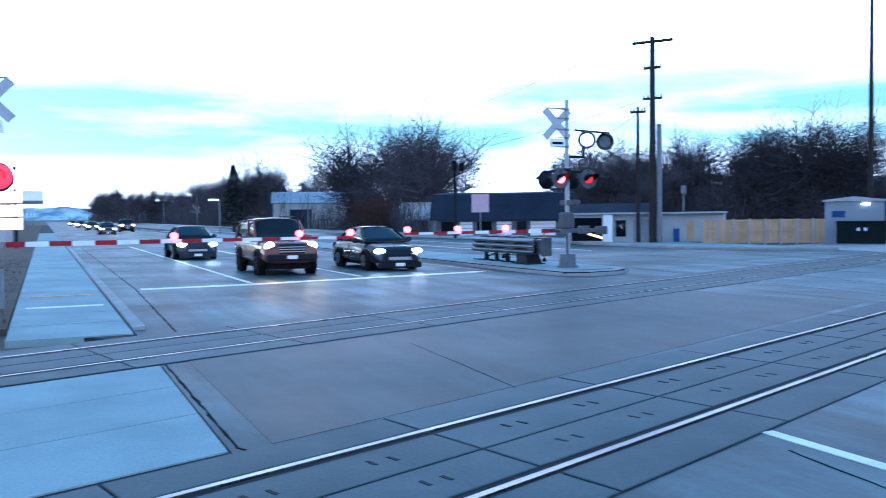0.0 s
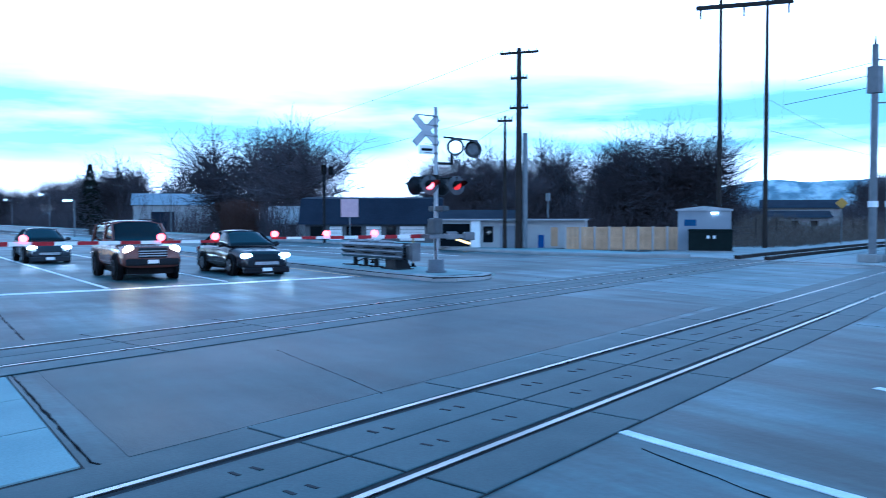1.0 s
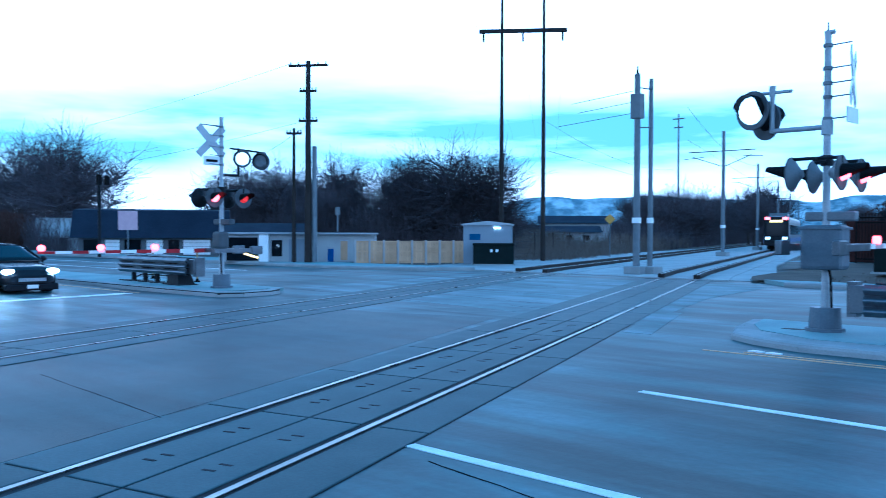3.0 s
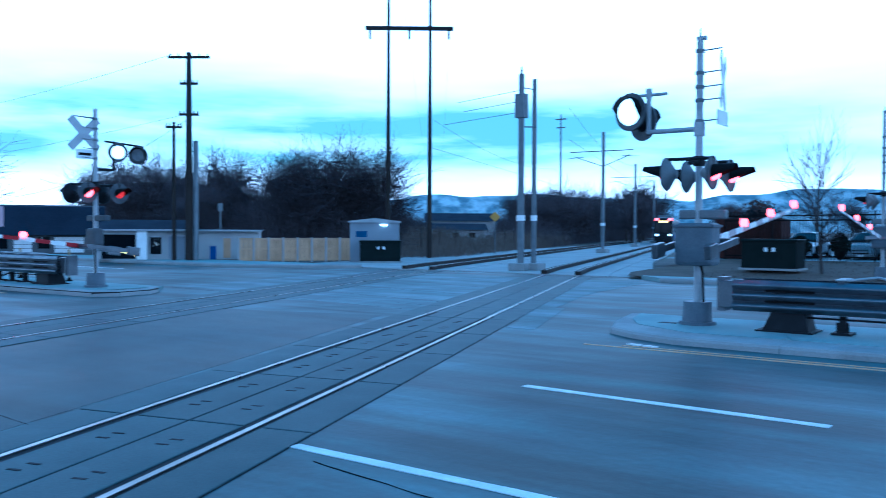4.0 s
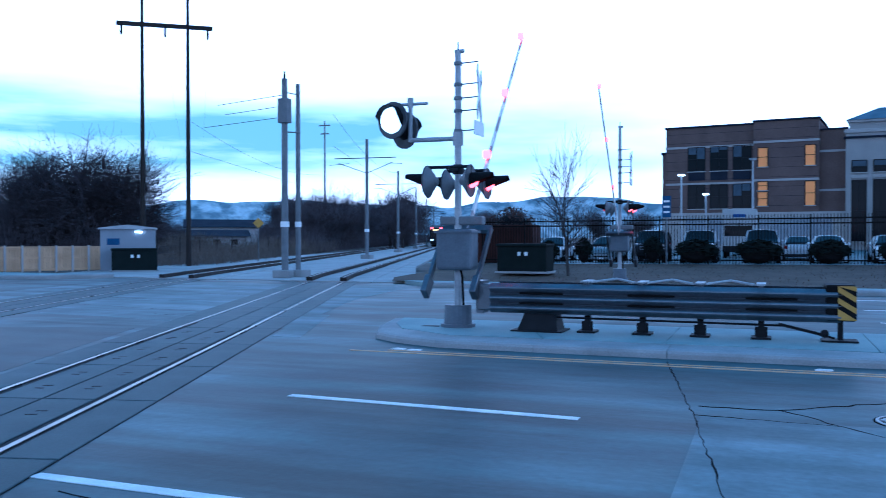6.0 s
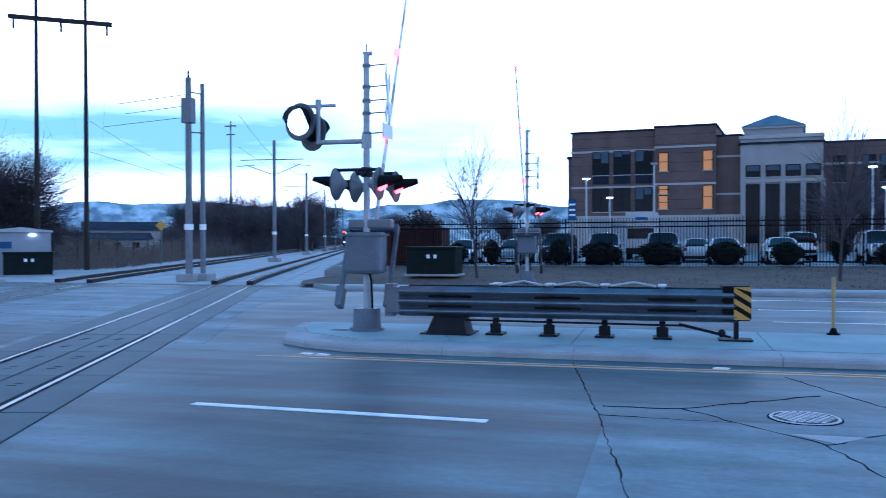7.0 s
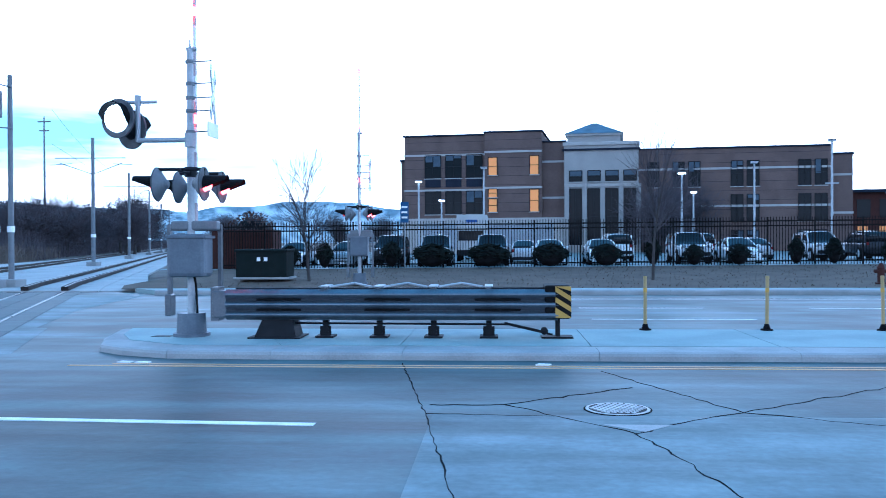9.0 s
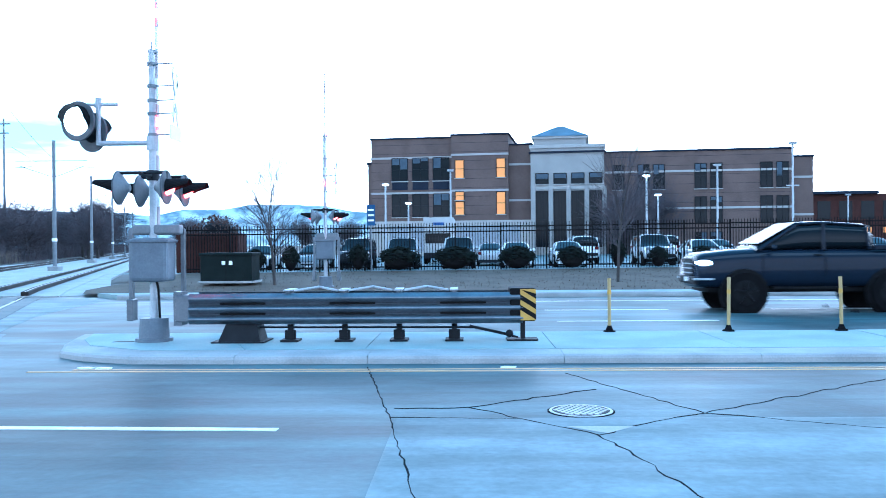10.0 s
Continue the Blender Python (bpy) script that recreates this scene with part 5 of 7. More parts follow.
def post_sign(x, y, z0, h, w, hh, mat, label, turn, diamond=False, bars=0):
    s = empty("road_sign", pose(x, y, z0, 0, 0, turn), label, "sign", "road signs")
    part("post", tubed((0, 0.04, 0), (0, 0.04, h), 0.035, 0.035, 8), "galv", s)
    pl = part("plate", boxed(-w, w, -0.012, 0.012, -hh, hh), mat, s)
    pl.matrix_basis = pose(0, 0, h - hh * (1.4 if diamond else 1.0), 0, 45 if diamond else 0, 0)
    for k in range(bars):
        part("lettering", boxed(-w * 0.7, w * 0.7, -0.016, -0.012, -hh * 0.6 + k * hh * 0.5, -hh * 0.6 + k * hh * 0.5 + hh * 0.18), "white", pl)
    return s


post_sign(-43.2, 21.9, 0.0, 2.95, 0.48, 0.5, "signback", "pale reddish rectangular road sign seen from its back", 62)
post_sign(-36.4, 57.3, 0.0, 3.35, 0.29, 0.29, "signyellow", "yellow diamond warning sign beside the railway", 32, True)
post_sign(-4.98, 46.0, 0.42, 3.55, 0.22, 0.55, "signblue", "narrow blue sign with pale lettering on a post", 3, bars=3)
pole = empty("street_post", pose(-43.6, 36.4, 0), "thin grey post with a small box behind the fence", "post")
part("post", tubed((0, 0, 0), (0, 0, 3.4), 0.06, 0.05, 8), "galv", pole)
part("box", boxed(-0.12, 0.12, -0.1, 0.1, 3.0, 3.5), "galv", pole)


# ---------------------------------------------------------------- steel fence along the bank
def picket_fence():
    f = empty("steel_fence", pose(0, 0, 0), "tall black steel picket fence along the car park", "fence")
    bay = 2.44
    x0, n = -15.2, 24
    y = 47.0
    rail_me, picket_me, post_me = [bpy.data.meshes.new(k) for k in ("rail", "picket", "post")]
    for me, args in ((rail_me, (0, bay, -0.02, 0.02, -0.035, 0.035)), (picket_me, (-0.019, 0.019, -0.012, 0.012, 0, 2.5)), (post_me, (-0.04, 0.04, -0.04, 0.04, 0, 2.6))):
        bm = boxed(*args)
        if me is picket_me:
            slab(bm, [(-0.02, -0.004), (0.02, -0.004), (0.02, 0.004), (-0.02, 0.004)], 2.46, 2.5)
        bm.to_mesh(me)
        bm.free()
        me.materials.append(M["black"])
    count = 0
    rest = bmesh.new()
    for i in range(n):
        xa = x0 + i * bay
        z = lot_z(xa + bay / 2, y)
        shared("post", post_me, f, pose(xa, y, z - 0.1))
        for zz in (0.2, 2.05, 2.3):
            shared("rail", rail_me, f, pose(xa, y, z + zz))
        k = 16
        for j in range(1, k):
            px = xa + j * bay / k
            if count < 300:
                shared("picket", picket_me, f, pose(px, y - 0.025, z + 0.02))
                count += 1
            else:
                box(rest, px - 0.019, px + 0.019, y - 0.037, y - 0.013, z + 0.02, z + 2.52)
    ob = part("pickets", rest, "black", f)
    tagged(ob, kind="stuff")
    return f


picket_fence()


# ---------------------------------------------------------------- trees
def bare_tree_parts(height, seed, spread=0.5, levels=4, fork=4, rmin=0.011):
    """The trunk with its limbs, and the fine twigs, as two bmeshes."""
    r = random.Random(seed)
    wood, fine = bmesh.new(), bmesh.new()

    def stick(bm, a, b, r0, r1, seg):
        d = b - a
        u = d.orthogonal().normalized()
        v = d.cross(u).normalized()
        lo = [bm.verts.new(a + (u * math.cos(6.283 * i / seg) + v * math.sin(6.283 * i / seg)) * r0) for i in range(seg)]
        hi = [bm.verts.new(b + (u * math.cos(6.283 * i / seg) + v * math.sin(6.283 * i / seg)) * r1) for i in range(seg)]
        for i in range(seg):
            bm.faces.new((lo[i], lo[(i + 1) % seg], hi[(i + 1) % seg], hi[i]))

    def grow(a, d, length, rad, level):
        seg = 7 if level == 0 else (5 if level == 1 else 3)
        bm = wood if level <= 1 else fine
        n = 3 if level < 3 else 2
        p = a
        for i in range(n):
            d = (d + Vector((r.uniform(-1, 1), r.uniform(-1, 1), r.uniform(-0.3, 0.7))) * 0.16).normalized()
            q = p + d * (length / n)
            ra, rb = rad * (1 - 0.5 * i / n), rad * (1 - 0.5 * (i + 1) / n)
            stick(bm, p, q, ra, rb, seg)
            if level < levels and (i > 0 or level > 0):
                for k in range(fork if level < 2 else r.choice((2, 2, 3))):
                    side = Vector((r.uniform(-1, 1), r.uniform(-1, 1), r.uniform(-0.4, 0.6))).normalized()
                    nd = (d * (1 - spread * 0.7) + side * spread * 1.3).normalized()
                    grow(p.lerp(q, r.uniform(0.2, 1)), nd, length * r.uniform(0.55, 0.86), max(rb * 0.6, rmin), level + 1)
            p = q
        if level < levels:
            grow(p, (d + Vector((r.uniform(-0.3, 0.3), r.uniform(-0.3, 0.3), 0.1))).normalized(), length * 0.7, rad * 0.5, level + 1)

    grow(Vector((0, 0, -0.1)), Vector((0, 0, 1)), height * 0.3, height * (0.022 if rmin > 0.01 else 0.012), 0)
    return wood, fine


def make_tree(name, height, seed, label, m, **k):
    wood, fine = bare_tree_parts(height, seed, **k)
    t = empty(name, m, label, "tree", "bare trees")
    part("trunk", wood, "bark", t)
    part("crown", fine, "twig", t)
    return t


big = [make_tree("bare_tree", 10.0, s, "large bare deciduous tree with a dense crown of dark twigs", pose(x, y, 0, 0, 0, s * 40) @ Matrix.Scale(k, 4), spread=sp, levels=4, fork=fk)
       for s, x, y, k, sp, fk in ((11, -92.4, 36.2, 1.68, 0.6, 4), (12, -49.5, 50.0, 1.2, 0.64, 4), (13, -57, 50, 0.9, 0.56, 4))]
young = make_tree("young_tree", 5.6, 21, "slim bare young tree planted in the grass bank", pose(-7.98, 36.4, 0.3) @ Matrix.Diagonal((1.1, 1.1, 1.45, 1)), spread=0.46, levels=3, fork=3, rmin=0.006)
copy_thing(young, pose(6.3, 36.4, 0.36, 0, 0, 130) @ Matrix.Diagonal((0.95, 0.95, 1.22, 1)))
rt = random.Random(8)
spots = [
    (-96, 32.5, 1.35), (-89, 39.0, 1.3), (-92, 40, 1.2), (-53, 52, 0.98), (-45, 53, 0.98), (-47, 51, 0.96), (-61, 51, 0.98), (-58, 46.5, 0.75), (-64, 46.5, 0.85), (-70, 47, 0.85), (-75, 49, 0.95), (-68, 53, 0.9), (-420, 33, 1.8), (-480, 33, 2.0), (-540, 33, 2.2), (-620, 33, 2.5), (-360, 33, 1.6), (-310, 33, 1.5), (-66, 50, 0.8), (-56, 55, 0.95), (-72, 52, 0.85), (-450, 36, 1.5), (-500, 38, 1.6), (-560, 40, 1.7),
    (-640, 42, 1.8), (-210, -12, 1.0), (-260, -12, 1.0), (-330, -14, 1.1), (-160, -14, 0.8), (-50, 54, 0.8), (-59, 46, 0.55), (-63, 52, 0.85), (-67, 46, 0.55), (-70, 55, 0.6), (-76, 49, 0.6), (-135, 30, 1.1), (-150, 36, 1.2), (-165, 33, 1.15),
    (-180, 40, 1.25), (-200, 38, 1.3), (-220, 42, 1.3), (-245, 40, 1.35), (-270, 44, 1.4), (-142, 46, 1.2), (-172, 50, 1.3), (-300, 44, 1.4), (-340, 46, 1.4), (-390, 48, 1.4), (-60, 104, 0.85), (-63, 112, 0.95), (-66, 122, 1.0), (-70, 132, 1.0),
    (-74, 146, 1.05), (-79, 160, 1.1), (-85, 176, 1.15), (-91, 194, 1.2), (-98, 216, 1.3), (-108, 240, 1.4), (-118, 270, 1.5), (-132, 305, 1.6), (-68, 100, 0.45), (-74, 110, 0.5), (-78, 124, 0.5), (-86, 138, 0.54), (-94, 152, 0.56), (-100, 168, 1.3),
    (-108, 184, 1.3), (-118, 204, 1.4), (-72, 92, 0.41), (-82, 104, 0.5), (-92, 122, 0.54), (-100, 140, 0.54), (-130, 230, 1.5), (-56, 70, 0.55), (-66, 205, 1.0), (-60, 190, 0.9), (-52, 178, 0.9), (-72, 226, 1.1), (-44, 160, 0.8), (-36, 190, 0.9),
    (-25, 185, 0.8), (-240, -20, 1.2), (-200, -18, 1.0), (-280, -22, 1.3), (19.5, 96, 0.95), (17, 92, 0.85), (-58, 136, 1.1), (-63, 144, 1.2), (-67, 151, 1.05), (-55, 126, 0.9), (-70, 166, 1.25), (-61, 120, 0.8),
]
for x, y, k in spots:
    src = rt.choice(big)
    k *= 1.28 / (1.5 if src is big[0] else src.matrix_basis.to_scale()[0])
    copy_thing(src, pose(x, y, -0.05, 0, 0, rt.uniform(0, 360)) @ Matrix.Diagonal((k * rt.uniform(0.9, 1.15), k * rt.uniform(0.9, 1.15), k * rt.uniform(0.85, 1.05), 1)))


def thicket(seed, label, strips, density, hmin, hmax, mat="twig"):
    """Dense bare scrub: crooked stems with short side twigs."""
    r = random.Random(seed)
    bm = bmesh.new()
    for (x0, y0), (x1, y1), depth in strips:
        n = int(math.hypot(x1 - x0, y1 - y0) * density)
        for _ in range(n):
            u = r.random()
            x, y = x0 + (x1 - x0) * u + r.uniform(-depth, depth), y0 + (y1 - y0) * u + r.uniform(-depth, depth)
            h = r.uniform(hmin, hmax) * max(0.3, 0.68 + 0.55 * noise.noise((x * 0.15, y * 0.15, seed)) + 0.5 * noise.noise((x * 0.04, y * 0.04, seed + 3)))
            w = 0.018 * h ** 0.5
            p = Vector((x, y, 0))
            lean = Vector((r.uniform(-0.3, 0.3), r.uniform(-0.3, 0.3), 1))
            for i in range(3):
                q = p + (lean + Vector((r.uniform(-0.25, 0.25), r.uniform(-0.25, 0.25), 0))) * h / 3
                a = r.uniform(0, 3.14)
                s = Vector((math.cos(a), math.sin(a), 0)) * w * (1 - i * 0.25)
                bm.faces.new([bm.verts.new(v) for v in (p - s, p + s, q + s * 0.7, q - s * 0.7)])
                for _k in range(3):
                    d = Vector((r.uniform(-1, 1), r.uniform(-1, 1), r.uniform(0.1, 1))) * h * 0.2
                    o = p.lerp(q, r.random())
                    bm.faces.new([bm.verts.new(v) for v in (o - s * 0.4, o + s * 0.4, o + d)])
                p = q
    return tagged(part("scrub", bm, mat), label, "bushes", kind="stuff")


thicket(5, "dense dark bare scrub behind the railway fence", [((-75, 42), (-44.5, 51), 2.5), ((-58, 60), (-51, 60), 2.0), ((-70, 50), (-47, 55), 2.5), ((-81, 34), (-94, 34.5), 2.0)], 110, 2.4, 5.4)
thicket(6, "dark bare scrub lining the railway", [((-53, 86), (-150, 380), 4.5)], 60, 1.5, 3.9)
thicket(9, "low dry scrub by the railway", [((-50, 62), (-58, 80), 2.0)], 40, 0.8, 1.8)
thicket(19, "broad brown bush under the large bare tree", [((-83.5, 30.4), (-89, 32.3), 1.4)], 260, 2.6, 4.6, "brownbush")
thicket(21, "tall dry weeds beside the railway", [((-36.5, 47), (-58, 106), 2.4), ((-46, 62), (-62, 84), 2.5)], 170, 1.0, 2.5, "drygrass")
thicket(7, "dark bare roadside scrub", [((-85, 35), (-120, 36), 3.0), ((-125, 33), (-400, 42), 4.0), ((-400, 36), (-850, 40), 4.0)], 30, 2.5, 7.0)
thicket(15, "dark bare scrub on the near side of the road", [((-130, -12), (-420, -14), 3.0)], 14, 2.0, 5.0)


def bush(m, seed, label, h=1.4, w=0.8):
    r = random.Random(seed)
    bm = bmesh.new()
    for _ in range(900):
        a, e = r.uniform(0, 6.283), r.uniform(-0.2, 1.5)
        d = r.uniform(0.55, 1.0)
        c = Vector((math.cos(a) * math.cos(e) * w * d, math.sin(a) * math.cos(e) * w * d, h * 0.45 + math.sin(e) * h * 0.5 * d))
        s = r.uniform(0.05, 0.11)
        u = Vector((r.uniform(-1, 1), r.uniform(-1, 1), r.uniform(-1, 1))).normalized() * s
        v = u.orthogonal().normalized() * s * 0.6
        bm.faces.new([bm.verts.new(p) for p in (c - u, c - v, c + u, c + v)])
    # black core that paints the shade deep between the leaves
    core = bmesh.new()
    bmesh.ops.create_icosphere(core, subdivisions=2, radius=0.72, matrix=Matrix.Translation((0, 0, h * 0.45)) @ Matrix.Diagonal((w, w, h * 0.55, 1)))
    b = empty("shrub", m, label, "shrub", "shrubs by the fence")
    part("foliage", bm, M["shrub"], b)
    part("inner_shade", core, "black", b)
    return b


M["shrub"] = material("dark_evergreen", (0.009, 0.012, 0.011), 0.9, other=(0.018, 0.019, 0.015), scale=3, fine=20, spec=0.04)
sh = bush(pose(-5.7, 46.2, lot_z(-5.7, 46)), 4, "rounded dark evergreen shrub in front of the fence", 1.5, 0.55)
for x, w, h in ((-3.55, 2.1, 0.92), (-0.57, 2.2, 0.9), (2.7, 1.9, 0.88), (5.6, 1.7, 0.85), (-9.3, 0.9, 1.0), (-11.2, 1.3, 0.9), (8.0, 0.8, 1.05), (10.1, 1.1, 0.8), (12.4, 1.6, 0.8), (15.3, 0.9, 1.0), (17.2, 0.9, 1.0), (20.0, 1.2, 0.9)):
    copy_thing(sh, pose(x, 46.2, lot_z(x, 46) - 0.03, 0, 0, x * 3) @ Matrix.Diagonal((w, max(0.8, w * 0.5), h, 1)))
sh2 = bush(pose(-14.2, 49.6, 0.4), 6, "broad brown bush beside the dark red shed", 3.4, 1.7)
for c in sh2.children:
    if c.name.startswith("foliage"):
        c.data.materials[0] = M["brownbush"]
con = empty("conifer", pose(-110, 21.5, 0), "dark narrow conifer beside the road", "tree")
part("trunk", tubed((0, 0, 0), (0, 0, 3), 0.25, 0.15, 8), "bark", con)
cr = bmesh.new()
for _ in range(1600):
    z = rt.uniform(1.0, 8.4)
    rr = (8.6 - z) * 0.32 * rt.uniform(0.5, 1)
    a = rt.uniform(0, 6.283)
    c = Vector((math.cos(a) * rr, math.sin(a) * rr, z))
    t = Vector((math.cos(a), math.sin(a), -0.5)) * 0.35
    s = Vector((-math.sin(a), math.cos(a), 0)) * 0.12
    cr.faces.new([cr.verts.new(p) for p in (c - s, c + s, c + t)])
part("crown", cr, M["shrub"], con)


# ---------------------------------------------------------------- the brick office building
TURN = -math.degrees(math.atan(0.14))
office = empty("office_building", pose(0, 103.0, 0.4, 0, 0, TURN), "two-tone brick office building with pale stone bands and a gabled entrance", "building")


def wing(x0, x1, y0, y1, top, label=""):
    w = part("wall", boxed(x0, x1, y0, y1, 0, top), "brick", office, label)
    part("cornice", boxed(x0 - 0.15, x1 + 0.15, y0 - 0.15, y1 + 0.1, top, top + 0.2, bevel=0.04), "roof", office, "dark metal parapet cap")
    for z in (top - 2.25, top - 6.45):
        part("band", boxed(x0 - 0.05, x1 + 0.05, y0 - 0.08, y0 + 0.1, z - 0.1, z + 0.14), "band", office, "pale stone band")
    return w


blind_rng = random.Random(17)


def opening(x, w, z0, z1, y, lit=False, split=True):
    """A recessed window with a frame, panes and a sill."""
    f = part("window", box(boxed(x, x + w, y - 0.05, y - 0.02, z0, z1), x - 0.02, x + w + 0.02, y - 0.02, y + 0.02, z0, z1), "warmwin" if lit else "window", office, "lit amber window" if lit else "dark window glass")
    fr = bmesh.new()
    for a, b, c, d in ((x - 0.06, x + 0.02, z0, z1), (x + w - 0.02, x + w + 0.06, z0, z1), (x, x + w, z1 - 0.05, z1 + 0.03), (x, x + w, (z0 + z1) / 2 - 0.03, (z0 + z1) / 2 + 0.03)):
        box(fr, a, b, y - 0.09, y - 0.045, c, d)
    if split:
        box(fr, x + w / 2 - 0.03, x + w / 2 + 0.03, y - 0.09, y - 0.045, z0, z1)
    part("frame", fr, "dark", f)
    part("sill", boxed(x - 0.1, x + w + 0.1, y - 0.16, y - 0.02, z0 - 0.1, z0), "band", f)
    if not lit and z1 - z0 < 4 and blind_rng.random() < 0.7:
        drop = (z1 - z0) * blind_rng.uniform(0.2, 0.55)
        half = w / 2 if split else w
        k = blind_rng.choice((0, 1)) * (w - half)
        part("blind", boxed(x + k + 0.06, x + k + half - 0.05, y - 0.062, y - 0.052, z1 - drop, z1 - 0.06), "blind", f, "half-lowered pale blind")
        if blind_rng.random() < 0.5 and split:
            part("blind", boxed(x + w - k - half + 0.06, x + w - k - 0.05, y - 0.062, y - 0.052, z1 - drop * 0.6, z1 - 0.06), "blind", f, "half-lowered pale blind")
    return f


wing(-11.5, -1.6, 0.3, 14, 14.0)
part("return_wall", boxed(-12.6, -11.5, 3, 14, 0, 11.3), "brick", office)
part("cornice", boxed(-12.75, -11.4, 2.85, 14, 11.3, 11.6), "roof", office)
wing(-1.6, 5.05, -0.6, 14, 14.15)
wing(5.05, 7.7, 0.3, 14, 12.95)
for x in (-8.95, -6.45, -3.95):
    opening(x, 1.9, 9.0, 11.75, 0.28)
    part("spandrel", boxed(x, x + 1.9, 0.2, 0.29, 7.95, 8.9), "roof", office)
    opening(x, 1.9, 4.7, 7.45, 0.28)
    opening(x, 1.9, 0.9, 3.2, 0.28)
for x, z0, z1 in ((-1.15, 9.2, 11.3), (3.7, 9.2, 11.4), (-1.15, 6.6, 7.6), (3.7, 4.9, 7.5), (-1.15, 4.9, 6.45)):
    opening(x, 1.0, z0, z1, -0.62, lit=True, split=False)
part("plinth", boxed(-11.6, 7.7, -0.75, 0.2, 0, 4.2), "band", office, "pale stone base storey")
part("plinth_louvre", boxed(-9.0, 6.4, -0.78, -0.74, 0.6, 3.6), "shelter", office)
# entrance pavilion
part("entrance_wall", boxed(7.7, 16.0, -1.4, 12, 0, 12.3), "stone", office, "pale stone entrance pavilion")
part("entrance_cornice", boxed(7.5, 16.2, -1.6, 12, 11.75, 11.95), "roof", office)
part("entrance_cornice", boxed(7.55, 16.15, -1.55, 12, 12.3, 12.7, bevel=0.05), "band", office)
part("attic", boxed(8.0, 14.0, -0.6, 8, 12.7, 13.5), "stone", office)
part("attic_cap", boxed(7.8, 14.2, -0.8, 8.2, 13.5, 13.75), "band", office)
gab = bmesh.new()
loft(gab, [[(7.7, -0.9, 13.75), (14.3, -0.9, 13.75), (14.3, 8.3, 13.75), (7.7, 8.3, 13.75)], [(10.7, 2.5, 15.3), (11.3, 2.5, 15.3), (11.3, 5, 15.3), (10.7, 5, 15.3)]])
part("hipped_roof", gab, "metalroof", office, "low hipped grey metal roof")
for x in (8.3, 10.35, 12.35, 14.35):
    opening(x, 1.4, 8.2, 9.45, -1.42, split=False)
    d = opening(x, 1.35, 1.0, 7.4, -1.42)
for x in (7.75, 9.75, 11.75, 13.8, 15.75):
    part("pilaster", boxed(x, x + 0.5, -1.75, -1.4, 0, 7.9), "stone", office)
part("entrance_band", boxed(7.7, 16.0, -1.55, -1.4, 7.6, 7.95), "band", office)
wing(16.0, 36.6, 0.2, 13, 11.75)
wing(36.6, 39.0, 1.2, 13, 10.9)
for x in (17.0, 19.8, 21.5, 26.1, 27.8, 33.2, 34.9):
    opening(x, 1.25, 7.5, 10.35, 0.18)
    opening(x, 1.25, 3.6, 6.6, 0.18)
    opening(x, 1.25, 0.7, 2.6, 0.18)
# fine courses of brick joints
for i in range(9):
    z = 4.9 + i * 1.05
    if z < 13.6:
        for a, b, y in ((-11.5, -1.6, 0.297), (-1.6, 5.05, -0.603)):
            part("mortar_course", boxed(a, b, y - 0.004, y + 0.01, z, z + 0.03), "roof", office)
    if z < 11.4:
        part("mortar_course", boxed(16.0, 36.6, 0.192, 0.21, z, z + 0.03), "roof", office)
fb = empty("far_building", pose(50, 128, 0.4, 0, 0, -6), "dark modern building with lit ground floor far behind the fence", "building")
part("wall", boxed(0, 16, 0, 10, 0, 8.2), "maroon", fb)
part("roof", boxed(-0.6, 9, -0.8, 10, 8.2, 8.6), "roof", fb)
for k in range(5):
    part("window", boxed(0.8 + k * 3, 2.6 + k * 3, -0.05, 0.02, 4.6, 7.2), "window", fb)
    part("lit_window", boxed(0.8 + k * 3, 2.2 + k * 3, -0.05, 0.02, 2.6, 3.4), "warmwin", fb)


def lot_lamp(x, y, h, lit, label, arm=False):
    z = lot_z(x, y)
    p = empty("lamp_post", pose(x, y, z), label, "street lamp", "car park lamps")
    part("pole", tubed((0, 0, 0), (0, 0, h), 0.1, 0.07, 10), "alu", p)
    part("luminaire", boxed(-0.26, 0.26, -0.2, 0.2, h, h + 0.12, bevel=0.03), "lampglow" if lit else "alu", p)
    part("head_cap", boxed(-0.28, 0.28, -0.22, 0.22, h + 0.12, h + 0.17), "alu", p)
    return p


for x, y, h, lit in ((-6.9, 75, 6.5, True), (-1.3, 75, 7.6, False), (15.4, 75, 6.9, True), (21.4, 75, 7.7, False), (18.55, 85, 5.8, True), (-5.4, 82, 5.2, True), (41, 95, 6, False)):
    lot_lamp(x, y, h, lit, "pale grey car park lamp post, lit" if lit else "pale grey car park lamp post, unlit")
tall = lot_lamp(25.9, 70, 8.9, False, "tall pale steel pole with a short crossbar")
part("crossbar", boxed(-0.5, 0.5, -0.05, 0.05, 5.6, 5.7), "alu", tall)


def street_lamp(x, y, h, lit=True, reach=1.6, label="grey street lamp with a lit head"):
    p = empty("street_lamp", pose(x, y, 0), label, "street lamp", "street lamps")
    part("pole", tubed((0, 0, 0), (0, 0, h), 0.09, 0.06, 10), "galv", p)
    part("arm", tubed((0, 0, h - 0.1), (0, -reach, h + 0.1), 0.04, 0.03, 8), "galv", p)
    hd = part("head", boxed(-0.2, 0.2, -reach - 0.35, -reach + 0.35, h + 0.03, h + 0.16, bevel=0.03), "galv", p)
    if lit:
        part("lens", boxed(-0.22, 0.22, -reach - 0.4, -reach + 0.4, h - 0.08, h + 0.03, bevel=0.03), "lampglow", hd)
    return p


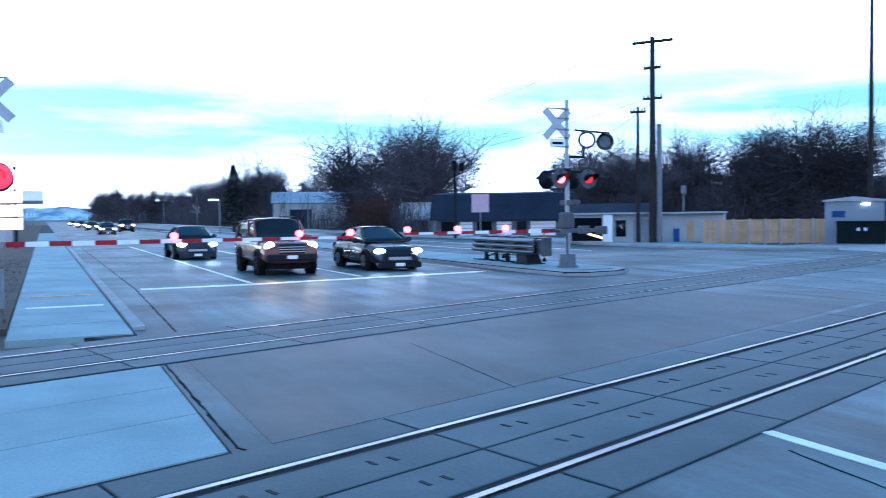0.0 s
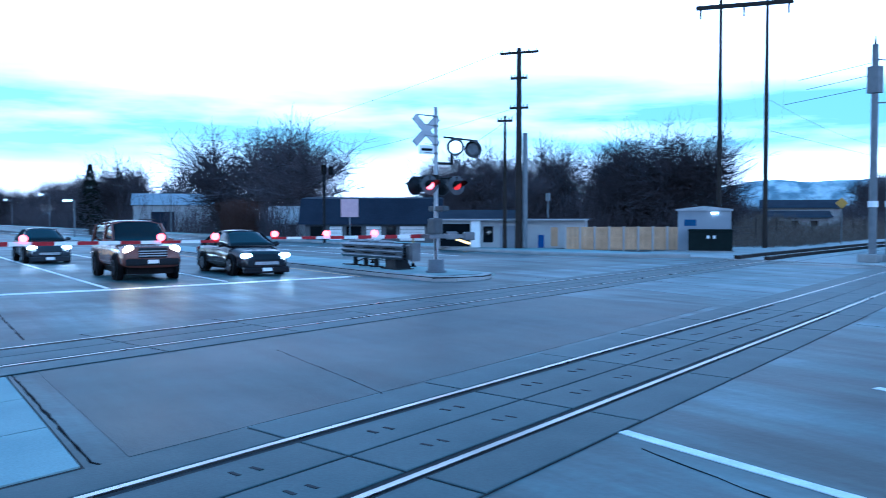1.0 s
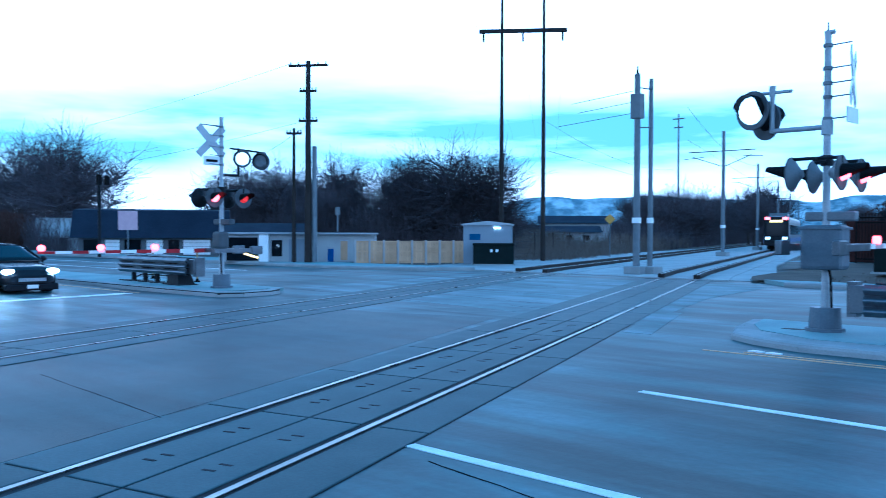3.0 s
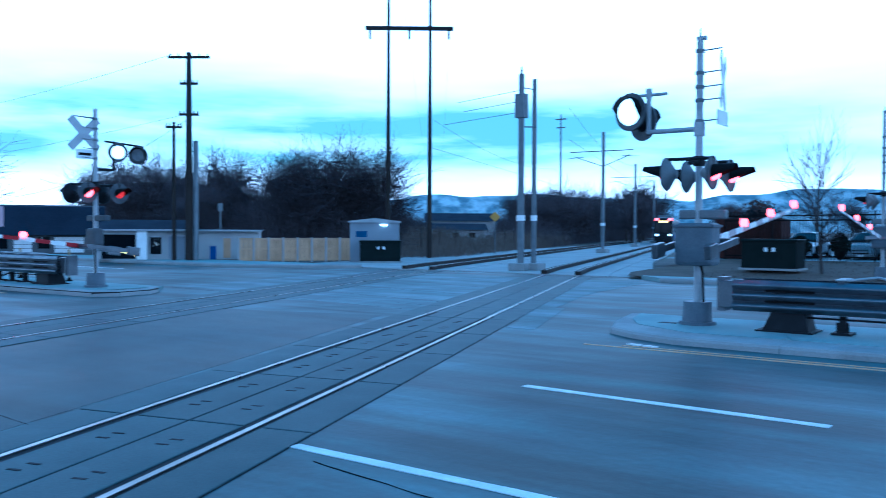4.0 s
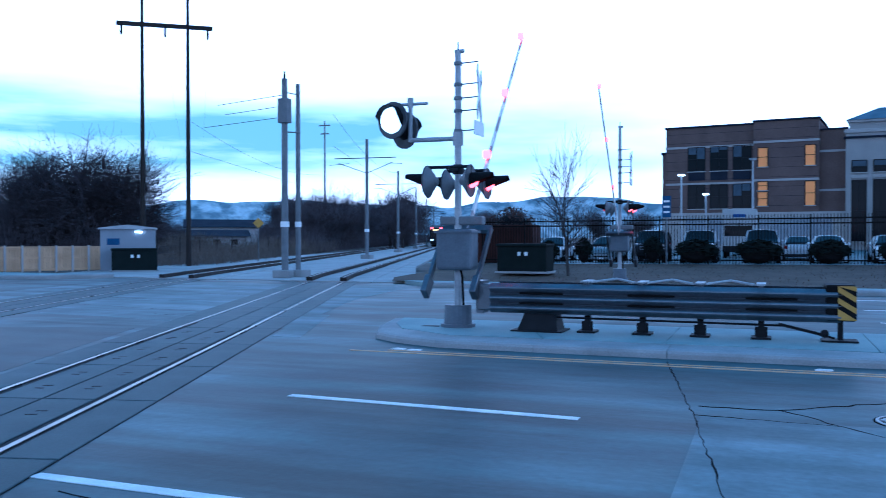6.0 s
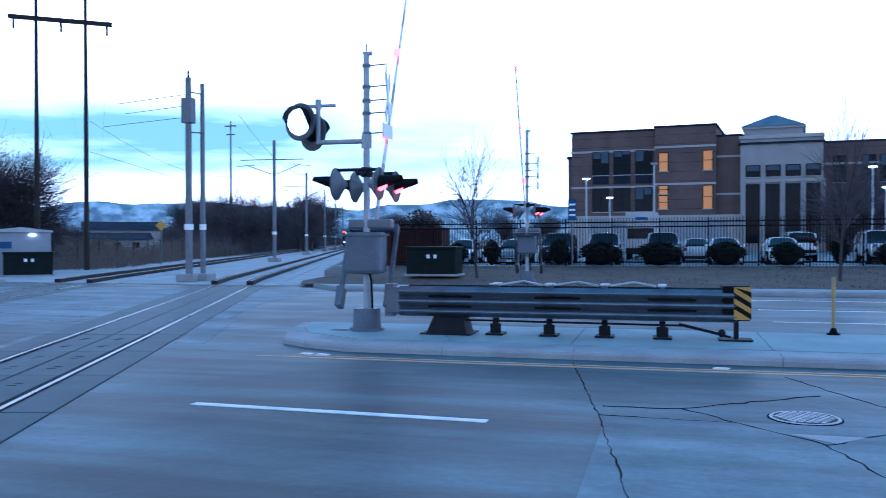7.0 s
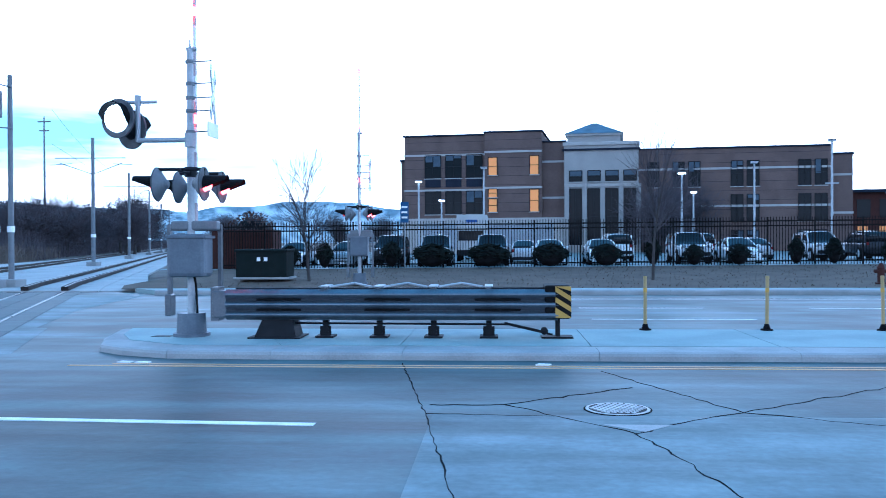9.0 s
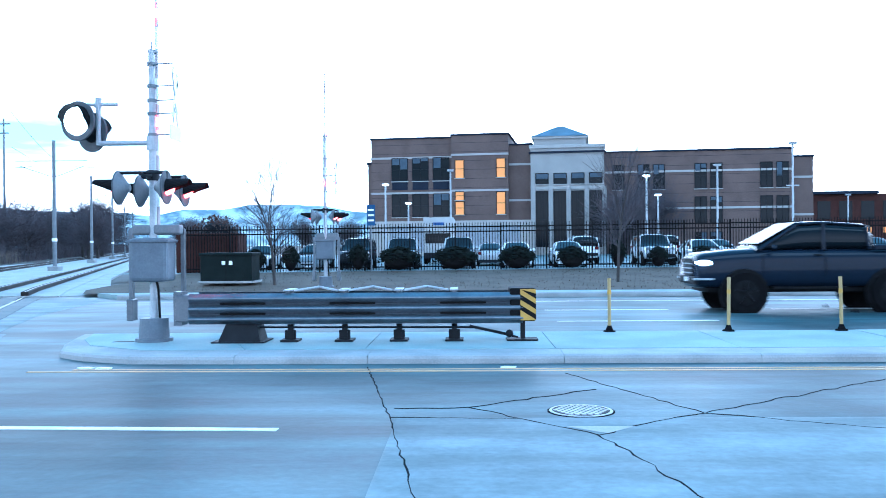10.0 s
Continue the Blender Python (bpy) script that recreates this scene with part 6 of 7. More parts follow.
street_lamp(-110, 31.0, 5.6)
street_lamp(-90, 16.1, 3.65, reach=0.6, label="short street lamp with a bright head on the median")
for x in (-150, -200, -260):
    street_lamp(x, 31, 7.0)
    street_lamp(x - 12, -3, 7.0, True, -1.6)
tl = empty("traffic_signal", pose(-58.5, 27.6, 0.1), "dark traffic light post beside the road", "traffic signal")
part("post", tubed((0, 0, 0), (0, 0, 5.6), 0.12, 0.09, 10), "dark", tl)
part("signal_head", boxed(-0.14, 0.14, -0.16, 0.16, 5.0, 5.7, bevel=0.03), "black", tl)
part("signal_head", boxed(-0.14, 0.14, 0.4, 0.68, 5.0, 5.6, bevel=0.03), "black", tl)
# shop front with a lit sign at the left of the road
sf = empty("roadside_shop", pose(-84, -11.6, 0), "roadside shop with bright lit signs", "building")
part("wall", boxed(0, 14, 0, 9, 0, 3.4), "plaster", sf)
part("canopy", boxed(-1, 15, 8.4, 11.5, 3.2, 3.9), "white", sf)
part("lit_sign", boxed(13.9, 14.08, 2, 8, 3.9, 6.6), "lampglow", sf, "bright glowing sign board")
part("lit_window", boxed(13.9, 14.05, 1, 7, 0.8, 2.6), "amber", sf, "bright window")
lp = empty("lit_pole_sign", pose(-62, -1.75, 0), "pole sign with bright glowing panels", "sign")
part("post", tubed((0, 0, 0), (0, 0, 5.2), 0.1, 0.1, 10), "dark", lp)
for k in range(3):
    part("panel", boxed(-0.1, 0.1, -1.1, 0.4, 1.2 + k * 0.85, 1.95 + k * 0.85), "shopglow", lp)
part("panel", boxed(-0.1, 0.1, -1.1, 0.4, 3.8, 5.0), "lampglow", lp)
sp = empty("marker_stake", pose(-19.8, -0.95, 0.03), "small grey stake in the verge beside the sidewalk", "post")
part("stake", tubed((0, 0, 0), (0, 0, 0.75), 0.05, 0.045, 10), "galv", sp)
part("cap", tubed((0, 0, 0.75), (0, 0, 0.8), 0.06, 0.04, 10), "galv", sp)
hyd = empty("fire_hydrant", pose(14.2, 33.6, 0.2), "small rust-brown fire hydrant on the grass", "hydrant")
part("barrel", tube(tube(tubed((0, 0, 0), (0, 0, 0.06), 0.2, 0.2, 14), (0, 0, 0.05), (0, 0, 0.6), 0.13, 0.13, 14), (0, 0, 0.6), (0, 0, 0.78), 0.15, 0.06, 14), "maroon", hyd)
part("outlet", tubed((-0.24, 0, 0.48), (0.24, 0, 0.48), 0.07, 0.07, 10), "maroon", hyd)


# ---------------------------------------------------------------- vehicles
def lerp_profile(stations, x):
    for (xa, *a), (xb, *b) in zip(stations, stations[1:]):
        if xa <= x <= xb:
            u = (x - xa) / (xb - xa)
            return [p + (q - p) * u for p, q in zip(a, b)]
    return list(stations[-1][1:])


def shell(stations, sections, rounding=0.75, squash=0.5):
    """A body along x; stations: x, low z, high z, half width at low, half width at high."""
    bm = bmesh.new()
    xs = sorted({s[0] for s in stations} | {stations[0][0] + (stations[-1][0] - stations[0][0]) * i / sections for i in range(sections + 1)})
    rings = []
    for x in xs:
        z0, z1, w0, w1 = lerp_profile(stations, x)
        ring = []
        for k in range(20):
            a = 2 * math.pi * (k + 0.5) / 20
            c, s = math.cos(a), math.sin(a)
            cc = math.copysign(abs(c) ** squash, c)
            ss = math.copysign(abs(s) ** squash, s)
            zz = (z0 + z1) / 2 + ss * (z1 - z0) / 2
            w = w0 + (w1 - w0) * (zz - z0) / max(1e-3, z1 - z0)
            ring.append((x, cc * w, zz))
        rings.append(ring)
    return loft(bm, rings)


def wheel(parent, x, y, r, w, rim="alu"):
    t = part("wheel", tubed((0, -w / 2, 0), (0, w / 2, 0), r, r, 26), "rubber", parent, "black tyre")
    t.matrix_basis = pose(x, y, r)
    side = 1 if y > 0 else -1
    part("rim", tubed((0, side * (w / 2 - 0.02), 0), (0, side * (w / 2 + 0.012), 0), r * 0.66, r * 0.6, 20), rim, t)
    sp = bmesh.new()
    for k in range(5):
        a = 2 * math.pi * k / 5
        tube(sp, (0, side * (w / 2 + 0.012), 0), (math.cos(a) * r * 0.55, side * (w / 2 + 0.012), math.sin(a) * r * 0.55), 0.05, 0.03, 6)
    part("spokes", sp, rim, t)
    return t


KINDS = {
    # length, half width, wheel radius, axle places, body stations, cabin stations, headlamp height, lamp half size
    "sedan": dict(r=0.33, axles=(-1.38, 1.4), w=0.9,
                  body=[(-2.38, 0.32, 0.72, 0.72, 0.66), (-2.3, 0.22, 0.9, 0.84, 0.78), (-1.5, 0.2, 1.0, 0.9, 0.84), (0.4, 0.2, 0.98, 0.91, 0.86), (1.2, 0.2, 0.93, 0.91, 0.84), (2.1, 0.2, 0.8, 0.86, 0.76), (2.36, 0.26, 0.66, 0.74, 0.66), (2.4, 0.34, 0.56, 0.62, 0.6)],
                  cabin=[(-1.95, 0.9, 1.0, 0.76, 0.7), (-1.1, 0.92, 1.4, 0.8, 0.56), (-0.3, 0.92, 1.47, 0.82, 0.58), (0.3, 0.92, 1.43, 0.82, 0.57), (1.2, 0.9, 0.98, 0.8, 0.74)], lampz=0.64, grille=(0.3, 0.5)),
    "suv": dict(r=0.38, axles=(-1.35, 1.35), w=0.92,
                body=[(-2.25, 0.5, 1.05, 0.84, 0.8), (-2.2, 0.36, 1.12, 0.9, 0.84), (-1.0, 0.32, 1.14, 0.92, 0.86), (0.7, 0.32, 1.13, 0.92, 0.86), (1.7, 0.34, 1.1, 0.91, 0.84), (2.15, 0.38, 1.02, 0.88, 0.8), (2.25, 0.46, 0.92, 0.8, 0.76)],
                cabin=[(-2.2, 1.08, 1.5, 0.84, 0.76), (-1.9, 1.08, 1.74, 0.84, 0.72), (-0.4, 1.08, 1.8, 0.85, 0.72), (0.35, 1.08, 1.76, 0.85, 0.72), (0.95, 1.06, 1.14, 0.84, 0.8)], lampz=0.9, grille=(0.66, 0.98)),
    "pickup": dict(r=0.53, axles=(-2.05, 1.72), w=0.98,
                   body=[(-3.2, 0.8, 1.6, 0.9, 0.9), (-3.15, 0.64, 1.68, 0.96, 0.92), (-1.6, 0.6, 1.7, 0.97, 0.93), (1.2, 0.6, 1.7, 0.98, 0.93), (2.0, 0.6, 1.66, 0.98, 0.92), (2.72, 0.62, 1.58, 0.96, 0.9), (2.88, 0.66, 1.5, 0.93, 0.87), (2.93, 0.76, 1.4, 0.88, 0.84)],
                   cabin=[(-1.64, 1.6, 2.1, 0.9, 0.78), (-1.5, 1.6, 2.31, 0.9, 0.75), (-0.4, 1.6, 2.39, 0.91, 0.74), (0.3, 1.6, 2.35, 0.91, 0.74), (1.38, 1.6, 1.74, 0.9, 0.84)], lampz=1.3, grille=(0.95, 1.42)),
}


LAMP = {"sedan": (0.1, 0.19, 0.085, 1), "suv": (0.1, 0.16, 0.16, 1), "pickup": (0.24, 0.14, 0.1, 1)}


def vehicle(name, kind, m, paint, label, lamps=None, rim="alu", group="", tail=False):
    k = KINDS[kind]
    v = empty(name, m, label, "car" if kind != "pickup" else "pickup truck", group)
    body = part("body", shell(k["body"], 26, squash=0.42), paint, v, smooth=True)
    cab_ = k["cabin"]
    part("cabin_glass", shell(cab_, 16, squash=0.5), "window" if kind == "pickup" else "glass", v, "dark glasshouse", smooth=True)
    # roof skin and pillars in body colour
    roof = bmesh.new()
    rings = []
    xa, xb = cab_[1][0], cab_[-2][0]
    for i in range(7):
        x = xa + (xb - xa) * i / 6
        z0, z1, w0, w1 = lerp_profile(cab_, x)
        rings.append([(x, -w1 * 0.98, z1 - 0.05), (x, -w1 * 0.7, z1 - 0.002), (x, 0, z1 + 0.015), (x, w1 * 0.7, z1 - 0.002), (x, w1 * 0.98, z1 - 0.05), (x, w1 * 0.9, z1 - 0.08), (x, 0, z1 - 0.06), (x, -w1 * 0.9, z1 - 0.08)])
    loft(roof, rings)
    part("roof", roof, paint, v, smooth=True)
    for s in (-1, 1):
        for xlow, xhigh in ((cab_[-1][0] - 0.05, cab_[-2][0]), (cab_[2][0] + 0.05, cab_[2][0]), (cab_[0][0] + 0.1, cab_[1][0])):
            zl = lerp_profile(cab_, min(max(xlow, cab_[0][0]), cab_[-1][0]))
            zh = lerp_profile(cab_, xhigh)
            part("pillar", tubed((xlow, s * (zl[2] + 0.005), zl[0] + 0.03), (xhigh, s * (zh[3] + 0.03), zh[1] - 0.06), 0.045, 0.035, 6), paint, v)
    nose = k["body"][-1][0]
    tailx = k["body"][0][0]
    z = k["lampz"]
    for s in (-1, 1):
        for ax_ in k["axles"]:
            ar = part("wheel_arch", tubed((ax_, s * (k["w"] - 0.12), k["r"]), (ax_, s * (k["w"] + 0.008), k["r"]), k["r"] * 1.2, k["r"] * 1.17, 26), "black", v)
            wheel(v, ax_, s * (k["w"] - (0.04 if kind == "pickup" else 0.1)), k["r"], 0.3 if kind == "pickup" else 0.24, rim)
        hl = bmesh.new()
        bmesh.ops.create_uvsphere(hl, u_segments=14, v_segments=8, radius=1, matrix=Matrix.Translation((nose - (0.24 if kind == "pickup" else 0.11), s * k["w"] * (0.82 if kind == "pickup" else 0.72), z)) @ Matrix.Diagonal(LAMP[kind]))
        part("headlight", hl, lamps or "lensgrey", v, "lit headlamp" if lamps else "", smooth=True)
        tlb = boxed(tailx - 0.02, tailx + 0.14, s * k["w"] * 0.78 - 0.1, s * k["w"] * 0.78 + 0.1, z, z + 0.2, bevel=0.03)
        part("tail_light", tlb, "redglow" if tail else "lensdark", v)
        mir = bmesh.new()
        bmesh.ops.create_uvsphere(mir, u_segments=10, v_segments=6, radius=1, matrix=Matrix.Translation((cab_[-1][0] - 0.4, s * (k["w"] + 0.08), cab_[-1][1] + 0.1)) @ Matrix.Diagonal((0.07, 0.12, 0.08, 1)))
        part("mirror", mir, paint, v, smooth=True)
        for xx in (cab_[-1][0] - 0.15, cab_[2][0] + 0.02):
            part("door_seam", tubed((xx, s * (k["w"] + 0.004), z - 0.35), (xx, s * (k["w"] - 0.02), z + 0.25), 0.008, 0.008, 5), "black", v)
        part("door_handle", tubed((cab_[2][0] + 0.12, s * (k["w"] + 0.01), z + 0.2), (cab_[2][0] + 0.32, s * (k["w"] + 0.01), z + 0.2), 0.018, 0.018, 6), "black", v)
    g0, g1 = k["grille"]
    part("grille", boxed(nose - 0.1, nose + 0.015, -k["w"] * 0.46, k["w"] * 0.46, g0 + 0.02, g1, bevel=0.02), "dark", v)
    for i in range(3):
        zz = g0 + 0.07 + i * (g1 - g0 - 0.1) / 3
        part("grille_bar", boxed(nose + 0.012, nose + 0.03, -k["w"] * 0.44, k["w"] * 0.44, zz, zz + 0.03), "alu", v)
    part("bumper", boxed(nose - 0.12, nose + 0.05, -k["w"] * 0.86, k["w"] * 0.86, g0 - 0.2, g0, bevel=0.04), "dark" if kind != "sedan" else paint, v)
    part("number_plate", boxed(nose + 0.05, nose + 0.06, -0.16, 0.16, g0 - 0.14, g0 - 0.03), "white", v, "plain pale plate")
    part("rear_bumper", boxed(tailx - 0.05, tailx + 0.12, -k["w"] * 0.86, k["w"] * 0.86, g0 - 0.15, g0 + 0.05, bevel=0.04), "dark", v)
    part("underbody", boxed(tailx + 0.3, nose - 0.3, -k["w"] * 0.75, k["w"] * 0.75, k["r"] * (1.0 if kind == "pickup" else 0.5), k["r"] * 1.3), "black", v)
    if kind == "suv":
        for s in (-1, 1):
            part("roof_rail", tubed((-1.7, s * 0.6, 1.83), (0.3, s * 0.6, 1.83), 0.02, 0.02, 6), "dark", v)
    if kind == "pickup":
        ws = bmesh.new()
        (xa, _, za, wa, _), (xb, _, zb, _, wb) = cab_[-1], cab_[-2]
        loft(ws, [[(xa - 0.06, -wa * 0.9, za + 0.04 + o), (xa - 0.06, wa * 0.9, za + 0.04 + o), (xb + 0.04, wb * 0.92, zb - 0.03 + o), (xb + 0.04, -wb * 0.92, zb - 0.03 + o)] for o in (0.0, 0.03)])
        part("windscreen", ws, "glass", v)
        bed = bmesh.new()
        box(bed, -3.1, -1.66, -0.8, 0.8, 1.62, 1.71)
        part("bed_liner", bed, "black", v)
        for s in (-1, 1):
            for ax_ in k["axles"]:
                fl = bmesh.new()
                arc = [radians(-12 + 204 * i / 16) for i in range(17)]
                loft(fl, [[(ax_ + math.cos(a) * r0, s * y0, 0.56 + math.sin(a) * r0) for r0, y0 in ((0.6, 0.84), (0.6, 1.03), (0.72, 1.02), (0.74, 0.84))] for a in arc])
                part("wheel_flare", fl, "black", v)
            part("chrome_trim", boxed(2.5, 3.0, s * 0.86 - 0.1, s * 0.86 + 0.1, 0.86, 0.91, bevel=0.01), "alu", v)
            part("bed_rail", boxed(-3.12, -1.64, s * 0.9 - 0.05, s * 0.9 + 0.05, 1.62, 1.75, bevel=0.02), paint, v)
        part("running_board", boxed(-0.9, 1.0, -1.05, 1.05, 0.62, 0.68), "black", v)
    return v


P = {n: car_paint(n, c, {"navy_paint": 0.09, "black_paint_gloss": 0.1, "charcoal_paint": 0.1}.get(n, 0.22)) for n, c in (("copper_paint", (0.13, 0.055, 0.042)), ("black_paint_gloss", (0.012, 0.012, 0.015)), ("charcoal_paint", (0.03, 0.032, 0.038)), ("navy_paint", (0.007, 0.011, 0.021)),
                                     ("silver_paint", (0.42, 0.43, 0.45)), ("white_paint_gloss", (0.7, 0.71, 0.72)), ("grey_paint", (0.18, 0.19, 0.2)))}
KINDS["sedan"]["lampz"] = 0.66
WAIT = "cars waiting at the crossing"
vehicle("suv", "suv", pose(-28.8, 6.85, 0), P["copper_paint"], "copper-brown off-road car waiting with bright headlamps", "headlight", "dark", WAIT)
vehicle("sedan", "sedan", pose(-29.1, 10.5, 0), P["black_paint_gloss"], "glossy black saloon car waiting with bright headlamps", "headcool", "discgrey", WAIT)
vehicle("sedan", "sedan", pose(-41.4, 5.95, 0), P["charcoal_paint"], "dark grey saloon car waiting with bright headlamps", "headcool", "discgrey", WAIT)
vehicle("sedan", "sedan", pose(-40.0, 9.35, 0), P["silver_paint"], "silver saloon car waiting behind a black one", None, "alu", WAIT)
vehicle("sedan", "sedan", pose(-110, 6.6, 0), P["charcoal_paint"], "dark car far down the road with bright headlamps", "headlight", "alu", "approaching cars")
vehicle("suv", "suv", pose(-128, 10.2, 0), P["charcoal_paint"], "dark tall car far down the road with bright headlamps", "headlight", "alu", "approaching cars")
for xx, yy in ((-150, 6.8), (-172, 10.4), (-196, 6.9), (-222, 10.3), (-250, 6.8)):
    vehicle("sedan", "sedan", pose(xx, yy, 0), P["charcoal_paint"], "dark car far down the road with bright headlamps", "headlight", "alu", "approaching cars")
PARK = "parked cars"
for x, y, kind, pt, turn, lab in (
        (-6.3, 51.0, "suv", "charcoal_paint", -90, "dark grey tall car parked behind the fence"), (-3.65, 51.0, "suv", "silver_paint", -90, "silver tall car parked behind a dark shrub"),
        (-0.4, 51.0, "suv", "silver_paint", -90, "silver tall car parked behind a broad shrub"), (2.9, 51.0, "sedan", "white_paint_gloss", -90, "white saloon car parked behind a dark shrub"),
        (5.85, 51.0, "sedan", "white_paint_gloss", -90, "white saloon car parked beside a silver one"), (10.9, 51.5, "suv", "silver_paint", -90, "silver tall car parked behind the fence"),
        (13.7, 51.5, "sedan", "white_paint_gloss", -90, "white saloon car parked near the lamp post"), (19.3, 54.5, "suv", "silver_paint", -90, "silver tall car parked further along"),
        (-9.0, 52, "sedan", "grey_paint", -90, "grey saloon car parked beside the shrubs"), (-12.3, 52.5, "sedan", "silver_paint", -90, "silver saloon car parked behind the utility box"),
        (1.6, 58.5, "sedan", "silver_paint", 90, "silver saloon car in the second row"), (7.6, 58, "suv", "white_paint_gloss", 90, "white tall car in the second row"), (-4.2, 59, "suv", "charcoal_paint", 90, "dark tall car in the second row"),
        (13.2, 60, "suv", "white_paint_gloss", 90, "white tall car in the second row by the lamp"), (16.9, 60, "sedan", "silver_paint", 90, "silver saloon car in the second row by the lamp"), (23.5, 58, "suv", "charcoal_paint", 90, "dark tall car at the end of the row"),
        (25.8, 56.5, "sedan", "silver_paint", -90, "silver saloon car at the end of the row")):
    vehicle("parked_car", kind, pose(x, y, lot_z(x, y), 0, 0, turn), P[pt], lab, None, "alu", PARK)
van = empty("box_van", pose(-1.95, 61.5, lot_z(-2, 61)), "white box van parked in the second row", "van")
part("box", boxed(-1.1, 1.1, 1.2, 5.6, 0.6, 3.3, bevel=0.05), "plaster", van)
part("cab", boxed(-1.0, 1.0, -0.6, 1.2, 0.5, 2.3, bevel=0.12), "plaster", van)
part("windscreen", boxed(-0.88, 0.88, -0.63, -0.58, 1.45, 2.15, bevel=0.01), "glass", van)
part("bumper", boxed(-1.0, 1.0, -0.75, -0.5, 0.4, 0.8, bevel=0.04), "dark", van)
part("lettering", boxed(-0.4, 0.4, 1.18, 1.2, 2.75, 2.95), "navy", van)
for sx in (-0.85, 0.85):
    for sy in (0.2, 4.4):
        part("wheel", tubed((sx - 0.12, sy, 0.42), (sx + 0.12, sy, 0.42), 0.42, 0.42, 20), "rubber", van)

pickup = vehicle("pickup_truck", "pickup", pose(20, 24.0, 0, 0, 0, 180), P["navy_paint"], "dark blue pickup truck driving along the far lane with lit headlamp", "headcool", "black")


# ---------------------------------------------------------------- light rail train
train = empty("light_rail_train", pose(ax(80) + 0.79, 80, 0.2, 0, 0, 20), "white and blue light rail train running away along the track", "train")
secs = [(0.0, 0.55, 3.0, 1.05, 0.95), (0.25, 0.42, 3.35, 1.25, 1.12), (0.9, 0.35, 3.55, 1.32, 1.22), (26, 0.35, 3.55, 1.32, 1.22)]
bd = shell(secs, 8, squash=0.3)
body = part("body", bd, "lightblue", train)
body.rotation_euler.z = radians(90)
part("front_mask", boxed(-1.2, 1.2, -0.04, 0.2, 1.0, 3.42, bevel=0.05), "dark", train)
part("windscreen", boxed(-1.1, 1.1, -0.06, 0.2, 1.4, 2.8, bevel=0.04), "glass", train, "dark windscreen")
part("destination_sign", boxed(-0.6, 0.6, -0.06, 0.1, 2.86, 3.1), "amber", train, "glowing amber destination board")
part("lower_panel", boxed(-1.15, 1.15, -0.08, 0.2, 0.5, 1.0, bevel=0.05), "dark", train)
part("coupler", boxed(-0.15, 0.15, -0.5, 0.1, 0.4, 0.65, bevel=0.03), "dark", train)
for s in (-1, 1):
    part("tail_light", boxed(s * 0.82 - 0.24, s * 0.82 + 0.24, -0.12, 0.1, 1.08, 1.36, bevel=0.03), "whiteglow", train, "bright lower lamp")
    part("marker_light", boxed(s * 0.85 - 0.26, s * 0.85 + 0.26, -0.07, 0.2, 3.12, 3.4, bevel=0.03), "redglow", train, "bright red marker lamp")
    part("stripe", boxed(s * 1.31 - 0.02, s * 1.31 + 0.02, 0.9, 26, 0.8, 1.25), "navy", train)
    for i in range(9):
        part("side_window", boxed(s * 1.28 - 0.03, s * 1.28 + 0.03, 1.4 + i * 2.7, 3.7 + i * 2.7, 1.6, 2.6), "window", train)
for yy in (2.5, 13, 23):
    part("bogie", boxed(-1.0, 1.0, yy - 1.1, yy + 1.1, 0.05, 0.5, bevel=0.05), "black", train)
pan = bmesh.new()
tube(pan, (0, 8, 3.55), (0, 9.4, 4.6), 0.04, 0.04, 6)
tube(pan, (0, 9.4, 4.6), (0, 8.2, 5.6), 0.035, 0.035, 6)
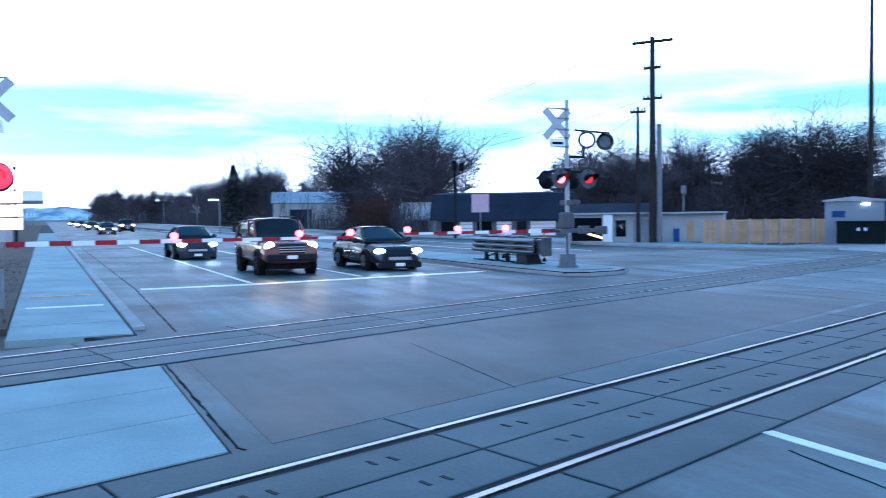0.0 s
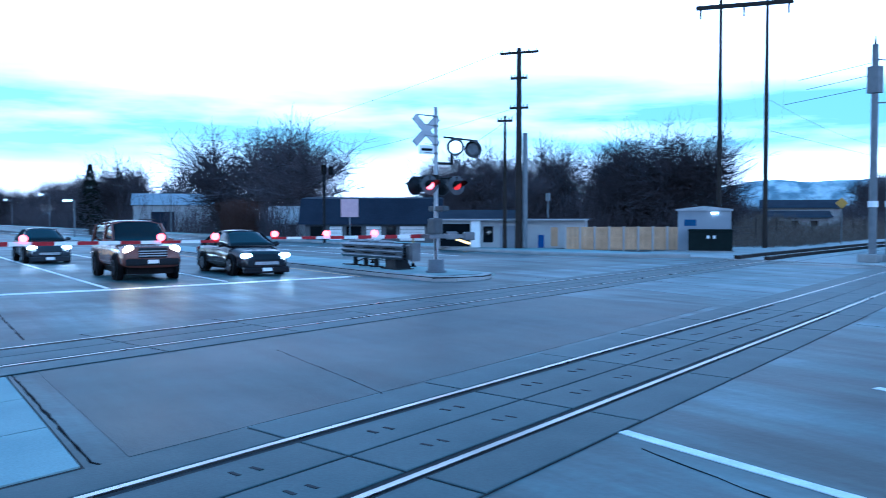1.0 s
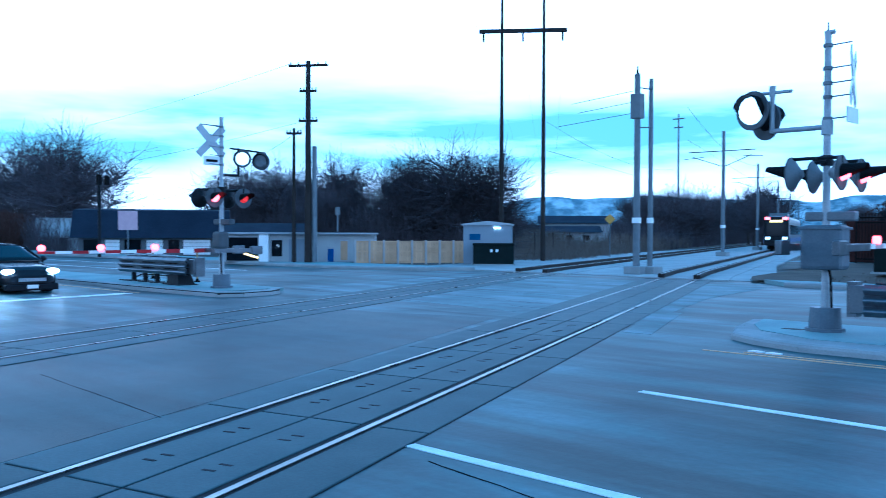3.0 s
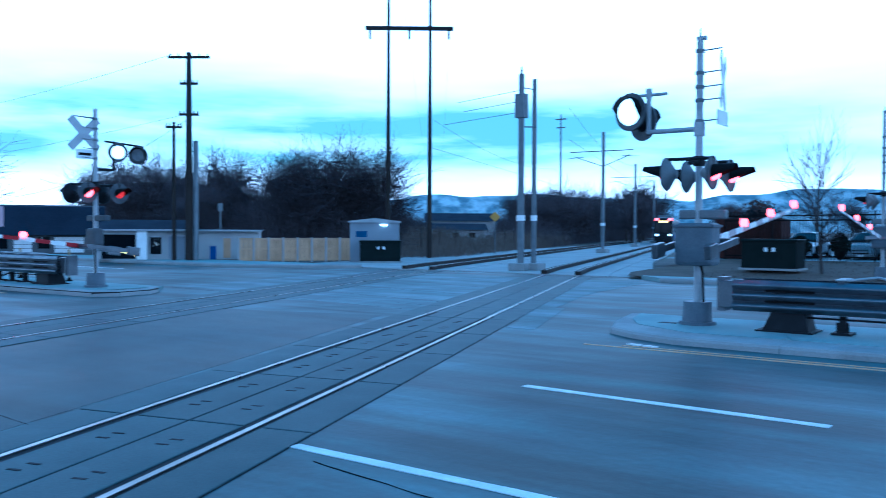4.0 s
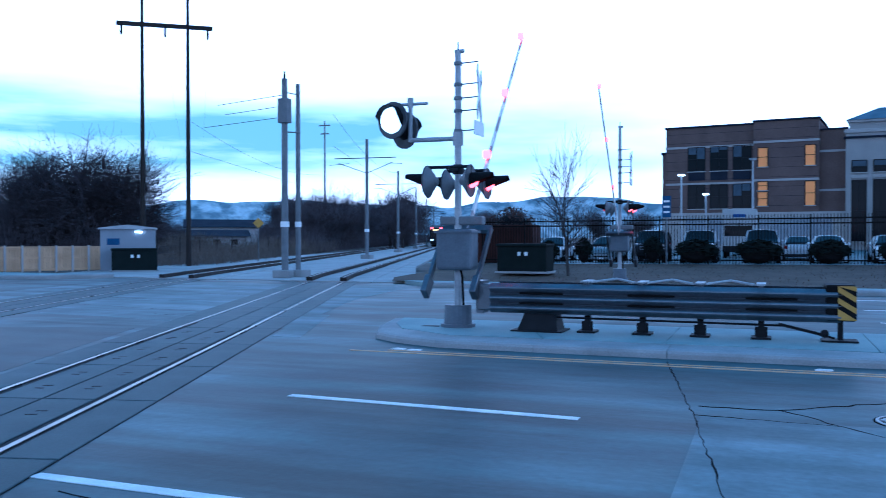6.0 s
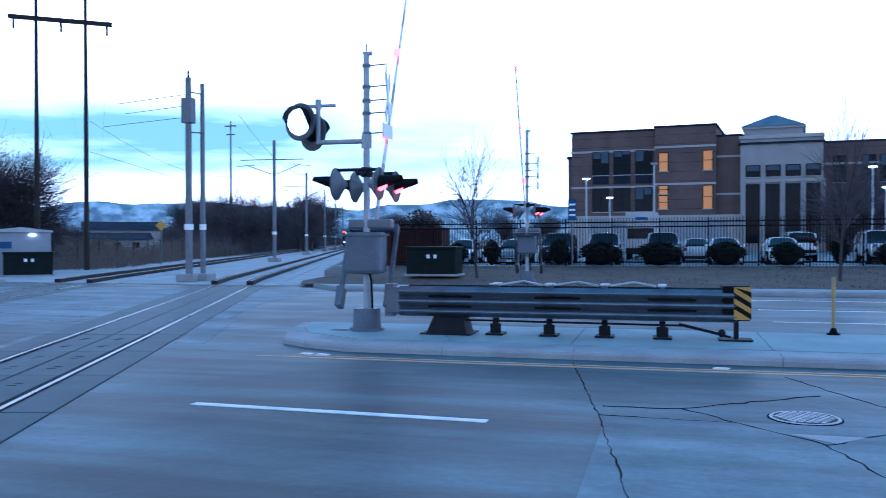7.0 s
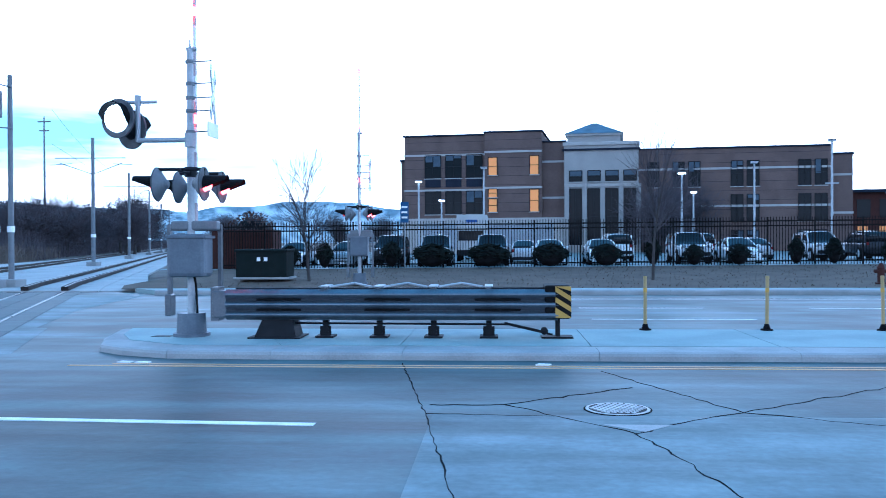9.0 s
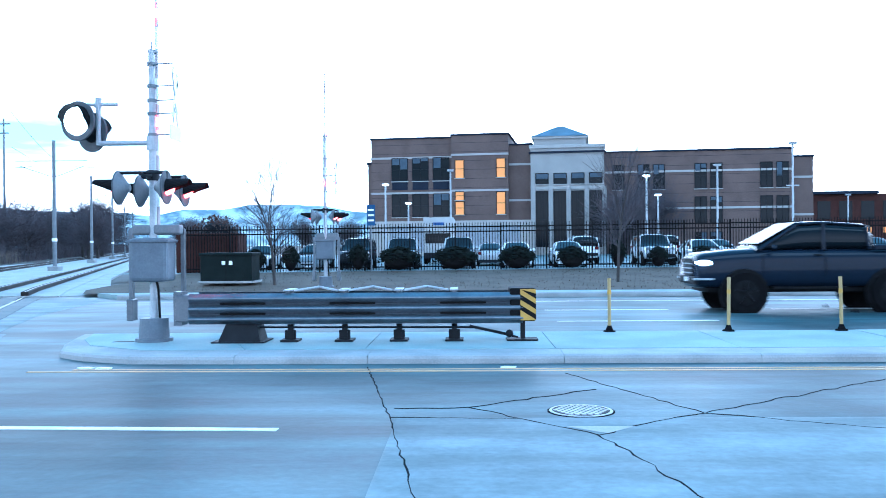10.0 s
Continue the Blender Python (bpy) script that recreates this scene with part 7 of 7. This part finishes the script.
tube(pan, (-0.8, 8.2, 5.65), (0.8, 8.2, 5.65), 0.04, 0.04, 6)
part("pantograph", pan, "dark", train)
part("roof_gear", boxed(-0.9, 0.9, 3, 7, 3.5, 3.85, bevel=0.05), "galv", train)


# ---------------------------------------------------------------- motion of the moving things
def motions():
    d = [(0.0, 21), (1.0, 44), (2.0, 68), (2.5, 82), (3.0, 95), (4.0, 117), (4.5, 128), (5.0, 138), (5.5, 148), (6.5, 165), (7.5, 181), (10.0, 218)]
    rows = []
    for t, s in d:
        y = s * 0.94
        turn = math.degrees(math.atan(0.385 if y < 36 else 0.338))
        rows.append((t, pose(ax(y) + 0.79, y, 0.2, 0, 0, turn)))
    walk(train, rows)
    lift = [(0.0, 0), (3.6, 0), (4.0, 7), (4.4, 15), (4.8, 24), (5.2, 32), (5.6, 41), (6.8, 63), (7.5, 77), (8.2, 88), (8.6, 90), (10.0, 90)]
    walk(gate_near, [(t, pose(-5.6, 15.98, 1.62, a)) for t, a in lift])
    walk(gate_far, [(t, pose(-5.4, 33.8, 1.6, 0, 0, 180) @ pose(0, 0, 0, a)) for t, a in lift])
    walk(gate_left, [(t, pose(-21.6, -1.5, 1.28, a)) for t, a in lift])
    walk(gate_mid, [(t, pose(-23.2, 14.75, 1.3, 0, 0, 180) @ pose(0, 0, 0, a)) for t, a in lift])
    run = [(0.0, 64.15), (8.0, 19.75), (9.0, 14.35), (9.5, 11.65), (10.0, 9.0)]
    walk(pickup, [(t, pose(x, 24.0, 0, 0, 0, 180)) for t, x in run])
    for w in [c for c in pickup.children if c.name.startswith("wheel") and not c.name.startswith("wheel_arch")]:
        base = w.matrix_basis.copy()
        steps = 150
        rolled = []
        for i in range(steps + 1):
            t = 10.0 * i / steps
            x = next(a + (b - a) * (t - t0) / (t1 - t0) for (t0, a), (t1, b) in zip(run, run[1:]) if t0 <= t <= t1)
            rolled.append((t, base @ pose(0, 0, 0, 0, math.degrees((64.15 - x) / 0.53))))
        walk(w, rolled)


motions()
